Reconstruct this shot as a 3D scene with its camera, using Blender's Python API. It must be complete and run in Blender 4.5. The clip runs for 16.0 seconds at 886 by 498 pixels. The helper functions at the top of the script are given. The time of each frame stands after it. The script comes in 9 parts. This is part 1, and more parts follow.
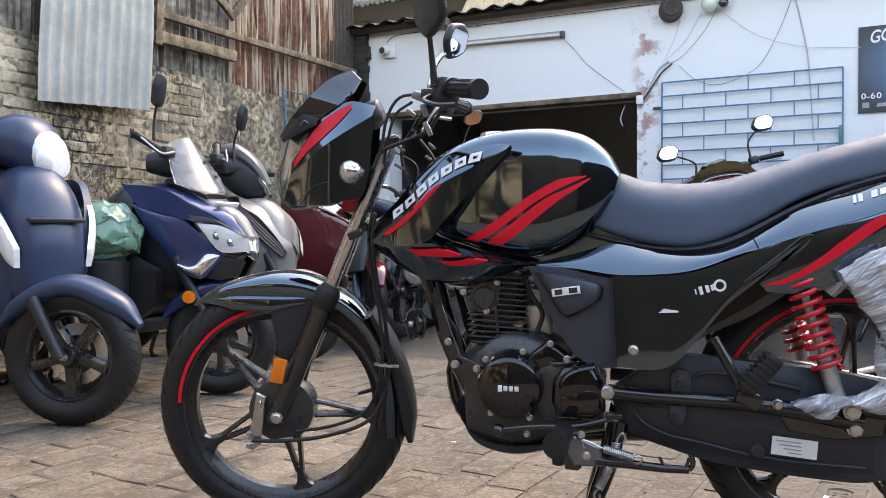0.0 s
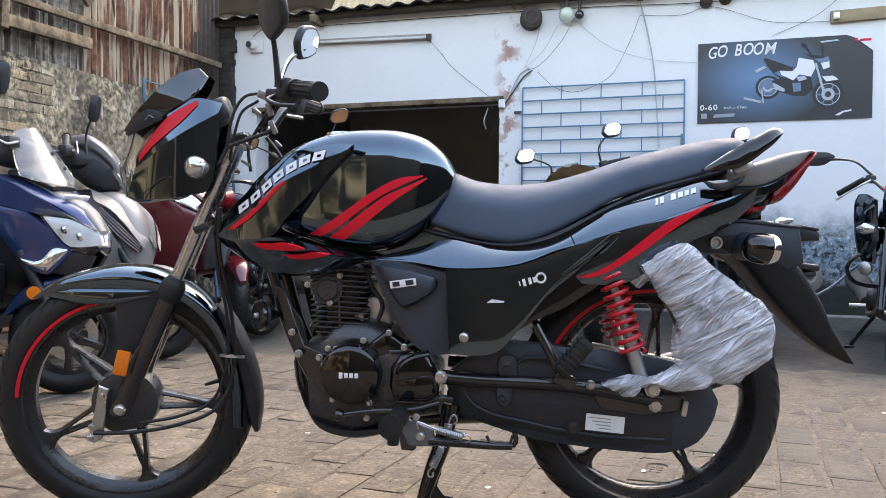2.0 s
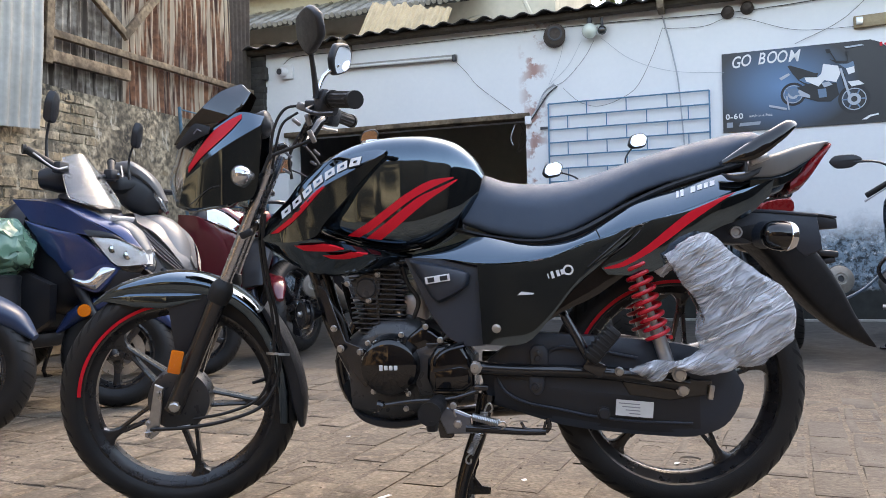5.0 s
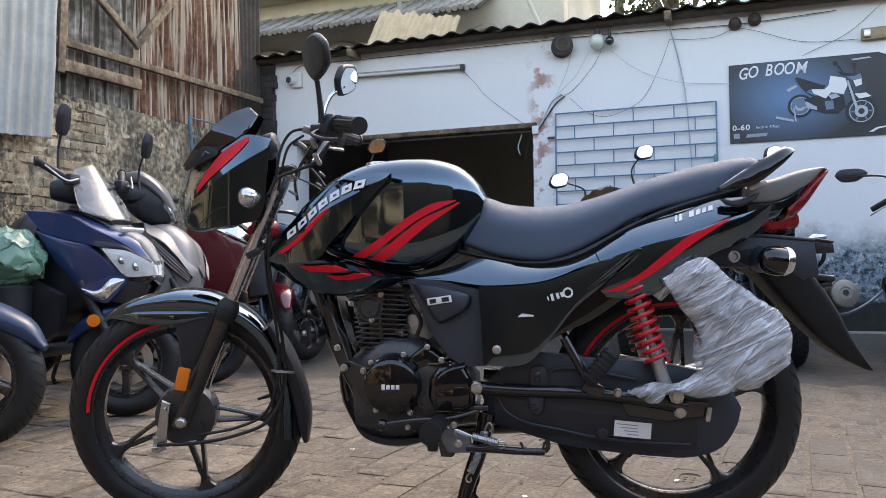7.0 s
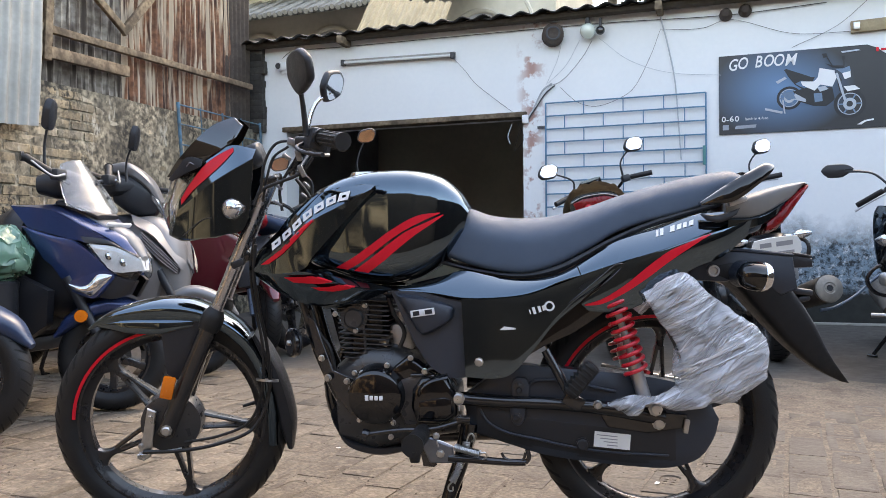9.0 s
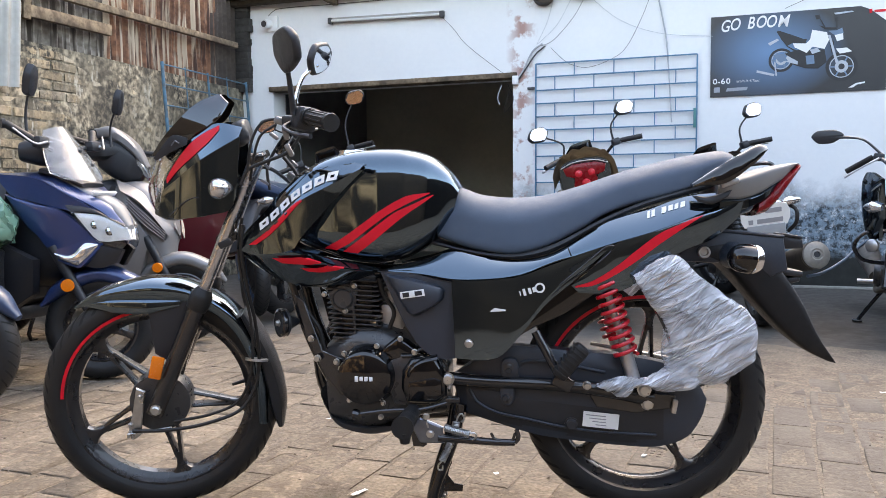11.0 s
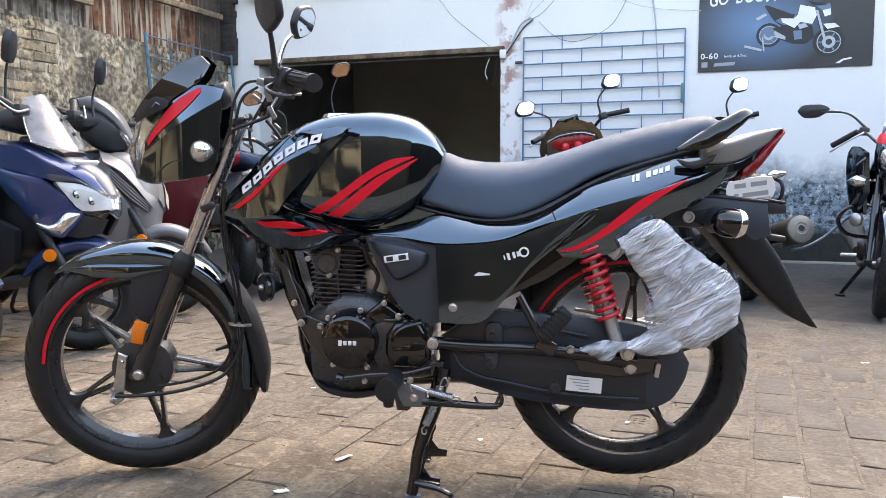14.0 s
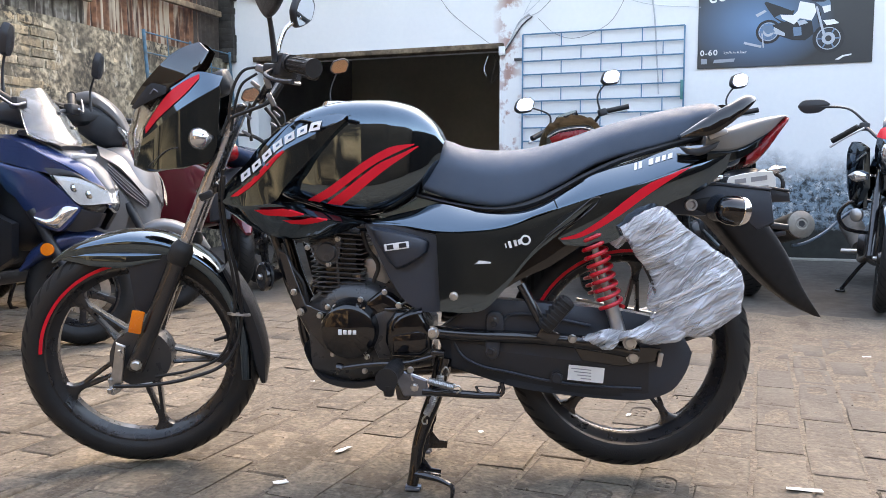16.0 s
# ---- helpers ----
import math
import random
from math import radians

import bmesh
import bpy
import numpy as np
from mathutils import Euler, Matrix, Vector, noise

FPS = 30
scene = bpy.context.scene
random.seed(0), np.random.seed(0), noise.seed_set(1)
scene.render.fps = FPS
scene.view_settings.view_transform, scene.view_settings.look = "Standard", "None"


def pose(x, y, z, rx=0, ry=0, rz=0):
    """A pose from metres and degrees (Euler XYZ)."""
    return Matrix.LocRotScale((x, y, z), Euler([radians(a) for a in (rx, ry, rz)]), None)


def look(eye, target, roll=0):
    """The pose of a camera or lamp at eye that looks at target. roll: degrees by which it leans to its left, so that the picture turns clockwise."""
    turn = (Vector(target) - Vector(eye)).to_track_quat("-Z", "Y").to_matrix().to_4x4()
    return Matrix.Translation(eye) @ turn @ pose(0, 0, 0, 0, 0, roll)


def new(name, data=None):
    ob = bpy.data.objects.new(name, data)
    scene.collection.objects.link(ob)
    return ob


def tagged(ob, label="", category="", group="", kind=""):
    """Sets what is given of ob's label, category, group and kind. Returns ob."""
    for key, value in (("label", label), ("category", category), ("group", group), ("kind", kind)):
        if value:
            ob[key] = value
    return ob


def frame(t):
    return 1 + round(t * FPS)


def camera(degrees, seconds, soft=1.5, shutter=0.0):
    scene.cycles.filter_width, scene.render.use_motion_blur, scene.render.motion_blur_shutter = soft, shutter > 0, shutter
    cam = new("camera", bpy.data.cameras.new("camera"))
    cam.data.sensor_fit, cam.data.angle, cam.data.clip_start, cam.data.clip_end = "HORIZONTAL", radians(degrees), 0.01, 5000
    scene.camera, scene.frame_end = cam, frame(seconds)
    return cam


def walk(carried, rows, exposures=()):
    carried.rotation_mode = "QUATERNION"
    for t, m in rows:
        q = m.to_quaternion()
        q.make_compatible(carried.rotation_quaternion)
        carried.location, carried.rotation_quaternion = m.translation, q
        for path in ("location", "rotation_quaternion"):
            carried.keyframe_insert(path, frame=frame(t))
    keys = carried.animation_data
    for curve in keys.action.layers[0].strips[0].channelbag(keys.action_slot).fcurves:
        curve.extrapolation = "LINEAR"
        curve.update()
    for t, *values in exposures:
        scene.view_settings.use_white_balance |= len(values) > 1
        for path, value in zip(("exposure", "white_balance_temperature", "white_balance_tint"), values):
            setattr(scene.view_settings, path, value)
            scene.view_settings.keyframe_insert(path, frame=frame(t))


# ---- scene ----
cam = camera(58.1, 16.0, soft=0.5)
PATH = [
    (0, (0.195, -1.877, 0.726), (-0.264, 0.069, 0.704), 0.0),
    (0.5, (0.242, -1.87, 0.718), (-0.023, 0.111, 0.675), 0.1),
    (1, (0.278, -1.88, 0.714), (0.142, 0.114, 0.649), 0.4),
    (1.5, (0.286, -1.917, 0.716), (0.169, 0.079, 0.664), 0.7),
    (2, (0.284, -1.966, 0.719), (0.136, 0.029, 0.694), 0.5),
    (2.5, (0.285, -1.997, 0.7), (0.12, -0.004, 0.691), 0.1),
    (3, (0.293, -2.029, 0.688), (0.124, -0.036, 0.683), -0.2),
    (3.5, (0.289, -2.045, 0.665), (0.118, -0.053, 0.66), -0.2),
    (4, (0.288, -2.054, 0.655), (0.092, -0.064, 0.663), -0.9),
    (6.5, (0.303, -2.094, 0.685), (0.055, -0.109, 0.728), -0.7),
    (7, (0.31, -2.103, 0.701), (0.065, -0.119, 0.744), -0.7),
    (7.5, (0.317, -2.105, 0.716), (0.074, -0.12, 0.757), -0.7),
    (8, (0.33, -2.108, 0.735), (0.088, -0.123, 0.769), -0.7),
    (8.5, (0.334, -2.12, 0.756), (0.095, -0.134, 0.79), -0.6),
    (9, (0.332, -2.117, 0.78), (0.108, -0.13, 0.774), -0.4),
    (11.5, (0.327, -2.098, 0.846), (0.139, -0.112, 0.712), -0.3),
    (12, (0.333, -2.098, 0.849), (0.157, -0.111, 0.694), -0.2),
    (12.5, (0.336, -2.102, 0.854), (0.169, -0.116, 0.687), -0.1),
    (13, (0.339, -2.1, 0.827), (0.174, -0.114, 0.657), -0.1),
    (13.5, (0.333, -2.103, 0.813), (0.169, -0.117, 0.643), -0.1),
    (14, (0.335, -2.093, 0.805), (0.17, -0.107, 0.635), -0.1),
    (14.5, (0.336, -2.085, 0.796), (0.172, -0.099, 0.628), -0.1),
    (15, (0.333, -2.09, 0.794), (0.169, -0.104, 0.625), -0.0),
    (15.5, (0.326, -2.083, 0.781), (0.165, -0.097, 0.612), -0.0),
    (16, (0.328, -2.079, 0.774), (0.167, -0.093, 0.605), -0.1),
]
walk(cam, [(t, look(eye, target, roll)) for t, eye, target, roll in PATH],
     exposures=((0, 1.17, 9300, 13), (0.5, 1.27, 9350, 13), (1, 1.42, 9400, 13), (1.5, 1.29, 9250, 13), (2, 1.16, 9200, 13), (4, 1.14, 9400, 13), (6.5, 0.79, 8950, 13), (7.2, 0.83, 9000, 13), (8, 1.00, 9350, 13), (9, 1.09, 9450, 13), (11.5, 1.34, 9450, 13), (16, 1.39, 9450, 13)))

from mathutils.bvhtree import BVHTree

# ---- sky, sun ----
world = bpy.data.worlds.new("sky")
scene.world = world
world.use_nodes = True
wn = world.node_tree.nodes
sky = wn.new("ShaderNodeTexSky")
sky.sky_type, sky.sun_disc = "NISHITA", False
sky.sun_elevation, sky.sun_rotation = radians(52), radians(30)
sky.air_density, sky.dust_density, sky.ozone_density = 1.0, 1.3, 1.8
world.node_tree.links.new(sky.outputs[0], wn["Background"].inputs[0])
wn["Background"].inputs[1].default_value = 0.52
sun_data = bpy.data.lights.new("sun", "SUN")
sun_data.energy, sun_data.angle, sun_data.color = 0.42, radians(20), (1.0, 0.93, 0.82)
sun = new("sun", sun_data)
sun.matrix_world = look((3.2, 5.6, 8.2), (0, 0, 0))


# ---- materials ----
def mat(name, colour, rough=0.5, metal=0.0, coat=0.0, grain=0.0, grain_scale=60.0, blotch=0.0, blotch_scale=4.0, dark=None, bump=0.0,
        bump_scale=200.0, spec=0.5, piece=0.0, island=0.0, alpha=1.0, trans=0.0, coat_ior=1.5, placed=False, blotch2=0.0, blotch2_scale=1.0, tone2=(0.5, 0.46, 0.4), ior=1.5, tint=(1.0, 1.0, 1.0)):
    """A surface with variation at two scales (grain and blotch), fine relief, and a shift of tone from piece to piece."""
    m = bpy.data.materials.new(name)
    m.use_nodes = True
    n, l = m.node_tree.nodes, m.node_tree.links
    b = n["Principled BSDF"]
    b.inputs["Roughness"].default_value, b.inputs["Metallic"].default_value = rough, metal
    b.inputs["Coat Weight"].default_value, b.inputs["Coat Roughness"].default_value = coat, 0.03
    b.inputs["Specular IOR Level"].default_value = spec
    b.inputs["Alpha"].default_value, b.inputs["Transmission Weight"].default_value = alpha, trans
    b.inputs["Coat IOR"].default_value = coat_ior
    b.inputs["IOR"].default_value, b.inputs["Specular Tint"].default_value = ior, (*tint, 1)
    at = n.new("ShaderNodeNewGeometry").outputs["Position"] if placed else n.new("ShaderNodeTexCoord").outputs["Object"]
    dark = dark or tuple(c * 0.55 for c in colour)

    def tex(scale, detail=6.0):
        t = n.new("ShaderNodeTexNoise")
        t.inputs["Scale"].default_value, t.inputs["Detail"].default_value = scale, detail
        l.new(at, t.inputs["Vector"])
        return t.outputs["Fac"]

    def mixed(fac, a, c):
        x = n.new("ShaderNodeMix")
        x.data_type = "RGBA"
        l.new(fac, x.inputs[0])
        for s, v in ((x.inputs[6], a), (x.inputs[7], c)):
            if isinstance(v, tuple):
                s.default_value = (*v, 1)
            else:
                l.new(v, s)
        return x.outputs[2]

    def ramp(fac, lo, hi, a, c):
        r = n.new("ShaderNodeMapRange")
        l.new(fac, r.inputs[0])
        for i, v in zip((1, 2, 3, 4), (lo, hi, a, c)):
            r.inputs[i].default_value = v
        return r.outputs[0]

    col = colour
    if blotch:
        col = mixed(ramp(tex(blotch_scale, 8.0), 0.4, 0.68, 0.0, blotch), col, dark)
    if blotch2:
        col = mixed(ramp(tex(blotch2_scale, 9.0), 0.5, 0.62, 0.0, blotch2), col, tone2)
    if grain:
        col = mixed(ramp(tex(grain_scale), 0.35, 0.7, 0.0, grain), col, dark)
    if piece or island:
        hsv = n.new("ShaderNodeHueSaturation")
        one = n.new("ShaderNodeObjectInfo").outputs["Random"] if piece else n.new("ShaderNodeNewGeometry").outputs["Random Per Island"]
        l.new(ramp(one, 0, 1, 1 - piece - island, 1 + piece + island), hsv.inputs["Value"])
        if isinstance(col, tuple):
            hsv.inputs["Color"].default_value = (*col, 1)
        else:
            l.new(col, hsv.inputs["Color"])
        col = hsv.outputs[0]
    if isinstance(col, tuple):
        b.inputs["Base Color"].default_value = (*col, 1)
    else:
        l.new(col, b.inputs["Base Color"])
    if grain or blotch:
        l.new(ramp(tex(grain_scale * 0.5), 0.3, 0.7, rough * 0.85, min(1, rough * 1.15)), b.inputs["Roughness"])
    if bump:
        bp = n.new("ShaderNodeBump")
        bp.inputs["Strength"].default_value, bp.inputs["Distance"].default_value = bump, 0.004
        l.new(tex(bump_scale), bp.inputs["Height"])
        l.new(bp.outputs[0], b.inputs["Normal"])
    return m


# the blue specular tint and high IOR put a stronger sky reflection into BLACK
BLACK = mat("gloss_black_paint", (0.003, 0.003, 0.0035), 0.05, ior=2.35, tint=(0.6, 0.82, 1.0), grain=0.15, grain_scale=300, dark=(0.006, 0.006, 0.007))
PLASTIC = mat("matt_black_plastic", (0.017, 0.0195, 0.025), 0.4, spec=0.45, grain=0.4, grain_scale=120, dark=(0.022, 0.022, 0.023), bump=0.15, bump_scale=900)
CHARCOAL = mat("charcoal_plastic", (0.02, 0.029, 0.043), 0.36, spec=0.55, blotch=0.4, blotch_scale=9, dark=(0.017, 0.024, 0.036), bump=0.25, bump_scale=1200)
FRAME = mat("black_frame_paint", (0.01, 0.01, 0.012), 0.22, coat=0.6, grain=0.3, dark=(0.02, 0.02, 0.022))
ENGINE = mat("black_engine_casting", (0.03, 0.031, 0.034), 0.3, spec=0.55, coat=0.35, grain=0.4, grain_scale=90, dark=(0.018, 0.018, 0.02), bump=0.2, bump_scale=500)
FINS = mat("black_fin_paint", (0.026, 0.027, 0.03), 0.35, spec=0.6, grain=0.4, grain_scale=90, dark=(0.018, 0.018, 0.02))
COVER = mat("gloss_black_cover", (0.004, 0.004, 0.005), 0.14, coat=1.0, spec=0.1, coat_ior=1.55)
RUBBER = mat("tyre_rubber", (0.01, 0.0108, 0.0125), 0.5, spec=0.4, blotch=0.5, blotch_scale=14, dark=(0.018, 0.0175, 0.0165), bump=0.2, bump_scale=300)
RIM = mat("black_rim_paint", (0.012, 0.012, 0.014), 0.28, coat=0.4, grain=0.2, dark=(0.025, 0.025, 0.03))
SEAT = mat("grey_black_vinyl", (0.054, 0.084, 0.125), 0.6, spec=0.38, blotch=0.35, blotch_scale=7, dark=(0.046, 0.07, 0.104), bump=0.25, bump_scale=1500)
CHROME = mat("chrome", (0.75, 0.76, 0.78), 0.12, 1.0, grain=0.2, dark=(0.6, 0.6, 0.62))
STEEL = mat("zinc_steel", (0.6, 0.6, 0.6), 0.3, 1.0, grain=0.5, dark=(0.4, 0.4, 0.4), bump=0.1)
FORKTUBE = mat("fork_tube_steel", (0.52, 0.54, 0.59), 0.26, 1.0, grain=0.4, dark=(0.4, 0.41, 0.45))
ALU = mat("cast_aluminium", (0.5, 0.5, 0.5), 0.4, 0.9, grain=0.4, dark=(0.35, 0.35, 0.36), bump=0.2)
RED = mat("red_sticker", (0.72, 0.014, 0.03), 0.35, coat=0.1, spec=0.2, grain=0.2, dark=(0.62, 0.011, 0.025))
REDSPRING = mat("red_spring_paint", (0.62, 0.015, 0.03), 0.3, coat=0.4, grain=0.3, dark=(0.45, 0.01, 0.02))
WHITE = mat("white_print", (0.75, 0.75, 0.76), 0.4, grain=0.1, dark=(0.6, 0.6, 0.62))
ORANGE = mat("orange_reflector", (0.85, 0.19, 0.01), 0.25, coat=0.5, grain=0.3, grain_scale=400, dark=(0.7, 0.13, 0.01))
AMBER = mat("amber_lens", (0.8, 0.42, 0.2), 0.15, coat=0.8, grain=0.3, grain_scale=200, dark=(0.6, 0.28, 0.12))
LENS = mat("clear_lens", (0.62, 0.63, 0.65), 0.12, metal=0.85, coat=1.0, bump=0.15, bump_scale=30)
GLASS = mat("clear_lamp_glass", (0.96, 0.96, 0.95), 0.02, trans=1.0)
REFLECTOR = mat("silvered_reflector", (0.75, 0.74, 0.72), 0.16, metal=1.0, bump=0.7, bump_scale=34)
LAMPWHITE = mat("frosted_lamp_bowl", (0.8, 0.82, 0.84), 0.2, metal=0.2, bump=0.5, bump_scale=40, grain=0.3, grain_scale=60)
REDLENS = mat("red_tail_lens", (0.22, 0.003, 0.007), 0.28, coat=0.2, spec=0.3, grain=0.4, grain_scale=90, dark=(0.09, 0.002, 0.004))
TINT = mat("smoked_visor", (0.02, 0.012, 0.008), 0.06, ior=1.9, tint=(0.8, 0.92, 1.0))
MIRROR = mat("mirror_glass", (0.9, 0.9, 0.9), 0.02, 1.0)
PAPER = mat("white_paper", (0.78, 0.78, 0.76), 0.7, grain=0.2, dark=(0.66, 0.66, 0.64))
GREYTAIL = mat("grey_tail_plastic", (0.21, 0.21, 0.21), 0.5, metal=0.0, blotch=0.3, blotch_scale=8, dark=(0.13, 0.13, 0.13))


# ---- mesh helpers ----
def spline(pts, n):
    """n + 1 points on a smooth curve through pts."""
    p = [Vector(q) for q in pts]
    if len(p) == 2:
        return [p[0].lerp(p[1], i / n) for i in range(n + 1)]
    d = [0.0]
    for a, b in zip(p, p[1:]):
        d.append(d[-1] + max((b - a).length, 1e-6) ** 0.75)
    out = []
    for i in range(n + 1):
        t = d[-1] * i / n
        k = max(j for j in range(len(p) - 1) if d[j] <= t + 1e-9)
        h = d[k + 1] - d[k]
        f = (t - d[k]) / h
        m0 = (p[k + 1] - p[k - 1]) / (d[k + 1] - d[k - 1]) if k else (p[1] - p[0]) / h
        m1 = (p[k + 2] - p[k]) / (d[k + 2] - d[k]) if k + 2 < len(p) else (p[-1] - p[-2]) / h
        out.append((2 * f**3 - 3 * f**2 + 1) * p[k] + (f**3 - 2 * f**2 + f) * h * m0 + (3 * f**2 - 2 * f**3) * p[k + 1] + (f**3 - f**2) * h * m1)
    return out


def lerps(vals, f):
    """The value at fraction f along an evenly spaced list."""
    if not isinstance(vals, (list, tuple)):
        return vals
    x = f * (len(vals) - 1)
    k = min(int(x), len(vals) - 2)
    return vals[k] + (vals[k + 1] - vals[k]) * (x - k)


def skin(bm, rings, closed=True, caps=True):
    """Faces between successive rings of points."""
    vs = [[bm.verts.new(p) for p in r] for r in rings]
    m = len(vs[0])
    for a, b in zip(vs, vs[1:]):
        for i in range(m if closed else m - 1):
            j = (i + 1) % m
            bm.faces.new((a[i], a[j], b[j], b[i]))
    if caps and closed:
        bm.faces.new(vs[0][::-1])
        bm.faces.new(vs[-1])
    return bm


def hull(top, bottom, width, n=28, m=24, e=2.6, belly=0.0, low=None):
    """A body symmetric about its middle plane, between a top and a bottom line in side view, with the given half widths along it.
    e: how square its section is; low: the same for the lower half; belly: how much wider it is below."""
    bm = bmesh.new()
    T, B = spline(top, n), spline(bottom, n)
    rings = []
    for i in range(n + 1):
        f = i / n
        c, h, w, ee = (T[i] + B[i]) / 2, (T[i] - B[i]) / 2, lerps(width, f), lerps(e, f)
        ring = []
        for k in range(m):
            a = 2 * math.pi * k / m
            ca, sa = math.cos(a), math.sin(a)
            ex = low if low and ca < 0 else ee
            up = math.copysign(abs(ca) ** (2 / ex), ca)
            out = math.copysign(abs(sa) ** (2 / ex), sa) * w * (1 - belly * up)
            ring.append((c.x + h.x * up, out, c.y + h.y * up))
        rings.append(ring)
    return skin(bm, rings)


def plate(upper, lower, y_up, y_low, bulge=0.01, thick=0.012, side=-1, n=24, m=10, power=0.5):
    """A curved panel at one side, between an upper and a lower line in side view; y_up and y_low: how far out its edges lie."""
    bm = bmesh.new()
    U, L = spline(upper, n), spline(lower, n)
    front, back = [], []
    for i in range(n + 1):
        f = i / n
        rf, rb = [], []
        for k in range(m + 1):
            v = k / m
            p = U[i].lerp(L[i], v)
            ends = (1 - abs(2 * f - 1) ** 6)
            y = lerps(y_up, f) * (1 - v) + lerps(y_low, f) * v + bulge * (1 - (2 * v - 1) ** 2) ** power * ends
            rf.append((p.x, side * y, p.y))
            rb.append((p.x, side * (y - thick), p.y))
        front.append(rf)
        back.append(rb)
    rings = [a + b[::-1] for a, b in zip(front, back)]
    return skin(bm, rings)


def shell(upper, lower, y_up, y_low, thick=0.004, n=22, m=8):
    """A curved screen over both sides, from its lower edge on one side over its upper line to the other side."""
    bm = bmesh.new()
    U, L = spline(upper, n), spline(lower, n)
    rings = []
    for i in range(n + 1):
        f = i / n
        a, b = lerps(y_up, f), lerps(y_low, f)
        out = []
        for k in range(m + 1):
            p, v = L[i].lerp(U[i], k / m), k / m
            out.append((p.x, -(b + (a - b) * v ** 1.5), p.y))
        out += [(U[i].x - 0.006 * (1 - abs(j) / 2), a * j / 2, U[i].y) for j in (-1, 0, 1)]
        out += [(x, -y, z) for x, y, z in out[m::-1]]
        rings.append(out + [(x + thick, y * 0.97, z - 0.3 * thick) for x, y, z in out[::-1]])
    return skin(bm, rings)


def tube(pts, r, n=0, m=10):
    """A round bar along a path; r: one radius or several along it."""
    bm = bmesh.new()
    p = spline(pts, n or max(1, 6 * (len(pts) - 1)) if len(pts) > 2 else 1)
    up = Vector((0.13, 0.27, 0.95))
    rings = []
    for i, q in enumerate(p):
        d = (p[min(i + 1, len(p) - 1)] - p[max(i - 1, 0)]).normalized()
        a = d.cross(up).normalized()
        if i and a.dot(last) < 0:
            a = -a
        last = a
        b = d.cross(a)
        rr = lerps(r, i / (len(p) - 1))
        rings.append([q + rr * (a * math.cos(2 * math.pi * k / m) + b * math.sin(2 * math.pi * k / m)) for k in range(m)])
    return skin(bm, rings)


def lathe(profile, m=48, start=0.0, sweep=360.0):
    """A body of revolution about the y axis from (radius, y) pairs."""
    bm = bmesh.new()
    full = sweep >= 359.9
    steps = m if full else m + 1
    rings = []
    for i in range(steps):
        a = radians(start + sweep * i / m)
        rings.append([(r * math.cos(a), y, r * math.sin(a)) for r, y in profile])
    if full:
        vs = [[bm.verts.new(p) for p in r] for r in rings]
        k = len(profile)
        for i in range(m):
            for j in range(k):
                bm.faces.new((vs[i][j], vs[i][(j + 1) % k], vs[(i + 1) % m][(j + 1) % k], vs[(i + 1) % m][j]))
    else:
        skin(bm, rings)
    return bm


def box(c, s, bevel=0.004, turn=(0, 0, 0), seg=2):
    bm = bmesh.new()
    bmesh.ops.create_cube(bm, size=1.0)
    bmesh.ops.scale(bm, vec=s, verts=bm.verts)
    if bevel:
        bmesh.ops.bevel(bm, geom=bm.edges[:], offset=min(bevel, min(s) * 0.45), segments=seg, profile=0.5, affect="EDGES")
    bmesh.ops.transform(bm, matrix=pose(*c, *turn), verts=bm.verts)
    return bm


def slab(outline, y0, y1, bevel=0.003, seg=1):
    """A flat outline in side view given thickness from y0 to y1."""
    bm = bmesh.new()
    vs = [bm.verts.new((x, y0, z)) for x, z in outline]
    f = bm.faces.new(vs)
    g = bmesh.ops.extrude_face_region(bm, geom=[f])
    bmesh.ops.translate(bm, vec=(0, y1 - y0, 0), verts=[v for v in g["geom"] if isinstance(v, bmesh.types.BMVert)])
    bmesh.ops.recalc_face_normals(bm, faces=bm.faces)
    if bevel:
        es = [e for e in bm.edges if abs(e.verts[0].co.y - e.verts[1].co.y) < 1e-6]
        bmesh.ops.bevel(bm, geom=es, offset=bevel, segments=seg, profile=0.5, affect="EDGES")
    return bm


def bolt(x, y, z, r=0.008, h=0.008, side=-1, dome=True):
    """A bolt head on a side face, its axis along y."""
    bm = bmesh.new()
    prof = [(0.0, 0.0), (r * 1.25, 0.0), (r * 1.25, -0.25 * h), (r, -0.3 * h), (r, -0.8 * h), (r * 0.8, -h), (0.0, -h)]
    m = 8
    rings = [[(p[0] * math.cos(2 * math.pi * k / m), p[1] * -side, p[0] * math.sin(2 * math.pi * k / m)) for k in range(m)] for p in prof[1:-1]]
    skin(bm, rings)
    bmesh.ops.translate(bm, vec=(x, y, z), verts=bm.verts)
    return bm


def moved(bm, m):
    bmesh.ops.transform(bm, matrix=m, verts=bm.verts)
    return bm


def joined(*bms):
    """Several shapes of one part in one bmesh."""
    out = bms[0]
    for b in bms[1:]:
        me = bpy.data.meshes.new("t")
        b.to_mesh(me)
        out.from_mesh(me)
        bpy.data.meshes.remove(me)
        b.free()
    return out


def mesh_of(name, bm, material, angle=38.0, smooth=True):
    bmesh.ops.recalc_face_normals(bm, faces=bm.faces)
    for f in bm.faces:
        f.smooth = smooth
    if smooth:
        for e in bm.edges:
            if len(e.link_faces) == 2 and e.calc_face_angle() > radians(angle):
                e.smooth = False
    me = bpy.data.meshes.new(name)
    bm.to_mesh(me)
    bm.free()
    me.materials.append(material)
    return me


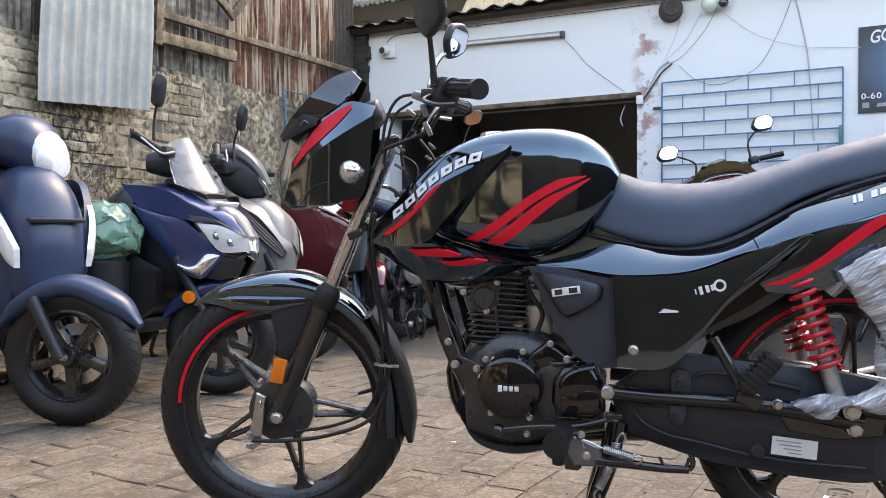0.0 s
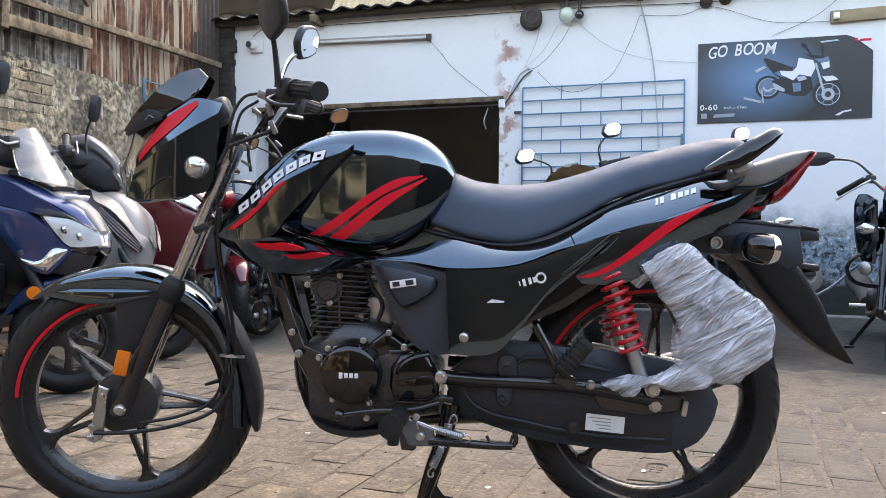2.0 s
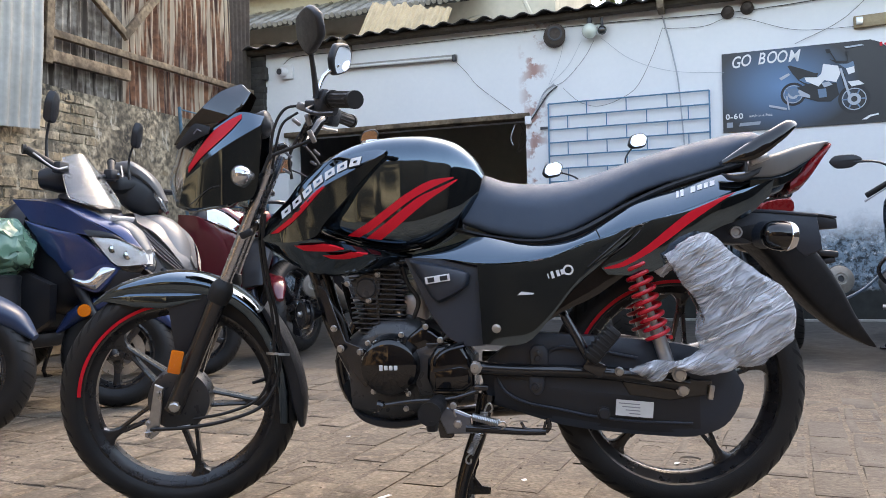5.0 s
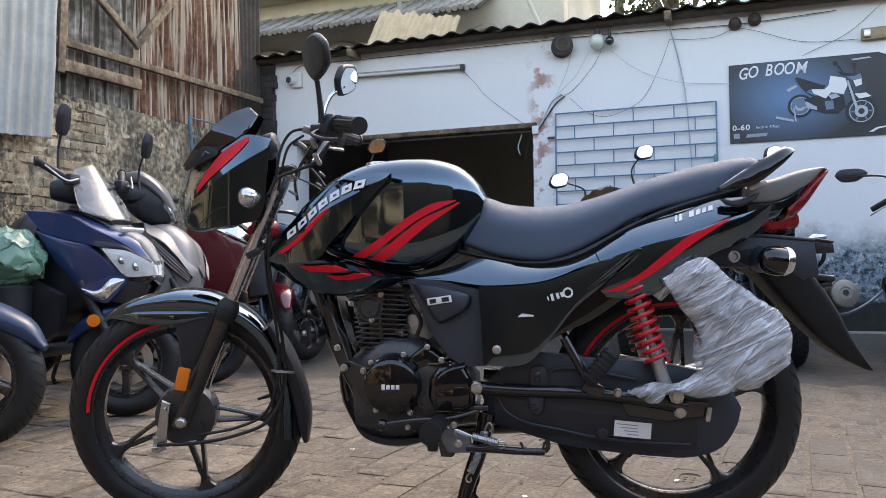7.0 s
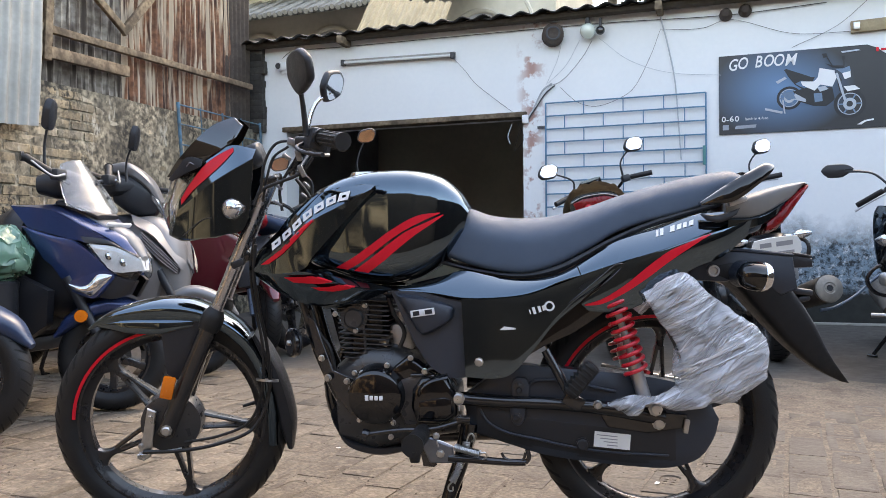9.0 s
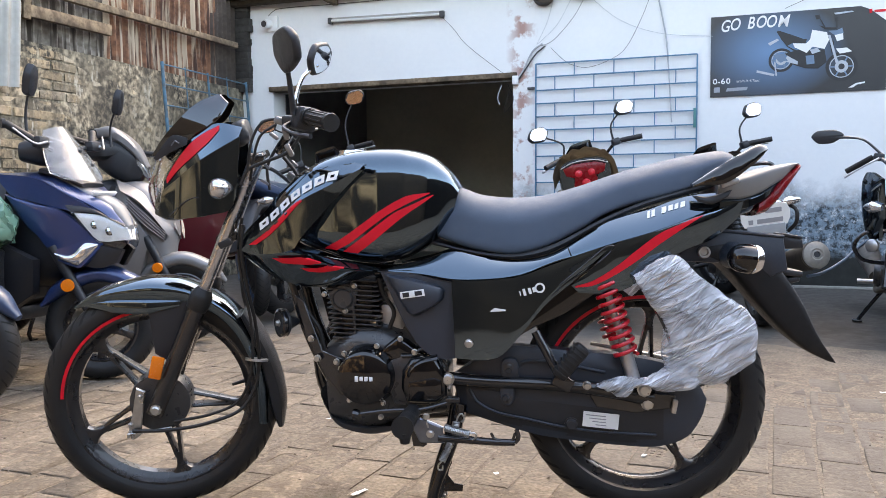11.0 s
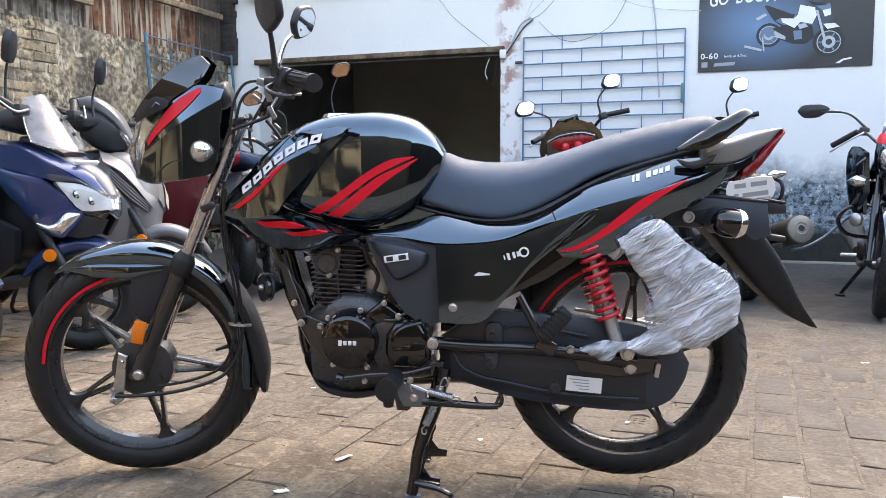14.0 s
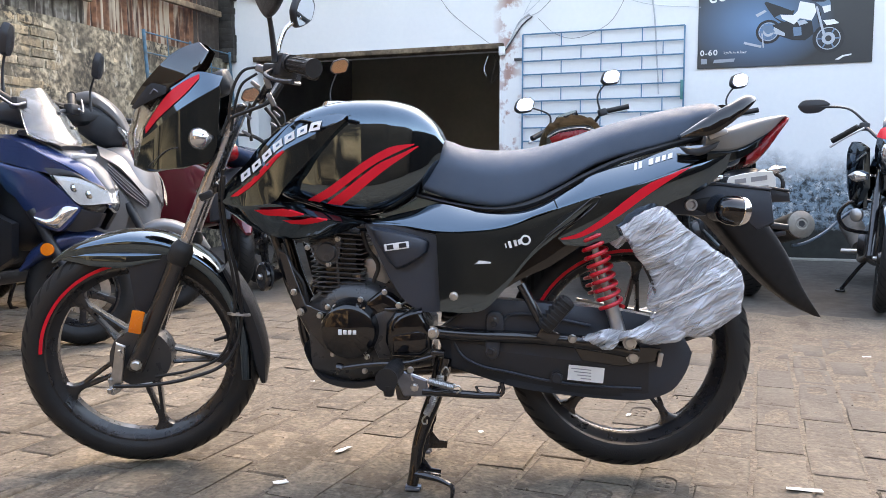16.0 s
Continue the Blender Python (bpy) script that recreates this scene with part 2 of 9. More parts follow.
def part(name, bm, material, parent, label="", angle=38.0, smooth=True):
    ob = new(name, mesh_of(name, bm, material, angle, smooth))
    ob.parent = parent
    if label:
        ob["label"] = label
    return ob


def thing(name, label, category, m=None, group="", kind=""):
    ob = new(name)
    ob.empty_display_size = 0.1
    if m is not None:
        ob.matrix_world = m
    return tagged(ob, label, category, group, kind)


def solid(name, bm, material, label, category="", m=None, group="", kind="", angle=38.0, smooth=True):
    ob = new(name, mesh_of(name, bm, material, angle, smooth))
    if m is not None:
        ob.matrix_world = m
    return tagged(ob, label, category, group, kind)


def rounded(edge, k=5):
    """A closed outline through the given corners, with soft turns."""
    p = [Vector(q) for q in edge]
    n = len(p)
    out = []
    for i in range(n):
        a, b, c, d = p[i - 1], p[i], p[(i + 1) % n], p[(i + 2) % n]
        for j in range(k):
            f = j / k
            h = 0.5 * (2 * b + (c - a) * f + (2 * a - 5 * b + 4 * c - d) * f * f + (3 * b - a - 3 * c + d) * f ** 3)
            out.append(tuple(h.lerp(b.lerp(c, f), 0.35)))
    return out


def decal(tree, upper, lower, n=40, m=6, lift=0.003, side=-1):
    """A thin sticker laid on a body from the side, between two lines in side view."""
    bm = bmesh.new()
    U, L = spline(upper, n), spline(lower, n)
    grid = []
    for i in range(n + 1):
        row = []
        for k in range(m + 1):
            p = U[i].lerp(L[i], k / m)
            hit, nor, _, _ = tree.ray_cast(Vector((p.x, side * 1.0, p.y)), Vector((0, -side, 0)))
            if hit is None:
                row.append(None)
                continue
            nor = Vector((0, side, 0)) if nor.length < 0.5 else nor * math.copysign(1, nor.y * side)
            row.append(bm.verts.new(hit + (nor + Vector((0, side, 0))).normalized() * lift))
        grid.append(row)
    for a, b in zip(grid, grid[1:]):
        for k in range(m):
            q = (a[k], a[k + 1], b[k + 1], b[k])
            if all(q):
                bm.faces.new(q)
    return bm


def words(text, size, m, depth=0.001, shear=0.0, bold=0.0):
    """Raised lettering in the built-in font, lying in the xy plane of m."""
    cu = bpy.data.curves.new("t", "FONT")
    cu.body, cu.size, cu.extrude, cu.shear, cu.offset = text, size, depth, shear, bold
    cu.align_x, cu.align_y = "CENTER", "CENTER"
    ob = bpy.data.objects.new("t", cu)
    bm = bmesh.new()
    me = ob.to_mesh()
    bm.from_mesh(me)
    ob.to_mesh_clear()
    bpy.data.objects.remove(ob)
    bpy.data.curves.remove(cu)
    bmesh.ops.transform(bm, matrix=m, verts=bm.verts)
    return bm


YARD = Matrix.Rotation(radians(-13.65), 4, "Z")


# ---- surfaces of the yard ----
def wall_paint():
    """White limewash over plaster, with a damp blue and dark stain along its foot and peeled patches."""
    m = mat("white_limewash", (0.78, 0.785, 0.79), 0.85, blotch=0.25, blotch_scale=1.3, dark=(0.66, 0.68, 0.71), grain=0.15, grain_scale=25, bump=0.35, bump_scale=18)
    n, l = m.node_tree.nodes, m.node_tree.links
    b = n["Principled BSDF"]
    base = b.inputs["Base Color"].links[0].from_socket
    geo = n.new("ShaderNodeTexCoord")
    sep = n.new("ShaderNodeSeparateXYZ")
    l.new(geo.outputs["Object"], sep.inputs[0])

    def noise_of(scale, detail=8.0, rough=0.6):
        t = n.new("ShaderNodeTexNoise")
        t.inputs["Scale"].default_value, t.inputs["Detail"].default_value, t.inputs["Roughness"].default_value = scale, detail, rough
        l.new(geo.outputs["Object"], t.inputs["Vector"])
        return t.outputs["Fac"]

    def calc(op, a, c):
        x = n.new("ShaderNodeMath")
        x.operation = op
        for s, v in zip(x.inputs, (a, c)):
            if isinstance(v, (int, float)):
                s.default_value = v
            else:
                l.new(v, s)
        return x.outputs[0]

    def rng(f, lo, hi):
        r = n.new("ShaderNodeMapRange")
        l.new(f, r.inputs[0])
        r.inputs[1].default_value, r.inputs[2].default_value = lo, hi
        return r.outputs[0]

    def mixed(f, a, c):
        x = n.new("ShaderNodeMix")
        x.data_type = "RGBA"
        l.new(f, x.inputs[0])
        for s, v in ((x.inputs[6], a), (x.inputs[7], c)):
            if isinstance(v, tuple):
                s.default_value = (*v, 1)
            else:
                l.new(v, s)
        return x.outputs[2]

    low = rng(calc("SUBTRACT", sep.outputs["Z"], calc("MULTIPLY", noise_of(3.2), 0.62)), 0.74, 0.40)
    blue = mixed(rng(noise_of(17.0, 12.0, 0.8), 0.47, 0.55), (0.2, 0.275, 0.33), (0.028, 0.036, 0.042))
    col = mixed(calc("MULTIPLY", low, rng(noise_of(13.0, 12.0, 0.82), 0.36, 0.47)), base, blue)
    foot = rng(calc("SUBTRACT", sep.outputs["Z"], calc("MULTIPLY", noise_of(4.5), 0.34)), 0.25, 0.17)
    col = mixed(foot, col, (0.026, 0.028, 0.025))
    near = rng(calc("ABSOLUTE", calc("ADD", sep.outputs["X"], 1.0), 0.0), 0.16, 0.02)
    peel = calc("MULTIPLY", near, rng(noise_of(7.0), 0.5, 0.58))
    col = mixed(peel, col, (0.42, 0.25, 0.22))
    l.new(col, b.inputs["Base Color"])
    return m


LIMEWASH = wall_paint()
PLASTER = mat("soot_dark_plaster", (0.36, 0.36, 0.37), 0.9, blotch=0.6, blotch_scale=2, bump=0.3, bump_scale=30)
GREYPLASTER = mat("grey_lime_plaster", (0.3, 0.31, 0.32), 0.9, blotch=0.6, blotch_scale=2, bump=0.3, bump_scale=30)
CONCRETE = mat("worn_concrete", (0.32, 0.3, 0.27), 0.9, blotch=0.6, blotch_scale=3, grain=0.4, grain_scale=40, bump=0.4, bump_scale=60)
APRON = mat("stained_dark_concrete", (0.09, 0.081, 0.07), 0.9, blotch=1.0, blotch_scale=0.9, grain=0.6, grain_scale=24, dark=(0.05, 0.045, 0.04), bump=0.4, bump_scale=40)
ASBESTOS = mat("weathered_cement_sheet", (0.045, 0.043, 0.041), 0.9, blotch=0.6, blotch_scale=5, grain=0.4, bump=0.4, bump_scale=50)
WOOD = mat("weathered_timber", (0.27, 0.195, 0.125), 0.85, blotch=0.9, blotch_scale=7, grain=0.7, grain_scale=30, dark=(0.06, 0.04, 0.027), bump=0.5, bump_scale=60)
DARKBRICK = mat("near_black_brick", (0.045, 0.04, 0.036), 0.9, blotch=0.7, blotch_scale=8, grain=0.5, grain_scale=30, bump=0.5, bump_scale=40, piece=0.3)
DARKTIN = mat("dark_brown_sheet", (0.07, 0.05, 0.04), 0.8, 0.1, blotch=0.8, blotch_scale=5, grain=0.5, grain_scale=30, bump=0.2)
DARKWOOD = mat("dark_timber", (0.05, 0.036, 0.026), 0.85, blotch=0.6, blotch_scale=6, grain=0.5, grain_scale=35, bump=0.5, bump_scale=60)
GALV = mat("galvanised_sheet", (0.33, 0.335, 0.32), 0.55, 0.12, blotch=0.5, blotch_scale=5, grain=0.3, grain_scale=25, dark=(0.2, 0.2, 0.18), bump=0.1)
OLDTIN = mat("dull_grey_sheet", (0.38, 0.345, 0.3), 0.75, 0.1, blotch=1.0, blotch_scale=5, grain=0.8, grain_scale=16, dark=(0.06, 0.04, 0.028), bump=0.2)


def rust():
    m = mat("rusted_sheet", (0.26, 0.115, 0.06), 0.8, 0.1, blotch=1.0, blotch_scale=4.5, grain=0.7, grain_scale=18, dark=(0.06, 0.024, 0.015), bump=0.3, bump_scale=70)
    n, l = m.node_tree.nodes, m.node_tree.links
    b = n["Principled BSDF"]
    base = b.inputs["Base Color"].links[0].from_socket
    at = n.new("ShaderNodeTexCoord")
    mp = n.new("ShaderNodeMapping")
    mp.inputs["Scale"].default_value = (1.0, 9.0, 0.45)
    t = n.new("ShaderNodeTexNoise")
    t.inputs["Scale"].default_value, t.inputs["Detail"].default_value = 2.2, 7
    r = n.new("ShaderNodeMapRange")
    r.inputs[1].default_value, r.inputs[2].default_value = 0.5, 0.57
    x = n.new("ShaderNodeMix")
    x.data_type = "RGBA"
    l.new(at.outputs["Object"], mp.inputs[0])
    l.new(mp.outputs[0], t.inputs["Vector"])
    l.new(t.outputs["Fac"], r.inputs[0])
    l.new(r.outputs[0], x.inputs[0])
    l.new(base, x.inputs[6])
    x.inputs[7].default_value = (0.44, 0.35, 0.26, 1)
    l.new(x.outputs[2], b.inputs["Base Color"])
    return m


RUST = rust()


def streaked(m, colour, lo, hi):
    """Narrow stains that run down a sheet along its waves."""
    n, l = m.node_tree.nodes, m.node_tree.links
    b = n["Principled BSDF"]
    at, mp, t, r, x = n.new("ShaderNodeTexCoord"), n.new("ShaderNodeMapping"), n.new("ShaderNodeTexNoise"), n.new("ShaderNodeMapRange"), n.new("ShaderNodeMix")
    mp.inputs["Scale"].default_value = (1.0, 10.0, 0.6)
    t.inputs["Scale"].default_value, t.inputs["Detail"].default_value = 2.4, 8
    r.inputs[1].default_value, r.inputs[2].default_value = lo, hi
    x.data_type = "RGBA"
    l.new(at.outputs["Object"], mp.inputs[0])
    l.new(mp.outputs[0], t.inputs["Vector"])
    l.new(t.outputs["Fac"], r.inputs[0])
    l.new(r.outputs[0], x.inputs[0])
    l.new(b.inputs["Base Color"].links[0].from_socket, x.inputs[6])
    x.inputs[7].default_value = (*colour, 1)
    l.new(x.outputs[2], b.inputs["Base Color"])


streaked(OLDTIN, (0.045, 0.032, 0.024), 0.5, 0.6)
streaked(RUST, (0.05, 0.02, 0.013), 0.56, 0.64)
MOSSBRICK = mat("mossy_old_brick", (0.5, 0.37, 0.23), 0.92, blotch=0.8, blotch_scale=1.5, grain=0.45, grain_scale=28, dark=(0.1, 0.088, 0.06), bump=0.7, bump_scale=40, piece=0.3, placed=True, blotch2=0.6, blotch2_scale=2.3, tone2=(0.5, 0.44, 0.35))
MOSSBRICK2 = mat("mossy_old_brick_far", (0.5, 0.37, 0.23), 0.92, blotch=0.8, blotch_scale=1.5, grain=0.45, grain_scale=28, dark=(0.1, 0.088, 0.06), bump=0.7, bump_scale=40, island=0.3, placed=True, blotch2=0.6, blotch2_scale=2.3, tone2=(0.5, 0.44, 0.35))
MORTAR = mat("old_lime_mortar", (0.54, 0.45, 0.32), 0.95, blotch=0.8, blotch_scale=2.0, grain=1.0, grain_scale=22, dark=(0.04, 0.037, 0.03), bump=1.0, bump_scale=26, placed=True, blotch2=0.7, blotch2_scale=8.5, tone2=(0.15, 0.12, 0.08))


def lichen(m):
    """Black lichen in crisp clusters and dark streaks run down from the top of an old wall, over its own colour."""
    n, l = m.node_tree.nodes, m.node_tree.links
    b = n["Principled BSDF"]
    at = n.new("ShaderNodeNewGeometry").outputs["Position"]

    def noise_of(scale, stretch, detail, rough):
        mp, t = n.new("ShaderNodeMapping"), n.new("ShaderNodeTexNoise")
        mp.inputs["Scale"].default_value = (1.0, 1.0, stretch)
        t.inputs["Scale"].default_value, t.inputs["Detail"].default_value, t.inputs["Roughness"].default_value = scale, detail, rough
        l.new(at, mp.inputs[0])
        l.new(mp.outputs[0], t.inputs["Vector"])
        return t.outputs["Fac"]

    def rng(f, lo, hi, top=1.0):
        r = n.new("ShaderNodeMapRange")
        l.new(f, r.inputs[0])
        r.inputs[1].default_value, r.inputs[2].default_value, r.inputs[4].default_value = lo, hi, top
        return r.outputs[0]

    def over(f, colour):
        x = n.new("ShaderNodeMix")
        x.data_type = "RGBA"
        l.new(f, x.inputs[0])
        l.new(b.inputs["Base Color"].links[0].from_socket, x.inputs[6])
        x.inputs[7].default_value = (*colour, 1)
        l.new(x.outputs[2], b.inputs["Base Color"])

    both = n.new("ShaderNodeMath")
    both.operation = "MULTIPLY"
    l.new(rng(noise_of(24.0, 0.8, 12.0, 0.8), 0.47, 0.54), both.inputs[0])
    l.new(rng(noise_of(1.1, 0.8, 4.0, 0.5), 0.42, 0.56), both.inputs[1])
    over(rng(noise_of(6.0, 0.12, 8.0, 0.7), 0.52, 0.66, 0.75), (0.075, 0.066, 0.05))
    over(both.outputs[0], (0.028, 0.026, 0.022))
    over(rng(noise_of(7.0, 0.3, 10.0, 0.75), 0.58, 0.64, 0.8), (0.5, 0.46, 0.38))
    return m


for m_ in (MOSSBRICK, MOSSBRICK2, MORTAR):
    lichen(m_)
PAVER = mat("worn_paving_brick", (0.186, 0.154, 0.116), 0.92, blotch=1.0, blotch_scale=4.0, grain=0.75, grain_scale=75, dark=(0.074, 0.059, 0.044), bump=1.0, bump_scale=70, piece=0.17, placed=True, blotch2=0.7, blotch2_scale=24, tone2=(0.25, 0.2, 0.152))
PAVER2 = mat("worn_paving_brick_far", (0.186, 0.154, 0.116), 0.92, blotch=1.0, blotch_scale=4.0, grain=0.75, grain_scale=75, dark=(0.074, 0.059, 0.044), bump=1.0, bump_scale=70, island=0.17, placed=True, blotch2=0.7, blotch2_scale=24, tone2=(0.25, 0.2, 0.152))


def grey_gradient(m):
    """Darker grey on the paving, growing towards the wall and the yard's open end."""
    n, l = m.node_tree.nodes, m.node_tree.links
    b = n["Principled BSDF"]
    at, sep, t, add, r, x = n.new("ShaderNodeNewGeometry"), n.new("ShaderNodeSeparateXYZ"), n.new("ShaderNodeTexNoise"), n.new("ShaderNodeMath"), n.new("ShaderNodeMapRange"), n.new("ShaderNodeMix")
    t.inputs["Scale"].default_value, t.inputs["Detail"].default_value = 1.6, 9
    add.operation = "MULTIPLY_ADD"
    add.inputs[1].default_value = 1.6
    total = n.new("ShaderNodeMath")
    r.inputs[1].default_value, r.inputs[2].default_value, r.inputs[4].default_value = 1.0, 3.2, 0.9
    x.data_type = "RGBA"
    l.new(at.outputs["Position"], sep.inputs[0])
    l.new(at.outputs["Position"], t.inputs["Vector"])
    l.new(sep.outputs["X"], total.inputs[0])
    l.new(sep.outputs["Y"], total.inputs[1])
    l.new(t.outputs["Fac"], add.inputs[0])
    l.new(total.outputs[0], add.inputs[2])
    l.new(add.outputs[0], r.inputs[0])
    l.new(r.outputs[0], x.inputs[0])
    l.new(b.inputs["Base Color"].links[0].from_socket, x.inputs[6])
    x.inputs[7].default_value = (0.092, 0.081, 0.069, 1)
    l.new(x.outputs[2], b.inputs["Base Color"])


grey_gradient(PAVER)
grey_gradient(PAVER2)
EARTH = mat("trodden_earth", (0.165, 0.138, 0.108), 0.95, blotch=0.7, blotch_scale=6, grain=0.8, grain_scale=110, dark=(0.06, 0.046, 0.034), bump=1.0, bump_scale=120, placed=True, blotch2=0.5, blotch2_scale=30, tone2=(0.24, 0.19, 0.145))
BLUE = mat("blue_steel_paint", (0.06, 0.2, 0.33), 0.5, blotch=0.5, blotch_scale=12, dark=(0.04, 0.12, 0.2), grain=0.3)
GATEBLUE = mat("weathered_blue_paint", (0.035, 0.15, 0.24), 0.55, blotch=0.8, blotch_scale=14, dark=(0.05, 0.06, 0.06), grain=0.4)
CREAM = mat("cream_house_paint", (0.5, 0.46, 0.38), 0.85, blotch=0.5, blotch_scale=1.0, grain=0.2, grain_scale=15, bump=0.2, bump_scale=20)
ROOFTILE = mat("grey_clay_tile", (0.3, 0.28, 0.25), 0.85, blotch=0.7, blotch_scale=2, grain=0.4, bump=0.3, piece=0.1)
# unseen walls: dark keeps the black paint black, tan gives it warm reflections
HALL = mat("dark_brown_reflected_wall", (0.055, 0.04, 0.028), 0.9, blotch=1.0, blotch_scale=0.55, grain=0.3, grain_scale=12, dark=(0.02, 0.016, 0.013), bump=0.3, bump_scale=20)
PATCHY = mat("patchy_tan_reflected_wall", (0.06, 0.044, 0.031), 0.9, blotch=1.0, blotch_scale=0.55, grain=0.3, grain_scale=12, dark=(0.012, 0.011, 0.01), bump=0.3, bump_scale=20, blotch2=1.0, blotch2_scale=0.9, tone2=(0.66, 0.43, 0.23))
TANWALL = mat("tan_plaster", (0.82, 0.54, 0.29), 0.9, blotch=0.7, blotch_scale=0.8, grain=0.3, grain_scale=12, dark=(0.2, 0.13, 0.08), bump=0.3, bump_scale=20)
TEAL = mat("teal_paint", (0.05, 0.22, 0.22), 0.5, blotch=0.4, blotch_scale=12)
PRINTDARK = mat("dark_print", (0.012, 0.013, 0.016), 0.5, grain=0.2)
PRINTGREY = mat("grey_banner_print", (0.3, 0.33, 0.38), 0.5, grain=0.2)
FIXTURE = mat("dirty_lamp_batten", (0.35, 0.33, 0.31), 0.6, blotch=0.5, blotch_scale=8)
WHITEGLASS = mat("white_tube_glass", (0.7, 0.7, 0.68), 0.25, coat=0.4, grain=0.2)
MILK = mat("milky_glass", (0.62, 0.66, 0.58), 0.2, coat=0.6, grain=0.1)
SMOKED = mat("blackened_bulb", (0.03, 0.03, 0.03), 0.15, coat=0.8)
TANWOOD = mat("yellowed_wood", (0.4, 0.3, 0.18), 0.7, blotch=0.6, blotch_scale=9, grain=0.4)
OCHRE = mat("ochre_sheet", (0.55, 0.42, 0.27), 0.75, blotch=0.5, blotch_scale=5, grain=0.3)
BARK = mat("tree_bark", (0.14, 0.11, 0.08), 0.9, blotch=0.5, blotch_scale=6, bump=0.5)
LEAF = mat("tree_leaf", (0.07, 0.1, 0.03), 0.55, blotch=0.6, blotch_scale=1.2, dark=(0.04, 0.065, 0.02))


def banner():
    """Dark banner print with a blue glow behind the motorcycle."""
    m = mat("banner_print", (0.018, 0.02, 0.026), 0.38, grain=0.2)
    n, l = m.node_tree.nodes, m.node_tree.links
    at, mp, gr, rp = n.new("ShaderNodeTexCoord"), n.new("ShaderNodeMapping"), n.new("ShaderNodeTexGradient"), n.new("ShaderNodeValToRGB")
    gr.gradient_type = "SPHERICAL"
    mp.inputs["Location"].default_value, mp.inputs["Scale"].default_value = (-1.2 * 1.7, 0, -2.12 * 2.4), (1.7, 0, 2.4)
    rp.color_ramp.elements[0].color, rp.color_ramp.elements[1].color = (0.018, 0.018, 0.022, 1), (0.09, 0.22, 0.4, 1)
    l.new(at.outputs["Object"], mp.inputs[0])
    l.new(mp.outputs[0], gr.inputs[0])
    l.new(gr.outputs["Fac"], rp.inputs[0])
    l.new(rp.outputs[0], n["Principled BSDF"].inputs["Base Color"])
    return m


BANNER = banner()
WIRE = mat("wire_insulation", (0.05, 0.05, 0.055), 0.6, grain=0.3)
GREYWIRE = mat("grey_wire", (0.45, 0.47, 0.5), 0.6, grain=0.3)


# ---- yard: ground, walls, roof ----
def corrugated(width, height, pitch=0.076, depth=0.009, thick=0.0015, ragged=0.0, seed=1):
    """A corrugated sheet in the xz plane, its waves running up z, bottom left corner at the origin."""
    rnd = random.Random(seed)
    bm = bmesh.new()
    n = max(8, int(width / pitch * 8))
    rows = 6
    rag = [rnd.uniform(-ragged, ragged) for _ in range(n // 8 + 2)]
    front, back = [], []
    for j in range(rows + 1):
        a, b = [], []
        for i in range(n + 1):
            x = width * i / n
            k = i / 8
            r = rag[int(k)] * (1 - k % 1) + rag[int(k) + 1] * (k % 1)
            z = height * j / rows + (r if j in (0, rows) else 0)
            y = depth * math.sin(2 * math.pi * x / pitch) + 0.006 * math.sin(3 * x + 2.0 * j + seed)
            a.append((x, y, z))
            b.append((x, y + thick, z))
        front.append(a)
        back.append(b)
    return skin(bm, [a + b[::-1] for a, b in zip(front, back)])


ground_bm = bmesh.new()
bmesh.ops.create_grid(ground_bm, x_segments=40, y_segments=40, size=400)
solid("ground", ground_bm, EARTH, "trodden brown earth under and round the brick paving", "ground", pose(0, 0, -0.0042), kind="structure")


# white back wall with its wide opening
W, CORNER = 5.53, -4.065
DOOR0, DOOR1, HEAD = -3.71, -1.09, 2.03
wall = thing("wall_north", "white limewashed wall, stained blue-black along its foot", "wall", YARD, kind="structure")
for name, u0, u1, z0, z1 in (("wall_panel", CORNER - 0.25, DOOR0, 0, 3.02), ("wall_panel", DOOR1, 9.0, 0, 3.02), ("wall_panel", DOOR0, DOOR1, HEAD, 3.02)):
    bm = bmesh.new()
    nx, nz = max(2, int((u1 - u0) * 4)), max(2, int((z1 - z0) * 4))
    verts = [[bm.verts.new((u0 + (u1 - u0) * i / nx, W, z0 + (z1 - z0) * k / nz)) for k in range(nz + 1)] for i in range(nx + 1)]
    for i in range(nx):
        for k in range(nz):
            bm.faces.new((verts[i][k], verts[i + 1][k], verts[i + 1][k + 1], verts[i][k + 1]))
    g = bmesh.ops.extrude_face_region(bm, geom=bm.faces[:])
    bmesh.ops.translate(bm, vec=(0, 0.25, 0), verts=[v for v in g["geom"] if isinstance(v, bmesh.types.BMVert)])
    part(name, bm, LIMEWASH, wall)
solid("door_lintel", box(((DOOR0 + DOOR1) / 2, W + 0.05, HEAD + 0.02), (DOOR1 - DOOR0 + 0.08, 0.16, 0.05), 0.006), WOOD, "dark brown timber lintel over the wide opening", "lintel", YARD, kind="structure")
room = thing("wall_store", "soot-dark plaster walls of the unlit store behind the opening", "wall", YARD, kind="structure")
for c, s in (((-2.4, W + 4.3, 1.5), (4.4, 0.1, 3.0)), ((-4.5, W + 2.27, 1.5), (0.1, 4.0, 2.99)), ((-0.3, W + 2.27, 1.5), (0.1, 4.0, 3.0))):
    part("wall_panel", box(c, s, 0.01), GREYPLASTER if c[0] == -4.5 else PLASTER, room)
solid("floor", box((-2.4, W + 2.1, 0.05), (4.1, 4.3, 0.09), 0.005), APRON, "dark concrete floor of the store", "floor", YARD, kind="structure")
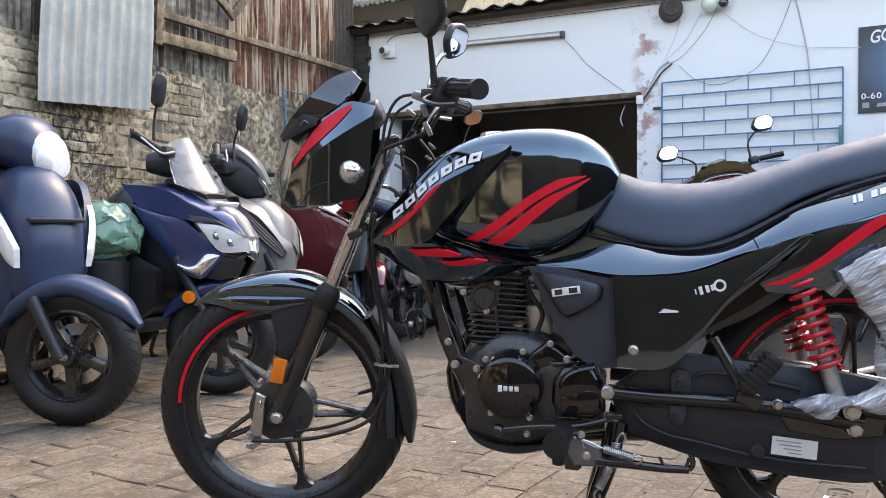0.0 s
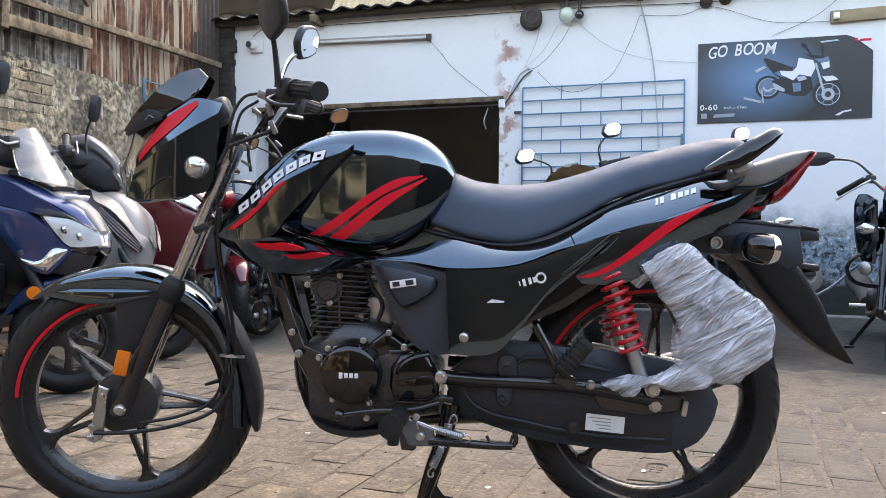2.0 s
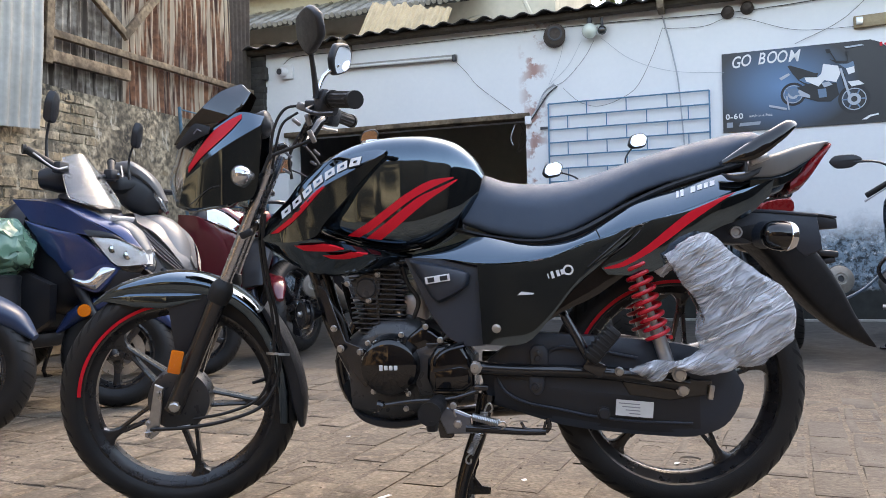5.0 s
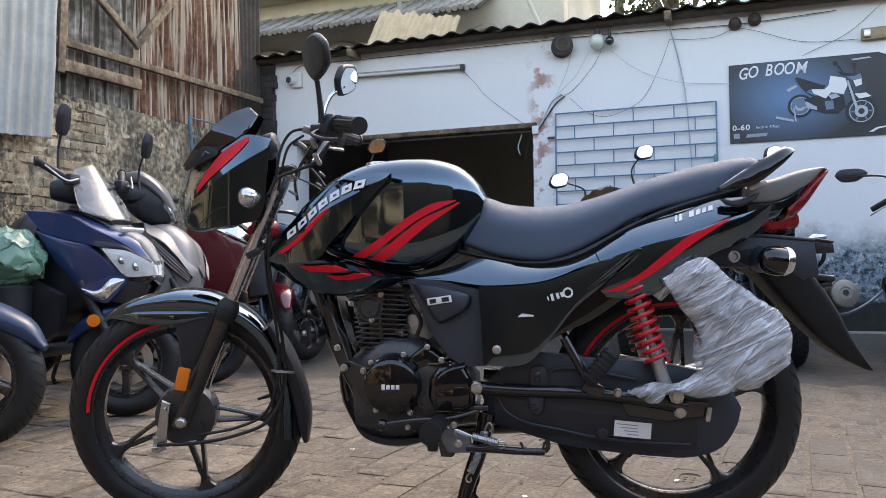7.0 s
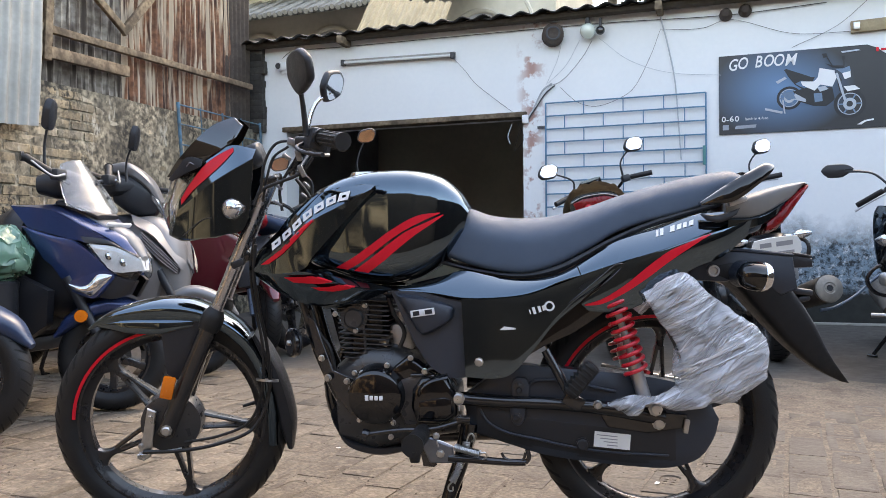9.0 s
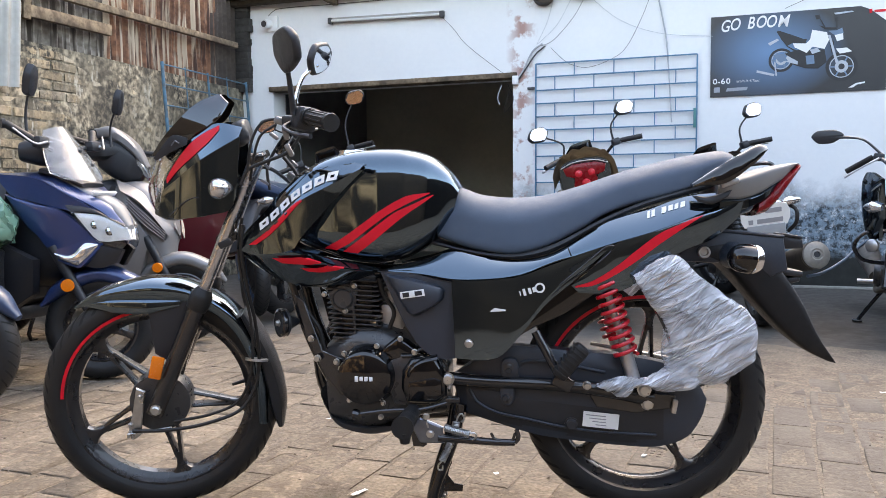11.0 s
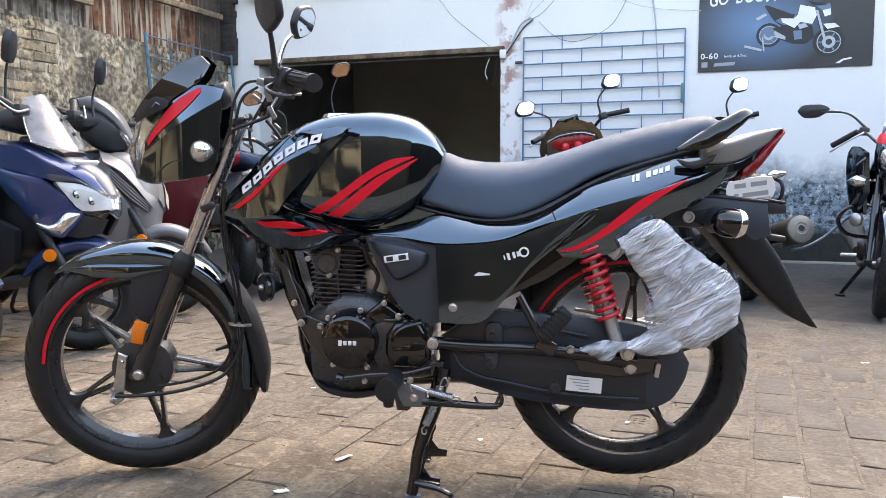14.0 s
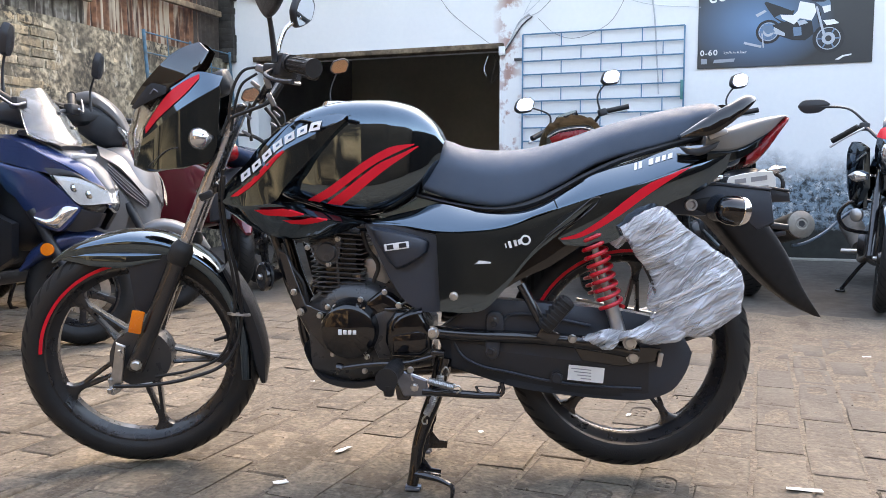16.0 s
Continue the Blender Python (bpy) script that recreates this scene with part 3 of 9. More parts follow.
solid("ceiling", box((-2.4, W + 2.27, 2.96), (4.1, 4.0, 0.08), 0.01), PLASTER, "dark ceiling of the store", "ceiling", YARD, kind="structure")
# sloping concrete apron between the paving and the wall
bm = bmesh.new()
nu, nv = 160, 16
grid = []
for i in range(nu + 1):
    col = []
    for k in range(nv + 1):
        u, f = CORNER + 13.0 * i / nu, k / nv
        v = 2.2 + (W - 0.02 - 2.2) * f
        z = -0.012 + 0.112 * f + 0.004 * noise.noise(Vector((u * 2, v * 2, 0)))
        col.append(bm.verts.new((u, v + ((0.3 * noise.noise(Vector((u * 0.9, 3, 1))) + 0.14 * noise.noise(Vector((u * 4.5, 5, 1)))) * max(0, 1 - 3 * f)), z)))
    grid.append(col)
for p, q in zip(grid, grid[1:]):
    for k in range(nv):
        bm.faces.new((p[k], q[k], q[k + 1], p[k + 1]))
g = bmesh.ops.extrude_face_region(bm, geom=bm.faces[:])
bmesh.ops.translate(bm, vec=(0, 0, -0.05), verts=[v for v in g["geom"] if isinstance(v, bmesh.types.BMVert)])
solid("pavement", bm, APRON, "dark stained concrete apron rising to the white wall", "pavement", YARD, kind="structure")
# dried earth washed over the lower part of the apron
bm = bmesh.new()
grid = []
for i in range(121):
    u = 0.1 + 8.7 * i / 120
    edge = 0.235 + 0.05 * noise.noise(Vector((u * 1.7, 1, 4))) + 0.03 * noise.noise(Vector((u * 6, 2, 4)))
    col = []
    for k in range(13):
        f = edge * k / 12
        v = 2.2 + (W - 0.02 - 2.2) * f
        sink = 0.016 if k == 12 or i in (0, 120) else 0.0
        z = -0.012 + 0.112 * f + 0.004 * noise.noise(Vector((u * 2, v * 2, 0))) + 0.0065 - sink
        col.append(bm.verts.new((u, v + ((0.3 * noise.noise(Vector((u * 0.9, 3, 1))) + 0.14 * noise.noise(Vector((u * 4.5, 5, 1)))) * max(0, 1 - 3 * f)), z)))
    grid.append(col)
for p, q in zip(grid, grid[1:]):
    for k in range(12):
        bm.faces.new((p[k], q[k], q[k + 1], p[k + 1]))
solid("ground_wash", bm, EARTH, "dried brown earth washed over the edge of the apron", "ground", YARD, kind="structure")
solid("kerb", box((3.6, W - 0.05, 0.085), (9.2, 0.09, 0.06), 0.02), CONCRETE, "worn concrete kerb along the foot of the white wall", "kerb", YARD, kind="structure")

# roof edge of cement sheets
roof = thing("roof", "dark weathered corrugated cement sheet roof", "roof", YARD, kind="structure")
for i in range(13):
    u0 = CORNER - 0.35 + 1.0 * i
    bm = corrugated(1.04, 2.6, 0.208, 0.018, 0.008, 0.0, i)
    part("roof_sheet", moved(bm, pose(u0, W - 0.22, 2.985 - 0.004 * (i % 2) - 0.006 * i, -80, 0, 0)), ASBESTOS, roof)
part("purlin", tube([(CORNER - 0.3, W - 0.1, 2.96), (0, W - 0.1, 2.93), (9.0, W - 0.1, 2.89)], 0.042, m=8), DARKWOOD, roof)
for u in (-2.95, 0.2, 3.4):
    part("rafter_end", box((u, W - 0.13, 2.9), (0.06, 0.22, 0.08), 0.008), WOOD, roof)

# brick wall at the side, and the tin hoarding above it
side = thing("wall_west", "old brick wall with mossy black stains and patches of lime", "wall", YARD, kind="structure")
bm = bmesh.new()
nv, nz = 130, 34
grid = [[bm.verts.new((CORNER - 0.034 + 0.013 * min(1, max(0, (v - 2.9) / 0.5)) + 0.016 * noise.noise(Vector((v * 1.9, z * 2.4, 4))) + 0.008 * noise.noise(Vector((v * 8, z * 8, 7))), v, z)) for z in [2.065 * k / nz for k in range(nz + 1)]] for v in [-3.73 + 9.26 * i / nv for i in range(nv + 1)]]
for p, q in zip(grid, grid[1:]):
    for k in range(nz):
        bm.faces.new((p[k], q[k], q[k + 1], p[k + 1]))
g = bmesh.ops.extrude_face_region(bm, geom=bm.faces[:])
bmesh.ops.translate(bm, vec=(-0.26, 0, 0), verts=[v for v in g["geom"] if isinstance(v, bmesh.types.BMVert)])
part("plaster_core", bm, MORTAR, side, "patchy old lime plaster and mortar")
hoard = thing("tin_hoarding", "rusty and grey corrugated sheets nailed to a rough timber frame", "hoarding", YARD)
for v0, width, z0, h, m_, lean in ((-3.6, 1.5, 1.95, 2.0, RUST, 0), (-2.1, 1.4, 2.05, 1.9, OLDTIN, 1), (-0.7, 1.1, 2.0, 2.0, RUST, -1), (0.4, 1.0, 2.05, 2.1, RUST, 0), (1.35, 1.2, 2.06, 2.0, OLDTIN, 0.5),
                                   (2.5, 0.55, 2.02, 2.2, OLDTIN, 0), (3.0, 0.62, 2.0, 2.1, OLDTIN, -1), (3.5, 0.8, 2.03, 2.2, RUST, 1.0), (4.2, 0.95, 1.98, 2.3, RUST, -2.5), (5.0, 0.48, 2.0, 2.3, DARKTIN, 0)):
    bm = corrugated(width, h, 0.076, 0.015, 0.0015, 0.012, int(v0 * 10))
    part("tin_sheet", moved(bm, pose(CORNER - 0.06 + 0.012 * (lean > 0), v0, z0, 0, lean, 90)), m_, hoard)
for name, a, b, w, d in (("beam", (2.3, 2.44), (5.35, 2.5), 0.058, 0.05), ("beam", (2.2, 2.26), (3.5, 2.29), 0.09, 0.05), ("strut", (2.62, 2.2), (2.68, 3.2), 0.07, 0.045),
                         ("brace", (2.75, 3.05), (3.45, 2.62), 0.06, 0.04), ("brace", (3.42, 2.6), (4.0, 3.25), 0.07, 0.04), ("beam", (-3.5, 2.5), (2.3, 2.46), 0.08, 0.05)):
    (v0, z0), (v1, z1) = a, b
    L = math.hypot(v1 - v0, z1 - z0)
    bm = box((0, 0, 0), (d, L, w), 0.006)
    part(name, moved(bm, pose(CORNER + 0.03 + 0.02 * (name != "beam"), (v0 + v1) / 2, (z0 + z1) / 2, math.degrees(math.atan2(z1 - z0, v1 - v0)), 0, 0)), WOOD, hoard)
solid("tin_sheet", moved(corrugated(0.92, 1.75, 0.092, 0.012, 0.0015, 0.0, 5), pose(CORNER + 0.1, 1.58, 1.615, 0, 3, 90) @ Matrix(((1, 0, 0, 0), (0, 1, 0, 0), (0.13, 0, 1, 0), (0, 0, 0, 1)))), GALV,
      "bright galvanised corrugated sheet hung over the brick wall", "sheet", YARD)

# near-black end of brickwork where the two walls meet
pier = thing("brick_pier", "near-black broken brickwork in the corner under the eave", "pier", YARD)
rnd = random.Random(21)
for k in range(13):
    part("brick", box((CORNER + 0.01 + rnd.uniform(-0.01, 0.01), W - 0.04, 2.07 + 0.07 * k), (0.2 + rnd.uniform(-0.03, 0.03), 0.07, 0.069), 0.003), DARKBRICK, pier)

# unseen walls that close the yard behind the camera, coloured for the paint's reflections
south = thing("wall_south", "unseen dark brown wall with a stretch of patchy tan, closing the yard, coloured for the reflections", "wall", YARD, kind="structure")
for u0, u1, m_ in ((-10.0, 0.35, PATCHY), (0.35, 9.2, HALL)):
    part("wall_panel", box(((u0 + u1) / 2, -7.0, 2.0), (u1 - u0, 0.25, 4.0), 0.01), m_, south)
solid("wall_east", box((9.1, -0.7, 1.8), (0.25, 12.3, 3.6), 0.01), HALL, "unseen patchy dark brown wall closing the yard, coloured for the reflections", "wall", YARD, kind="structure")
solid("wall_south_west", box((CORNER + 1.3, -5.6, 1.3), (0.25, 2.5, 2.6), 0.01), TANWALL, "unseen plain tan wall closing the yard, added for the reflections", "wall", YARD, kind="structure")


# ---- the black motorcycle ----
RUBBERHOSE = mat("black_hose", (0.012, 0.012, 0.013), 0.45, grain=0.2)
STEELBLUE = mat("dull_stand_steel", (0.2, 0.22, 0.26), 0.35, 0.8, grain=0.4, dark=(0.12, 0.13, 0.15))
MUDBLACK = mat("matt_mudguard_plastic", (0.009, 0.0095, 0.011), 0.55, spec=0.28, grain=0.4, grain_scale=120, dark=(0.013, 0.013, 0.014), bump=0.15, bump_scale=900)
LEVERCAST = mat("dull_cast_metal", (0.3, 0.3, 0.31), 0.42, 0.8, grain=0.5, dark=(0.16, 0.16, 0.17))
PRINT = mat("grey_print", (0.3, 0.3, 0.32), 0.6)
motorcycle = thing("motorcycle", "glossy black commuter motorcycle with red stripes on its centre stand", "motorcycle")
AXF, AXR = (-0.652, 0.0, 0.318), (0.6365, 0.0, 0.345)
STEER = pose(-0.727, 0, 0) @ Matrix.Rotation(radians(15), 4, Vector((math.sin(radians(26)), 0, math.cos(radians(26))))) @ pose(0.727, 0, 0)


def fpart(name, bm, material, parent, label=""):
    """A part of the front end, which is turned with the steering."""
    return part(name, moved(bm, STEER), material, parent, label)



def wheel(parent, centre, r, w, spokes0, rim_r, stripe=None, front=True):
    """A tyre on a five-spoke cast rim; spokes0: the angle of one spoke."""
    hub = (STEER if front else Matrix.Identity(4)) @ Matrix.Translation(centre)
    cut = w * 0.5
    prof = []
    for k in range(21):
        a = radians(-112 + 224 * k / 20)
        prof.append((r - cut * 0.92 + cut * 0.92 * math.cos(a), cut * math.sin(a)))
    inner = rim_r - 0.008
    tyre_bm = lathe([(inner, -cut * 0.62)] + prof + [(inner, cut * 0.62)], 96)
    tyre = part("tyre", moved(tyre_bm, hub), RUBBER, parent, "black rubber tyre with a moulded tread")
    tread = bmesh.new()
    steps = 44
    for i in range(steps):
        for s in (-1, 1):
            a0 = 360 / steps * (i + (0.5 if s > 0 else 0))
            pts = []
            for k in range(5):
                b = radians(12 + 52 * k / 4)
                rr = r - cut * 0.92 + cut * 0.92 * math.cos(b) + 0.0008
                ang = radians(a0 + 9.0 * k / 4)
                pts.append((rr, s * cut * math.sin(b), ang))
            half = 0.007 / r
            va = [tread.verts.new((q[0] * math.cos(q[2] - half), q[1], q[0] * math.sin(q[2] - half))) for q in pts]
            vb = [tread.verts.new((q[0] * math.cos(q[2] + half), q[1], q[0] * math.sin(q[2] + half))) for q in pts]
            for k in range(4):
                tread.faces.new((va[k], va[k + 1], vb[k + 1], vb[k]))
    part("tread_groove", moved(tread, hub), GROOVE, tyre)
    rh = w * 0.33
    rim = part("rim", moved(lathe([(rim_r + 0.004, -rh), (rim_r + 0.004, -rh - 0.004), (rim_r - 0.006, -rh - 0.004), (rim_r - 0.012, -rh + 0.004), (rim_r - 0.022, -rh + 0.012),
                                   (rim_r - 0.028, -0.012), (rim_r - 0.028, 0.012), (rim_r - 0.022, rh - 0.012), (rim_r - 0.012, rh - 0.004), (rim_r - 0.006, rh + 0.004), (rim_r + 0.004, rh + 0.004), (rim_r + 0.004, rh)], 96), hub), RIM, parent)
    for i in range(5):
        # two arms that run together towards the rim, with a slot between them
        bm = hull([(0.165, 0.011), (rim_r - 0.06, 0.01), (rim_r - 0.04, 0.016), (rim_r - 0.024, 0.036)], [(0.165, -0.011), (rim_r - 0.06, -0.01), (rim_r - 0.04, -0.016), (rim_r - 0.024, -0.036)], [0.014, 0.014, 0.015, 0.016], 9, 10, 4.0)
        for s in (-1, 1):
            arm = hull([(0.0, 0.007), (0.06, 0.0055), (0.12, 0.006)], [(0.0, -0.007), (0.06, -0.0055), (0.12, -0.006)], [0.02, 0.015, 0.014], 6, 8, 4.0)
            bm = joined(bm, moved(arm, pose(0.058, 0, s * 0.021, 0, s * 7.5, 0)))
        part("spoke", moved(bm, hub @ pose(0, 0, 0, 0, -(spokes0 + 72 * i), 0)), RIM, parent)
    part("hub", moved(lathe([(0.012, -0.05), (0.05, -0.05), (0.07, -0.03), (0.07, 0.03), (0.05, 0.05), (0.012, 0.05)], 40), hub), RIM, parent)
    if stripe:
        a0, a1 = stripe
        y0 = -w * 0.5 - 0.001
        part("rim_stripe", moved(lathe([(rim_r + 0.001, y0 + 0.004), (rim_r + 0.001, y0), (rim_r + 0.009, y0 - 0.001), (rim_r + 0.009, y0 + 0.004)], 40, a0, a1 - a0), hub), RED, parent, "red rim sticker")
    return tyre


GROOVE = mat("tread_groove_rubber", (0.007, 0.007, 0.007), 0.9)
front_wheel = thing("front_wheel", "", "")
front_wheel.parent = motorcycle
rear_wheel = thing("rear_wheel", "", "")
rear_wheel.parent = motorcycle
wheel(front_wheel, AXF, 0.311, 0.085, -8, 0.248, (100, 176))
wheel(rear_wheel, AXR, 0.313, 0.105, 12, 0.25, (85, 160), False)

# front fork
for s in (-1, 1):
    y = 0.088 * s
    top, mid, low = [(-0.379, 0.951)], [(-0.528, 0.603)], [(-0.661, 0.300)]
    fork = fpart("fork", tube([(*[top[0][0], y], top[0][1]), (mid[0][0], y, mid[0][1])], 0.0155, m=20), FORKTUBE, motorcycle, "bare steel fork tube")
    fpart("slider", joined(tube([(mid[0][0] + 0.005, y, mid[0][1] + 0.012), (mid[0][0], y, mid[0][1])], 0.026, m=20), tube([(mid[0][0], y, mid[0][1]), (low[0][0], y, low[0][1])], [0.024, 0.022, 0.023], m=20)), FRAME, fork, "black painted fork slider")
    fpart("fork_gaiter", tube([(mid[0][0] + 0.014, y, mid[0][1] + 0.03), (mid[0][0] + 0.006, y, mid[0][1] + 0.014), (mid[0][0] - 0.006, y, mid[0][1] - 0.012), (mid[0][0] - 0.012, y, mid[0][1] - 0.024)], [0.019, 0.029, 0.03, 0.026], 9, 20), RUBBER, fork, "black rubber dust seal")
    clamp = [(-0.456, 0.752)]
    fpart("clamp", box((clamp[0][0], y, clamp[0][1]), (0.036, 0.038, 0.02), 0.006, (0, -22, 0)), PLASTIC, fork)
fpart("front_axle", joined(tube([(AXF[0], -0.115, AXF[2]), (AXF[0], 0.115, AXF[2])], 0.008), bolt(AXF[0], -0.112, AXF[2], 0.012, 0.012)), STEEL, motorcycle)

# front brake drum, lever, cable and reflector
drum = fpart("brake_drum", moved(lathe([(0.01, -0.066), (0.055, -0.066), (0.078, -0.058), (0.082, -0.03), (0.082, 0.0), (0.01, 0.0)], 48), Matrix.Translation(AXF)), ENGINE, front_wheel, "black front drum brake")
fpart("brake_lever", slab([(-0.703, 0.372), (-0.681, 0.362), (-0.699, 0.242), (-0.718, 0.230), (-0.735, 0.237), (-0.716, 0.305)], -0.092, -0.082, 0.002), STEEL, front_wheel, "zinc plated brake lever")
for q in [(-0.695, 0.349), (-0.723, 0.273), (-0.725, 0.245)]:
    fpart("lever_bolt", bolt(q[0], -0.092, q[1], 0.006, 0.01), STEEL, front_wheel)
cable = [(-0.716, 0.258), (-0.618, 0.263), (-0.517, 0.278), (-0.429, 0.311), (-0.388, 0.402), (-0.390, 0.524), (-0.406, 0.629), (-0.415, 0.731), (-0.407, 0.803)]
fpart("brake_cable", tube([(p[0], -0.1 - 0.02 * math.sin(i), p[1]) for i, p in enumerate(cable)], 0.0048, 60), RUBBERHOSE, motorcycle)
cable = [(-0.610, 0.277), (-0.516, 0.292), (-0.440, 0.327), (-0.404, 0.418), (-0.401, 0.539), (-0.418, 0.644), (-0.424, 0.746), (-0.411, 0.817)]
fpart("speedometer_cable", tube([(p[0], -0.095, p[1]) for p in cable], 0.004, 60), RUBBERHOSE, motorcycle)
rod = [(-0.731, 0.249), (-0.618, 0.263)]
fpart("brake_rod", tube([(rod[0][0], -0.1, rod[0][1]), (rod[1][0], -0.1, rod[1][1])], 0.003), STEEL, motorcycle)
ring = [(-0.390, 0.439)]
fpart("cable_guide", moved(lathe([(0.026, -0.003), (0.03, -0.003), (0.03, 0.003), (0.026, 0.003)], 24), pose(ring[0][0], -0.1, ring[0][1], 80, 10, 15)), ALU, motorcycle, "bare wire cable guide")
v0, v1 = [(-0.432, 0.351), (-0.468, 0.343)]
fpart("tyre_valve", tube([(v0[0], -0.004, v0[1]), (v1[0], -0.012, v1[1])], [0.006, 0.004], m=10), RUBBER, front_wheel)
ref = [(-0.642, 0.434)]
fpart("side_reflector", box((ref[0][0], -0.118, ref[0][1]), (0.032, 0.012, 0.06), 0.004, (0, 14, 0)), ORANGE, motorcycle, "orange side reflector on the fork")

# front mudguard
mg = fpart("front_mudguard", hull([(-0.868, 0.574), (-0.811, 0.617), (-0.739, 0.641), (-0.654, 0.654), (-0.569, 0.641), (-0.484, 0.596), (-0.428, 0.540), (-0.385, 0.452), (-0.366, 0.354), (-0.368, 0.236)], [(-0.859, 0.571), (-0.798, 0.593), (-0.728, 0.598), (-0.651, 0.596), (-0.567, 0.589), (-0.504, 0.560), (-0.449, 0.501), (-0.413, 0.421), (-0.399, 0.333), (-0.398, 0.239)],
     [0.012, 0.05, 0.062, 0.067, 0.069, 0.067, 0.062, 0.06, 0.056, 0.05], 48, 28, 2.3, low=9.0), BLACK, motorcycle, "gloss black front mudguard")
fpart("mudguard_side", plate([(-0.851, 0.586), (-0.768, 0.601), (-0.672, 0.602), (-0.575, 0.599)], [(-0.838, 0.580), (-0.771, 0.572), (-0.675, 0.566), (-0.583, 0.584)], [0.02, 0.055, 0.066, 0.066], [0.02, 0.06, 0.072, 0.07], 0.004, 0.006), BLACK, motorcycle)
fpart("mudguard_stay", plate([(-0.665, 0.578), (-0.612, 0.605), (-0.560, 0.590)], [(-0.653, 0.458), (-0.623, 0.441), (-0.603, 0.464)], 0.066, 0.07, 0.002, 0.006), PLASTIC, motorcycle)
fpart("mudguard_flap", hull([(-0.421, 0.560), (-0.371, 0.480), (-0.336, 0.386), (-0.321, 0.295), (-0.330, 0.224)], [(-0.434, 0.542), (-0.403, 0.452), (-0.383, 0.363), (-0.368, 0.281), (-0.349, 0.225)], [0.06, 0.064, 0.062, 0.058, 0.045], 20, 16, 2.6), PLASTIC, motorcycle)

# headlamp cowl, visor, lamp and indicators
cowl = fpart("headlamp_cowl", hull([(-0.630, 0.865), (-0.594, 0.947), (-0.540, 0.994), (-0.482, 1.031), (-0.430, 1.031)], [(-0.636, 0.821), (-0.601, 0.806), (-0.551, 0.812), (-0.493, 0.826), (-0.448, 0.954)], [0.05, 0.078, 0.088, 0.09, 0.08], 24, 24, 5.0), BLACK, motorcycle, "gloss black headlamp cowl")
for s in (-1, 1):
    # an upper facet that faces the sky, over an upright lower one
    facet = plate([(-0.598, 0.922), (-0.569, 0.965), (-0.531, 1.012), (-0.466, 1.056), (-0.401, 1.047)], [(-0.599, 0.893), (-0.562, 0.922), (-0.521, 0.955), (-0.471, 0.987), (-0.408, 1.023)], [0.094, 0.098, 0.098, 0.094, 0.088], [0.1, 0.114, 0.12, 0.122, 0.118], 0.0, 0.012, s, 26, 8)
    if s < 0:
        cowl_tree = BVHTree.FromBMesh(facet)
    fpart("cowl_shoulder", facet, BLACK, motorcycle)
    fpart("cowl_side", plate([(-0.600, 0.893), (-0.562, 0.922), (-0.521, 0.955), (-0.471, 0.987), (-0.405, 1.023)], [(-0.619, 0.829), (-0.590, 0.822), (-0.539, 0.823), (-0.478, 0.832), (-0.437, 0.842), (-0.420, 0.875)], [0.101, 0.115, 0.121, 0.123, 0.119], [0.096, 0.124, 0.134, 0.136, 0.128], 0.0, 0.014, s, 26, 12), BLACK, motorcycle)
    glass = fpart("headlamp", plate([(-0.626, 0.975), (-0.639, 0.928), (-0.650, 0.891), (-0.644, 0.849), (-0.632, 0.817)], [(-0.533, 1.012), (-0.563, 0.971), (-0.590, 0.927), (-0.604, 0.900), (-0.616, 0.833)], [0.03, 0.035, 0.04, 0.035, 0.03], [0.108, 0.106, 0.1, 0.095, 0.06], 0.014, 0.004, s, 20, 12, 0.7), GLASS, motorcycle, "clear headlamp glass")
    glass.visible_shadow = False
    fpart("lamp_reflector", plate([(-0.613, 0.975), (-0.624, 0.928), (-0.632, 0.891), (-0.629, 0.857), (-0.623, 0.829)], [(-0.534, 1.006), (-0.563, 0.968), (-0.587, 0.927), (-0.601, 0.900), (-0.612, 0.839)], [0.012, 0.015, 0.018, 0.015, 0.012], [0.095, 0.092, 0.086, 0.08, 0.05], 0.012, 0.01, s, 10, 6, 0.7), REFLECTOR, motorcycle, "silvered lamp reflector")
    fpart("visor_trim", plate([(-0.618, 0.979), (-0.599, 1.003), (-0.582, 1.022)], [(-0.611, 0.971), (-0.569, 0.992), (-0.534, 1.014)], [0.04, 0.06, 0.07], [0.075, 0.1, 0.112], 0.002, 0.008, s, 12, 6), PLASTIC, motorcycle)
fpart("visor", shell([(-0.623, 0.978), (-0.593, 1.022), (-0.535, 1.086), (-0.501, 1.113), (-0.459, 1.130)], [(-0.542, 1.009), (-0.519, 1.029), (-0.492, 1.045), (-0.461, 1.070), (-0.438, 1.109)], [0.1, 0.104, 0.096, 0.08, 0.056], [0.1, 0.104, 0.1, 0.088, 0.066]), TINT, motorcycle, "smoked plastic visor")
base_panel = fpart("visor_base", plate([(-0.618, 0.972), (-0.598, 0.996), (-0.569, 1.028), (-0.533, 1.021)], [(-0.610, 0.966), (-0.588, 0.979), (-0.560, 0.994), (-0.536, 1.005)], [0.108, 0.112, 0.111, 0.109], [0.109, 0.113, 0.113, 0.112], 0.001, 0.006, -1, 16, 6), PLASTIC, motorcycle, "matt black panel at the foot of the visor")
for tip in ((-0.572, 1.003), (-0.553, 1.009)):
    fpart("chevron", tube([(tip[0], -0.115, tip[1] - 0.0), (-0.563, -0.115, 1.015)], 0.0016, m=6), STEELBLUE, base_panel)
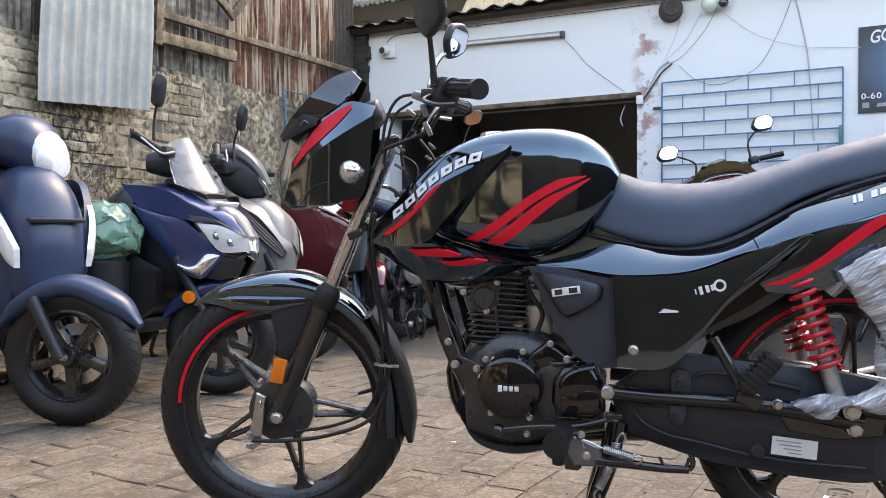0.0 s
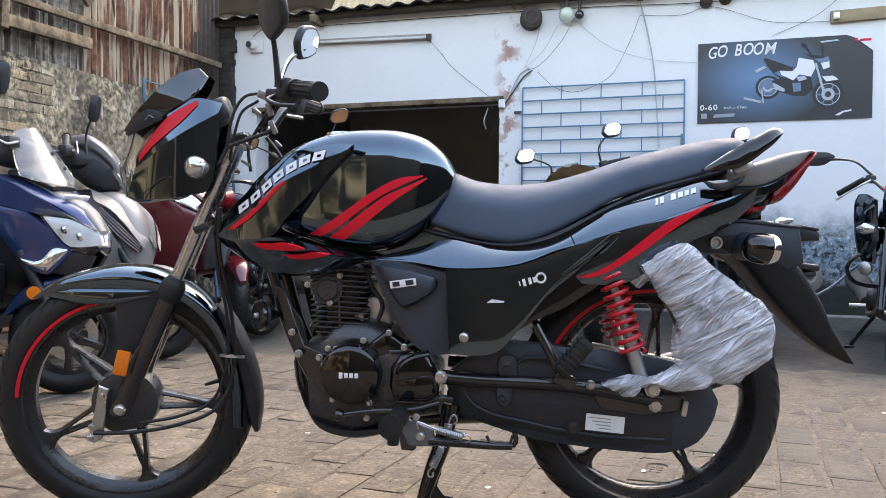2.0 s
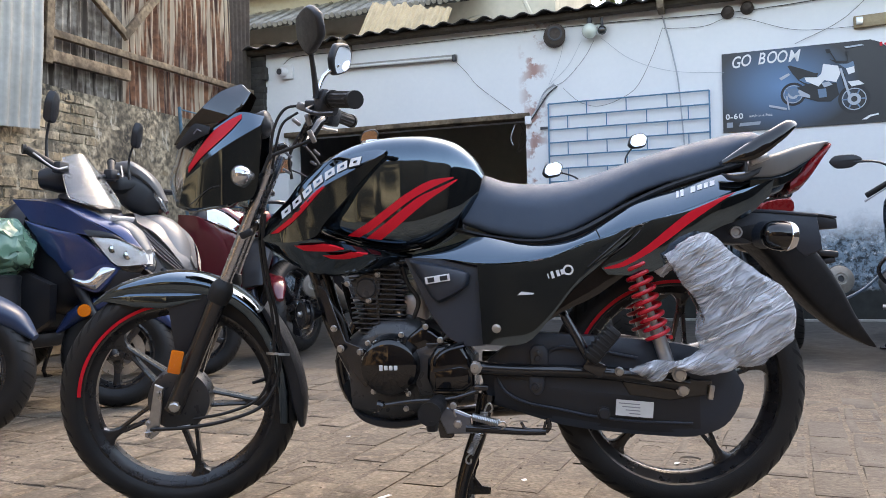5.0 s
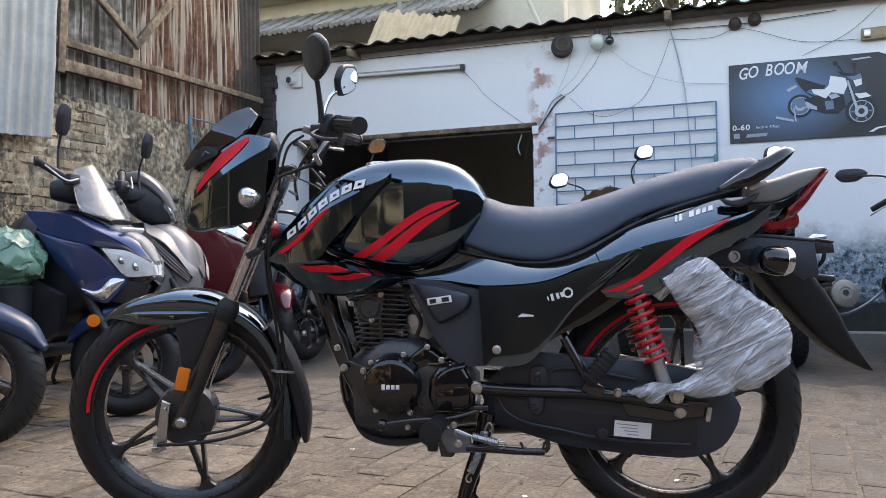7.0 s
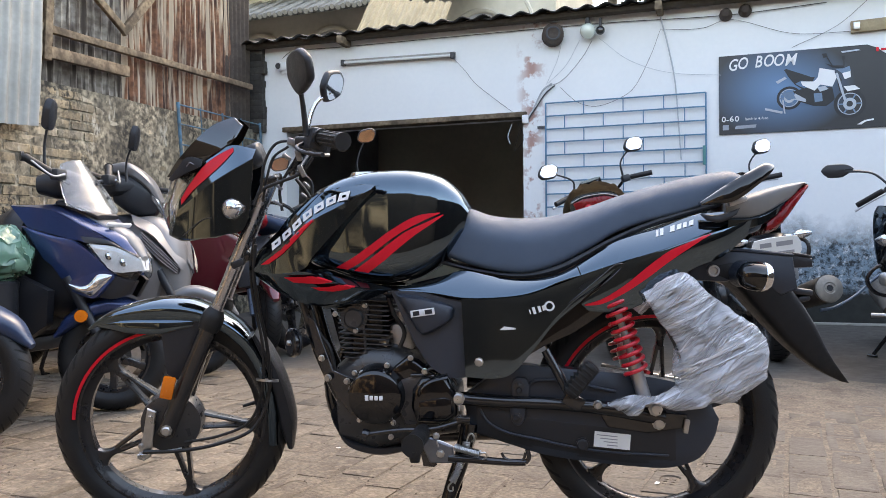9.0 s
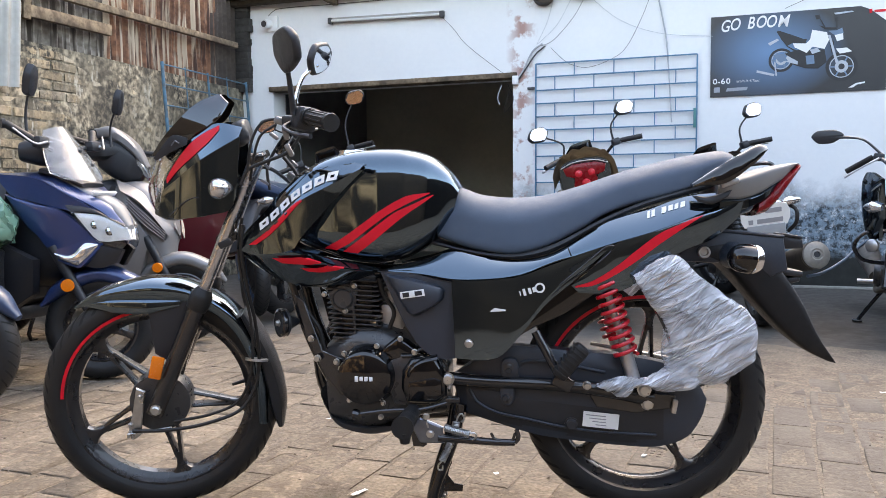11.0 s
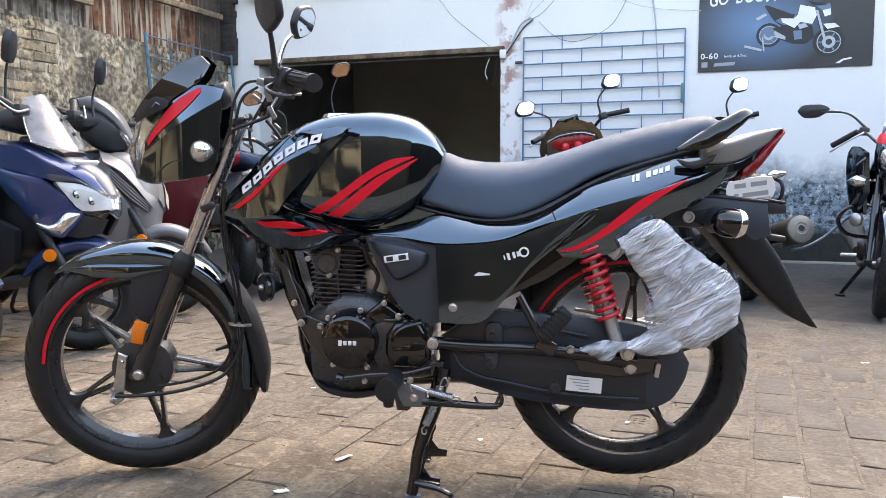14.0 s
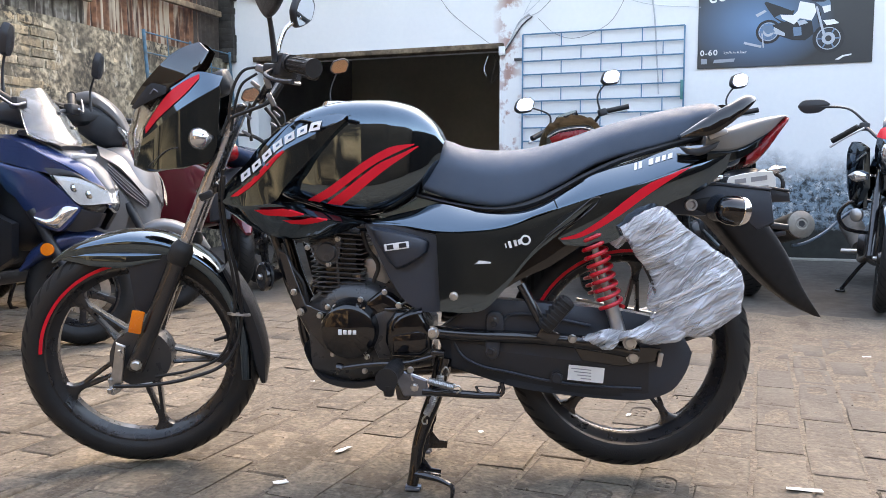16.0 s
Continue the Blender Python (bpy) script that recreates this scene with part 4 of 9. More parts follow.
fpart("red_sticker", decal(cowl_tree, [(-0.456, 1.052), (-0.497, 1.031), (-0.530, 1.006), (-0.567, 0.960), (-0.591, 0.922)], [(-0.456, 1.041), (-0.485, 1.009), (-0.524, 0.974), (-0.558, 0.944), (-0.590, 0.908)]), RED, motorcycle, "red stripe sticker")
fpart("headlamp_core", hull([(-0.601, 0.971), (-0.582, 0.988), (-0.546, 1.005)], [(-0.618, 0.839), (-0.607, 0.824), (-0.572, 0.818)], [0.04, 0.065, 0.075], 10, 16, 2.8), PLASTIC, motorcycle)
fpart("brow_strip", tube([(p[0], -0.128, p[1]) for p in [(-0.585, 0.830), (-0.532, 0.871), (-0.479, 0.873)]], 0.0012, 12, 6), PLASTIC, motorcycle)
for s in (-1, 1):
    ind = [(-0.459, 0.899)]
    x, z = ind[0]
    lamp = fpart("indicator", moved(lathe([(0.0005, -0.02), (0.014, -0.018), (0.023, -0.01), (0.0265, 0.002), (0.022, 0.016), (0.01, 0.032), (0.0005, 0.036)], 24), pose(x, 0.165 * s, z, 0, 0, -58 if s < 0 else -122)), LENS, motorcycle, "round chrome-faced indicator")
    fpart("indicator_stem", tube([(x + 0.015, 0.17 * s, z), (x + 0.03, 0.1 * s, z - 0.004)], 0.01), PLASTIC, lamp)

# control cables, brackets behind the cowl
for pts, y, r in (([(-0.294, 1.068), (-0.344, 1.060), (-0.373, 1.015), (-0.387, 0.939)], -0.15, 0.0036), ([(-0.316, 1.053), (-0.354, 1.026), (-0.373, 0.971), (-0.384, 0.913)], -0.12, 0.0034), ([(-0.255, 1.026), (-0.286, 0.986), (-0.337, 0.964), (-0.386, 0.943), (-0.407, 0.905)], -0.13, 0.0045), ([(-0.284, 1.040), (-0.320, 0.991), (-0.343, 0.943), (-0.339, 0.887)], -0.09, 0.004), ([(-0.304, 0.969), (-0.277, 0.934), (-0.263, 0.905)], -0.05, 0.005)):
    fpart("control_cable", tube([(p[0], y, p[1]) for p in pts], r, 24, 8), RUBBERHOSE, motorcycle)
for x_, y_, w_ in ((388, 168, 0.03), (384, 194, 0.034), (438, 165, 0.03), (432, 182, 0.026), (466, 178, 0.028), (452, 212, 0.03)):
    q = [(-0.894, 1.216), (0.521, -0.376)]
    fx, fz = q[0][0] + (q[1][0] - q[0][0]) * x_ / 1000, q[0][1] + (q[1][1] - q[0][1]) * y_ / 1000
    fpart("fork_bracket", box((fx, -0.085, fz), (w_ * 0.7, 0.026, 0.007), 0.002, (0, 38 - 0.4 * (y_ - 180), 0)), STEELBLUE, motorcycle, "dull steel bracket")
for (x, z), sz, tilt in zip([(-0.303, 1.063), (-0.289, 1.031), (-0.318, 1.026), (-0.282, 0.991)], ((0.026, 0.026, 0.018), (0.014, 0.02, 0.03), (0.026, 0.014, 0.01), (0.013, 0.018, 0.034)), (20, -15, 40, -25)):
    fpart("lever_clamp", box((x, -0.165, z), sz, 0.004, (0, tilt, 0)), LEVERCAST, motorcycle, "grey cast lever clamp")
# instruments, yokes, handlebar
fpart("instrument_panel", hull([(-0.431, 1.057), (-0.402, 1.066), (-0.389, 1.040)], [(-0.446, 0.997), (-0.413, 0.994), (-0.388, 1.012)], [0.07, 0.075, 0.06], 10, 18, 3.5), PLASTIC, motorcycle)
fpart("top_yoke", box((-0.373, 0, 0.965), (0.05, 0.2, 0.022), 0.008, (0, -22, 0)), FRAME, motorcycle, "black top yoke")
fpart("lower_yoke", box((-0.452, 0, 0.763), (0.06, 0.17, 0.03), 0.008, (0, -22, 0)), FRAME, motorcycle)
hb = [(-0.179, 1.061)]
gx, gz = hb[0]
bar = [(gx, -0.37, gz), (gx - 0.05, -0.26, gz + 0.012), (gx - 0.09, -0.17, gz - 0.012), (gx - 0.13, -0.1, gz - 0.07), (gx - 0.13, 0, gz - 0.075)]
fpart("handlebar", tube(bar + [(p[0], -p[1], p[2]) for p in bar[-2::-1]], 0.011, 60), FRAME, motorcycle, "black tubular handlebar")
for s in (-1, 1):
    a, b = Vector((gx, 0.37 * s, gz)), Vector((gx - 0.052, 0.255 * s, gz + 0.012))
    grip = fpart("grip", joined(tube([a, b], [0.0175, 0.0165], m=20), tube([a.lerp(b, -0.03), a.lerp(b, 0.06)], 0.0205, m=20), tube([a.lerp(b, 0.9), a.lerp(b, 1.0)], 0.021, m=20)), RUBBER, motorcycle, "ribbed black rubber grip")
    for k in range(12):
        ang = 2 * math.pi * k / 12
        off = Vector((0, 0, 0.0172)) @ Matrix.Rotation(ang, 3, (a - b).normalized())
        fpart("grip_rib", tube([a.lerp(b, 0.1) + off, a.lerp(b, 0.85) + off], 0.0022, m=5), RUBBER, grip)
    fpart("switch_box", box((gx - 0.063, 0.225 * s, gz + 0.006), (0.05, 0.056, 0.056), 0.009, (0, 15, -22 * s)), PLASTIC, motorcycle)
    lever = [(gx - 0.09, 0.21 * s, gz - 0.0), (gx - 0.11, 0.25 * s, gz - 0.012), (gx - 0.085, 0.31 * s, gz - 0.025), (gx - 0.045, 0.375 * s, gz - 0.03)]
    fpart("lever", tube(lever, [0.006, 0.005, 0.0045, 0.0055], m=8), PLASTIC if s < 0 else ALU, motorcycle)
    fpart("lever_perch", box((gx - 0.09, 0.2 * s, gz), (0.05, 0.03, 0.03), 0.006, (0, 0, 20 * s)), PLASTIC, motorcycle)
    head = [(-0.273, 1.217)]
    stem = [(-0.266, 1.089), (-0.272, 1.158)]
    (hx, hz), (s0, s1) = head[0], stem
    if s > 0:
        (hx, hz), (s0, s1) = (-0.209, 1.235), [(-0.280, 1.119), (-0.257, 1.183)]
    stem_part = fpart("mirror_stem", joined(tube([(s0[0], 0.235 * s, s0[1] - 0.012), (s0[0], 0.235 * s, s0[1]), (s1[0], 0.25 * s, s1[1]), (hx - 0.005, 0.275 * s, hz - 0.015)], [0.009, 0.007, 0.006, 0.006], 18)), PLASTIC if s < 0 else CHROME, motorcycle)
    edge = rounded([(-0.072, -0.004), (-0.05, 0.044), (0.03, 0.056), (0.074, 0.03), (0.062, -0.02), (-0.03, -0.046)])
    bm = slab(edge, -0.009, 0.011, 0.008, 3)
    tilt = pose(hx, 0.3 * s, hz, 0, 0, 0) @ pose(0, 0, 0, 12, 0, 68 * s + (180 if s > 0 else 0) * 0)
    shell = fpart("mirror", moved(bm, tilt), PLASTIC, motorcycle, "black mirror shell")
    bm = bmesh.new()
    ring_pts = [(x * 0.82, 0, z * 0.82) for x, z in edge]
    bm.faces.new([bm.verts.new(p) for p in ring_pts])
    fpart("mirror_glass", moved(bm, tilt @ pose(0, 0.0118 if s < 0 else -0.0098, 0)), MIRROR, shell)

# fuel tank, shroud and their stickers
tank_bm = hull([(-0.299, 0.877), (-0.257, 0.915), (-0.196, 0.947), (-0.159, 0.961), (-0.100, 0.975), (-0.027, 0.980), (0.046, 0.976), (0.103, 0.958), (0.146, 0.922), (0.171, 0.880)], [(-0.282, 0.762), (-0.239, 0.730), (-0.181, 0.712), (-0.109, 0.691), (-0.037, 0.685), (0.020, 0.694), (0.070, 0.717), (0.112, 0.748), (0.151, 0.803)],
               [0.06, 0.1, 0.128, 0.142, 0.149, 0.151, 0.147, 0.132, 0.11, 0.085], 48, 72, 4.4, 0.04)
tank_tree = BVHTree.FromBMesh(tank_bm)
tank = part("fuel_tank", tank_bm, BLACK, motorcycle, "gloss black fuel tank")
CREASE = [(-0.390, 0.724), (-0.309, 0.772), (-0.265, 0.809), (-0.218, 0.848), (-0.151, 0.882), (-0.069, 0.924)]
for s in (-1, 1):
    # an upper facet turned to the sky, and an upright one under the crease
    facet = plate([(-0.404, 0.724), (-0.381, 0.764), (-0.321, 0.821), (-0.288, 0.860), (-0.246, 0.894), (-0.203, 0.919), (-0.145, 0.931), (-0.088, 0.938), (-0.062, 0.934)], CREASE, [0.108, 0.118, 0.124, 0.128, 0.130, 0.132, 0.134, 0.138, 0.148], [0.124, 0.150, 0.158, 0.162, 0.163, 0.158], 0.001, 0.014, s, 36, 10)
    face = plate([(x, z - 0.0005) for x, z in CREASE], [(-0.388, 0.718), (-0.311, 0.714), (-0.242, 0.726), (-0.220, 0.755), (-0.181, 0.798), (-0.138, 0.844), (-0.095, 0.889), (-0.062, 0.921)], [0.124, 0.150, 0.158, 0.162, 0.163, 0.158], [0.120, 0.150, 0.160, 0.160, 0.160, 0.160, 0.158, 0.157], 0.0, 0.02, s, 40, 12)
    ledge = plate([(-0.247, 0.728), (-0.205, 0.718), (-0.141, 0.702), (-0.085, 0.691), (-0.021, 0.675)], [(-0.235, 0.716), (-0.193, 0.701), (-0.137, 0.685), (-0.080, 0.675), (-0.030, 0.671)], [0.158, 0.148, 0.146, 0.144, 0.14], [0.168, 0.171, 0.170, 0.166, 0.152], 0.0, 0.012, s, 28, 6)
    belly = plate([(-0.390, 0.720), (-0.311, 0.714), (-0.235, 0.719), (-0.193, 0.704), (-0.137, 0.688), (-0.080, 0.678), (-0.030, 0.674)], [(-0.398, 0.716), (-0.335, 0.672), (-0.263, 0.639), (-0.191, 0.628), (-0.118, 0.637), (-0.036, 0.665)], [0.120, 0.150, 0.168, 0.171, 0.170, 0.166, 0.152], [0.105, 0.115, 0.120, 0.120, 0.122, 0.130], 0.004, 0.016, s, 34, 10)
    if s < 0:
        shroud_tree = BVHTree.FromBMesh(joined(facet.copy(), face.copy()))
        lower_tree = BVHTree.FromBMesh(joined(ledge.copy(), belly.copy()))
    part("tank_shroud", facet, BLACK, motorcycle, "gloss black upper facet of the tank shroud")
    part("shroud_side", face, BLACK, motorcycle, "gloss black tank shroud")
    part("shroud_ledge", ledge, BLACK, motorcycle)
    part("lower_shroud", belly, BLACK, motorcycle)
for tree, up, low in ((tank_tree, [(-0.168, 0.728), (-0.118, 0.754), (-0.068, 0.788), (-0.019, 0.823), (0.044, 0.857), (0.100, 0.866)], [(-0.135, 0.723), (-0.097, 0.742), (-0.047, 0.779), (0.002, 0.814), (0.058, 0.844), (0.100, 0.863)]),
                      (tank_tree, [(-0.118, 0.720), (-0.069, 0.754), (-0.026, 0.787), (0.016, 0.817), (0.065, 0.840), (0.107, 0.861)], [(-0.080, 0.715), (-0.040, 0.744), (0.002, 0.779), (0.044, 0.812), (0.079, 0.836), (0.110, 0.859)]),
                      (shroud_tree, [(-0.360, 0.737), (-0.308, 0.772), (-0.272, 0.807), (-0.243, 0.834), (-0.217, 0.852)], [(-0.338, 0.738), (-0.301, 0.762), (-0.262, 0.798), (-0.236, 0.826), (-0.214, 0.847)]),
                      (lower_tree, [(-0.292, 0.707), (-0.250, 0.708), (-0.207, 0.708), (-0.165, 0.696)], [(-0.267, 0.694), (-0.236, 0.692), (-0.200, 0.691), (-0.165, 0.694)]),
                      (lower_tree, [(-0.222, 0.682), (-0.179, 0.683), (-0.144, 0.688), (-0.108, 0.684)], [(-0.200, 0.673), (-0.165, 0.672), (-0.137, 0.676), (-0.108, 0.682)])):
    part("red_sticker", decal(tree, up, low, lift=0.008 if tree is lower_tree else 0.003), RED, motorcycle, "red stripe sticker")
# white name along the shroud, drawn as slanted blocks
name_line = spline([(-0.331, 0.782), (-0.295, 0.809), (-0.266, 0.834), (-0.237, 0.861), (-0.208, 0.879), (-0.179, 0.895), (-0.151, 0.906), (-0.118, 0.912)], 70)
for k in range(7):
    p, q = name_line[10 * k], name_line[10 * k + 8]
    d = (q - p).normalized()
    up = Vector((-d.y, d.x)) * 0.0115 + Vector((0.004, 0.0))
    mark = decal(shroud_tree, [tuple(p + up), tuple(q + up)], [tuple(p - up), tuple(q - up)], 4, 2, 0.003)
    part("name_block", mark, WHITE, motorcycle, "white name sticker block")
    a, b = p.lerp(q, 0.34), p.lerp(q, 0.7)
    hole = decal(shroud_tree, [tuple(a + up * 0.3), tuple(b + up * 0.3)], [tuple(a - up * 0.3), tuple(b - up * 0.3)], 3, 2, 0.0036)
    part("name_gap", hole, BLACK, motorcycle)
part("filler_cap", moved(lathe([(0.001, 0.012), (0.04, 0.012), (0.045, 0.0), (0.001, 0.0)], 32), pose(-0.113, 0, 0.976 - 0.008, -90, 0, 0) @ pose(0, 0, 0, 180, 0, 0)), CHROME, motorcycle)

# seat
part("seat", hull([(0.042, 0.802), (0.139, 0.860), (0.168, 0.879), (0.220, 0.862), (0.300, 0.853), (0.387, 0.859), (0.473, 0.881), (0.559, 0.910), (0.657, 0.937), (0.755, 0.958), (0.832, 0.968), (0.861, 0.956)], [(0.055, 0.778), (0.122, 0.751), (0.191, 0.726), (0.261, 0.712), (0.316, 0.709), (0.385, 0.727), (0.466, 0.768), (0.533, 0.808), (0.600, 0.833), (0.680, 0.853), (0.759, 0.878), (0.813, 0.901)],
     [0.073, 0.086, 0.094, 0.1, 0.105, 0.105, 0.102, 0.095, 0.089, 0.084, 0.08, 0.05], 50, 44, 2.1, 0.1, 9.0), SEAT, motorcycle, "grey-black vinyl dual seat")
part("seat_base", hull([(0.071, 0.754), (0.186, 0.725), (0.301, 0.715), (0.401, 0.740), (0.527, 0.803), (0.637, 0.848), (0.828, 0.902)], [(0.090, 0.734), (0.191, 0.712), (0.302, 0.695), (0.399, 0.709), (0.521, 0.778), (0.628, 0.824), (0.787, 0.869)], [0.075, 0.098, 0.106, 0.108, 0.095, 0.088, 0.075], 30, 16, 4.0), PLASTIC, motorcycle)

# side panels and tail
for s in (-1, 1):
    bm = plate([(-0.011, 0.676), (0.081, 0.698), (0.157, 0.718), (0.234, 0.704), (0.316, 0.696), (0.398, 0.712), (0.466, 0.748), (0.546, 0.795), (0.639, 0.823), (0.731, 0.853), (0.809, 0.862)], [(-0.004, 0.670), (0.080, 0.665), (0.157, 0.654), (0.234, 0.654), (0.316, 0.663), (0.398, 0.691), (0.466, 0.714), (0.547, 0.741), (0.640, 0.768), (0.732, 0.802), (0.803, 0.831)],
               [0.125, 0.116, 0.105, 0.117, 0.127, 0.13, 0.12, 0.102, 0.096, 0.092, 0.092], [0.13, 0.145, 0.16, 0.16, 0.155, 0.15, 0.15, 0.15, 0.145, 0.138, 0.12], 0.005, 0.012, s, 48, 12, 1.0)
    if s < 0:
        upper_tree = BVHTree.FromBMesh(bm)
    part("upper_side_panel", bm, BLACK, motorcycle, "gloss black side panel")
    bm = plate([(0.157, 0.651), (0.234, 0.651), (0.316, 0.660), (0.398, 0.688), (0.466, 0.713), (0.547, 0.739)], [(0.167, 0.462), (0.234, 0.458), (0.279, 0.470), (0.331, 0.527), (0.386, 0.594), (0.453, 0.650)], [0.170, 0.170, 0.166, 0.160, 0.157, 0.157], [0.179, 0.179, 0.177, 0.173, 0.166, 0.158], 0.002, 0.016, s, 26, 12)
    part("side_cover", bm, BLACK, motorcycle, "gloss black side cover")
    bm = plate([(0.447, 0.639), (0.507, 0.694), (0.547, 0.737), (0.640, 0.767), (0.732, 0.800), (0.810, 0.823), (0.862, 0.841)], [(0.465, 0.621), (0.522, 0.619), (0.583, 0.633), (0.650, 0.683), (0.722, 0.726), (0.788, 0.751), (0.853, 0.802)], [0.156, 0.158, 0.158, 0.154, 0.146, 0.130, 0.104], [0.154, 0.153, 0.152, 0.147, 0.138, 0.122, 0.098], 0.004, 0.016, s, 30, 10)
    if s < 0:
        tail_tree = BVHTree.FromBMesh(bm)
    part("tail_side_panel", bm, BLACK, motorcycle)
    bm = plate([(-0.025, 0.669), (0.051, 0.667), (0.121, 0.650), (0.177, 0.639)], [(0.036, 0.537), (0.078, 0.481), (0.121, 0.456), (0.172, 0.456)], [0.134, 0.138, 0.14, 0.14], [0.138, 0.146, 0.15, 0.15], 0.002, 0.02, s, 20, 12)
    part("inner_side_cover", bm, CHARCOAL, motorcycle, "charcoal textured side cover")
    bm = plate([(-0.014, 0.665), (0.041, 0.657), (0.124, 0.636), (0.138, 0.625)], [(0.041, 0.574), (0.062, 0.560), (0.103, 0.580), (0.134, 0.603)], [0.142, 0.148, 0.15, 0.15], [0.146, 0.152, 0.154, 0.152], 0.018, 0.02, s, 18, 14, 0.22)
    part("air_scoop", bm, CHARCOAL, motorcycle)
part("red_sticker", decal(tail_tree, [(0.455, 0.637), (0.498, 0.651), (0.551, 0.684), (0.604, 0.727), (0.656, 0.765), (0.708, 0.788), (0.762, 0.812)], [(0.457, 0.634), (0.498, 0.639), (0.551, 0.665), (0.604, 0.700), (0.656, 0.739), (0.708, 0.774), (0.764, 0.809)], 60, 6, 0.002), RED, motorcycle, "red stripe sticker")
part("panel_seam", decal(upper_tree, [(0.437, 0.733), (0.440, 0.733)], [(0.447, 0.706), (0.450, 0.706)], 2, 8, 0.001), GROOVE, motorcycle)
for s in (-1, 1):
    part("rear_cover", plate([(0.292, 0.512), (0.343, 0.562), (0.418, 0.631), (0.472, 0.682), (0.526, 0.672)], [(0.309, 0.504), (0.347, 0.527), (0.378, 0.544), (0.425, 0.565), (0.473, 0.596), (0.520, 0.630)], 0.138, 0.14, 0.002, 0.01, s, 18, 6), COVER, motorcycle, "black cover before the shock absorber")
    part("cover_crease", tube([(p[0], 0.1655 * s, p[1]) for p in [(0.377, 0.595), (0.437, 0.647), (0.497, 0.684), (0.536, 0.718), (0.547, 0.735), (0.529, 0.733), (0.510, 0.718), (0.470, 0.684), (0.417, 0.640)]], 0.0016, 48, 6), COVER, motorcycle)
    part("cover_slot", slab([(0.425, 0.661), (0.450, 0.685), (0.483, 0.704), (0.515, 0.722), (0.513, 0.714), (0.490, 0.699), (0.450, 0.670)], 0.162 * s, 0.150 * s, 0.0), GROOVE, motorcycle)
x, z = 0.061, 0.618
badge = part("scoop_badge", moved(box((0, 0, 0), (0.06, 0.0015, 0.017), 0.0005), pose(x, -0.1735, z, 0, -8, 0)), WHITE, motorcycle, "grey maker badge on the air scoop")
for dx, w in ((-0.016, 0.016), (0.015, 0.018)):
    part("badge_field", moved(box((dx, -0.0012, 0), (w, 0.001, 0.011), 0.0), pose(x, -0.1735, z, 0, -8, 0)), PLASTIC, badge)
part("side_flash", slab([(0.250, 0.576), (0.261, 0.585), (0.290, 0.581), (0.289, 0.578)], -0.178, -0.172, 0.0), WHITE, motorcycle, "small silver flash")
x, z = 0.344, 0.626
for dx, h in ((-0.02, 0.011), (-0.01, 0.017), (0.003, 0.015), (0.013, 0.012)):
    part("badge_bar", box((x + dx, -0.1705, z + 0.28 * dx), (0.003 if dx == -0.02 else 0.007, 0.0015, h), 0.0, (0, -16, 0)), WHITE, motorcycle, "white badge mark")
part("badge_ring", moved(lathe([(0.008, -0.001), (0.0125, -0.001), (0.0125, 0.001), (0.008, 0.001)], 24), pose(x + 0.027, -0.17, z + 0.008)), WHITE, motorcycle)
x, z = 0.665, 0.819
for k, (dx, w, h) in enumerate(((-0.034, 0.006, 0.0085), (-0.024, 0.008, 0.0085), (0.0, 0.011, 0.0075), (0.016, 0.011, 0.0065), (0.031, 0.009, 0.0065), (0.045, 0.011, 0.0065))):
    zc = z + 0.3 * dx
    mark = decal(upper_tree, [(x + dx + 0.003, zc + h), (x + dx + w + 0.003, zc + h + 0.3 * w)], [(x + dx, zc - h), (x + dx + w, zc - h + 0.3 * w)], 3, 2, 0.002)
    part("maker_mark", mark, WHITE, motorcycle)
x, z = 0.200, 0.499
part("panel_bolt", bolt(x, -0.182, z, 0.009, 0.01), STEEL, motorcycle)

part("tail_cowl", hull([(0.802, 0.886), (0.882, 0.908), (0.937, 0.925), (0.991, 0.934), (1.016, 0.935)], [(0.80, 0.838), (0.870, 0.840), (0.930, 0.868), (0.975, 0.899), (0.995, 0.924)], [0.104, 0.104, 0.094, 0.074, 0.034], 20, 32, 5.0, -0.05), GREYTAIL, motorcycle, "grey tail cowl")
part("tail_under", hull([(0.808, 0.858), (0.883, 0.866), (0.945, 0.891), (0.995, 0.919)], [(0.803, 0.803), (0.865, 0.803), (0.909, 0.825), (0.974, 0.904)], [0.105, 0.1, 0.085, 0.05], 18, 18, 3.0), BLACK, motorcycle)
part("tail_lamp", hull([(0.905, 0.843), (0.958, 0.895), (1.013, 0.932)], [(0.899, 0.803), (0.933, 0.815), (1.009, 0.913)], [0.09, 0.085, 0.05], 12, 20, 2.8), REDLENS, motorcycle, "red tail lamp")
for s in (-1, 1):
    part("grab_rail", plate([(0.734, 0.883), (0.790, 0.921), (0.853, 0.957), (0.886, 0.974), (0.906, 0.971)], [(0.736, 0.875), (0.806, 0.883), (0.867, 0.924), (0.897, 0.950), (0.909, 0.963)], [0.135, 0.15, 0.15, 0.142, 0.125], [0.14, 0.158, 0.158, 0.15, 0.13], 0.008, 0.03, s, 22, 8, 0.5), COVER, motorcycle, "gloss black grab rail")
    part("rail_hook", plate([(0.736, 0.855), (0.777, 0.852), (0.829, 0.868)], [(0.752, 0.839), (0.784, 0.834), (0.820, 0.852)], 0.125, 0.128, 0.004, 0.01, s, 12, 6), PLASTIC, motorcycle)
    q = [(0.824, 0.885), (0.850, 0.892)]
    part("rail_bracket", box((q[0][0], s * 0.12, q[0][1]), (0.045, 0.02, 0.014), 0.004, (0, -20, 0)), ALU, motorcycle)

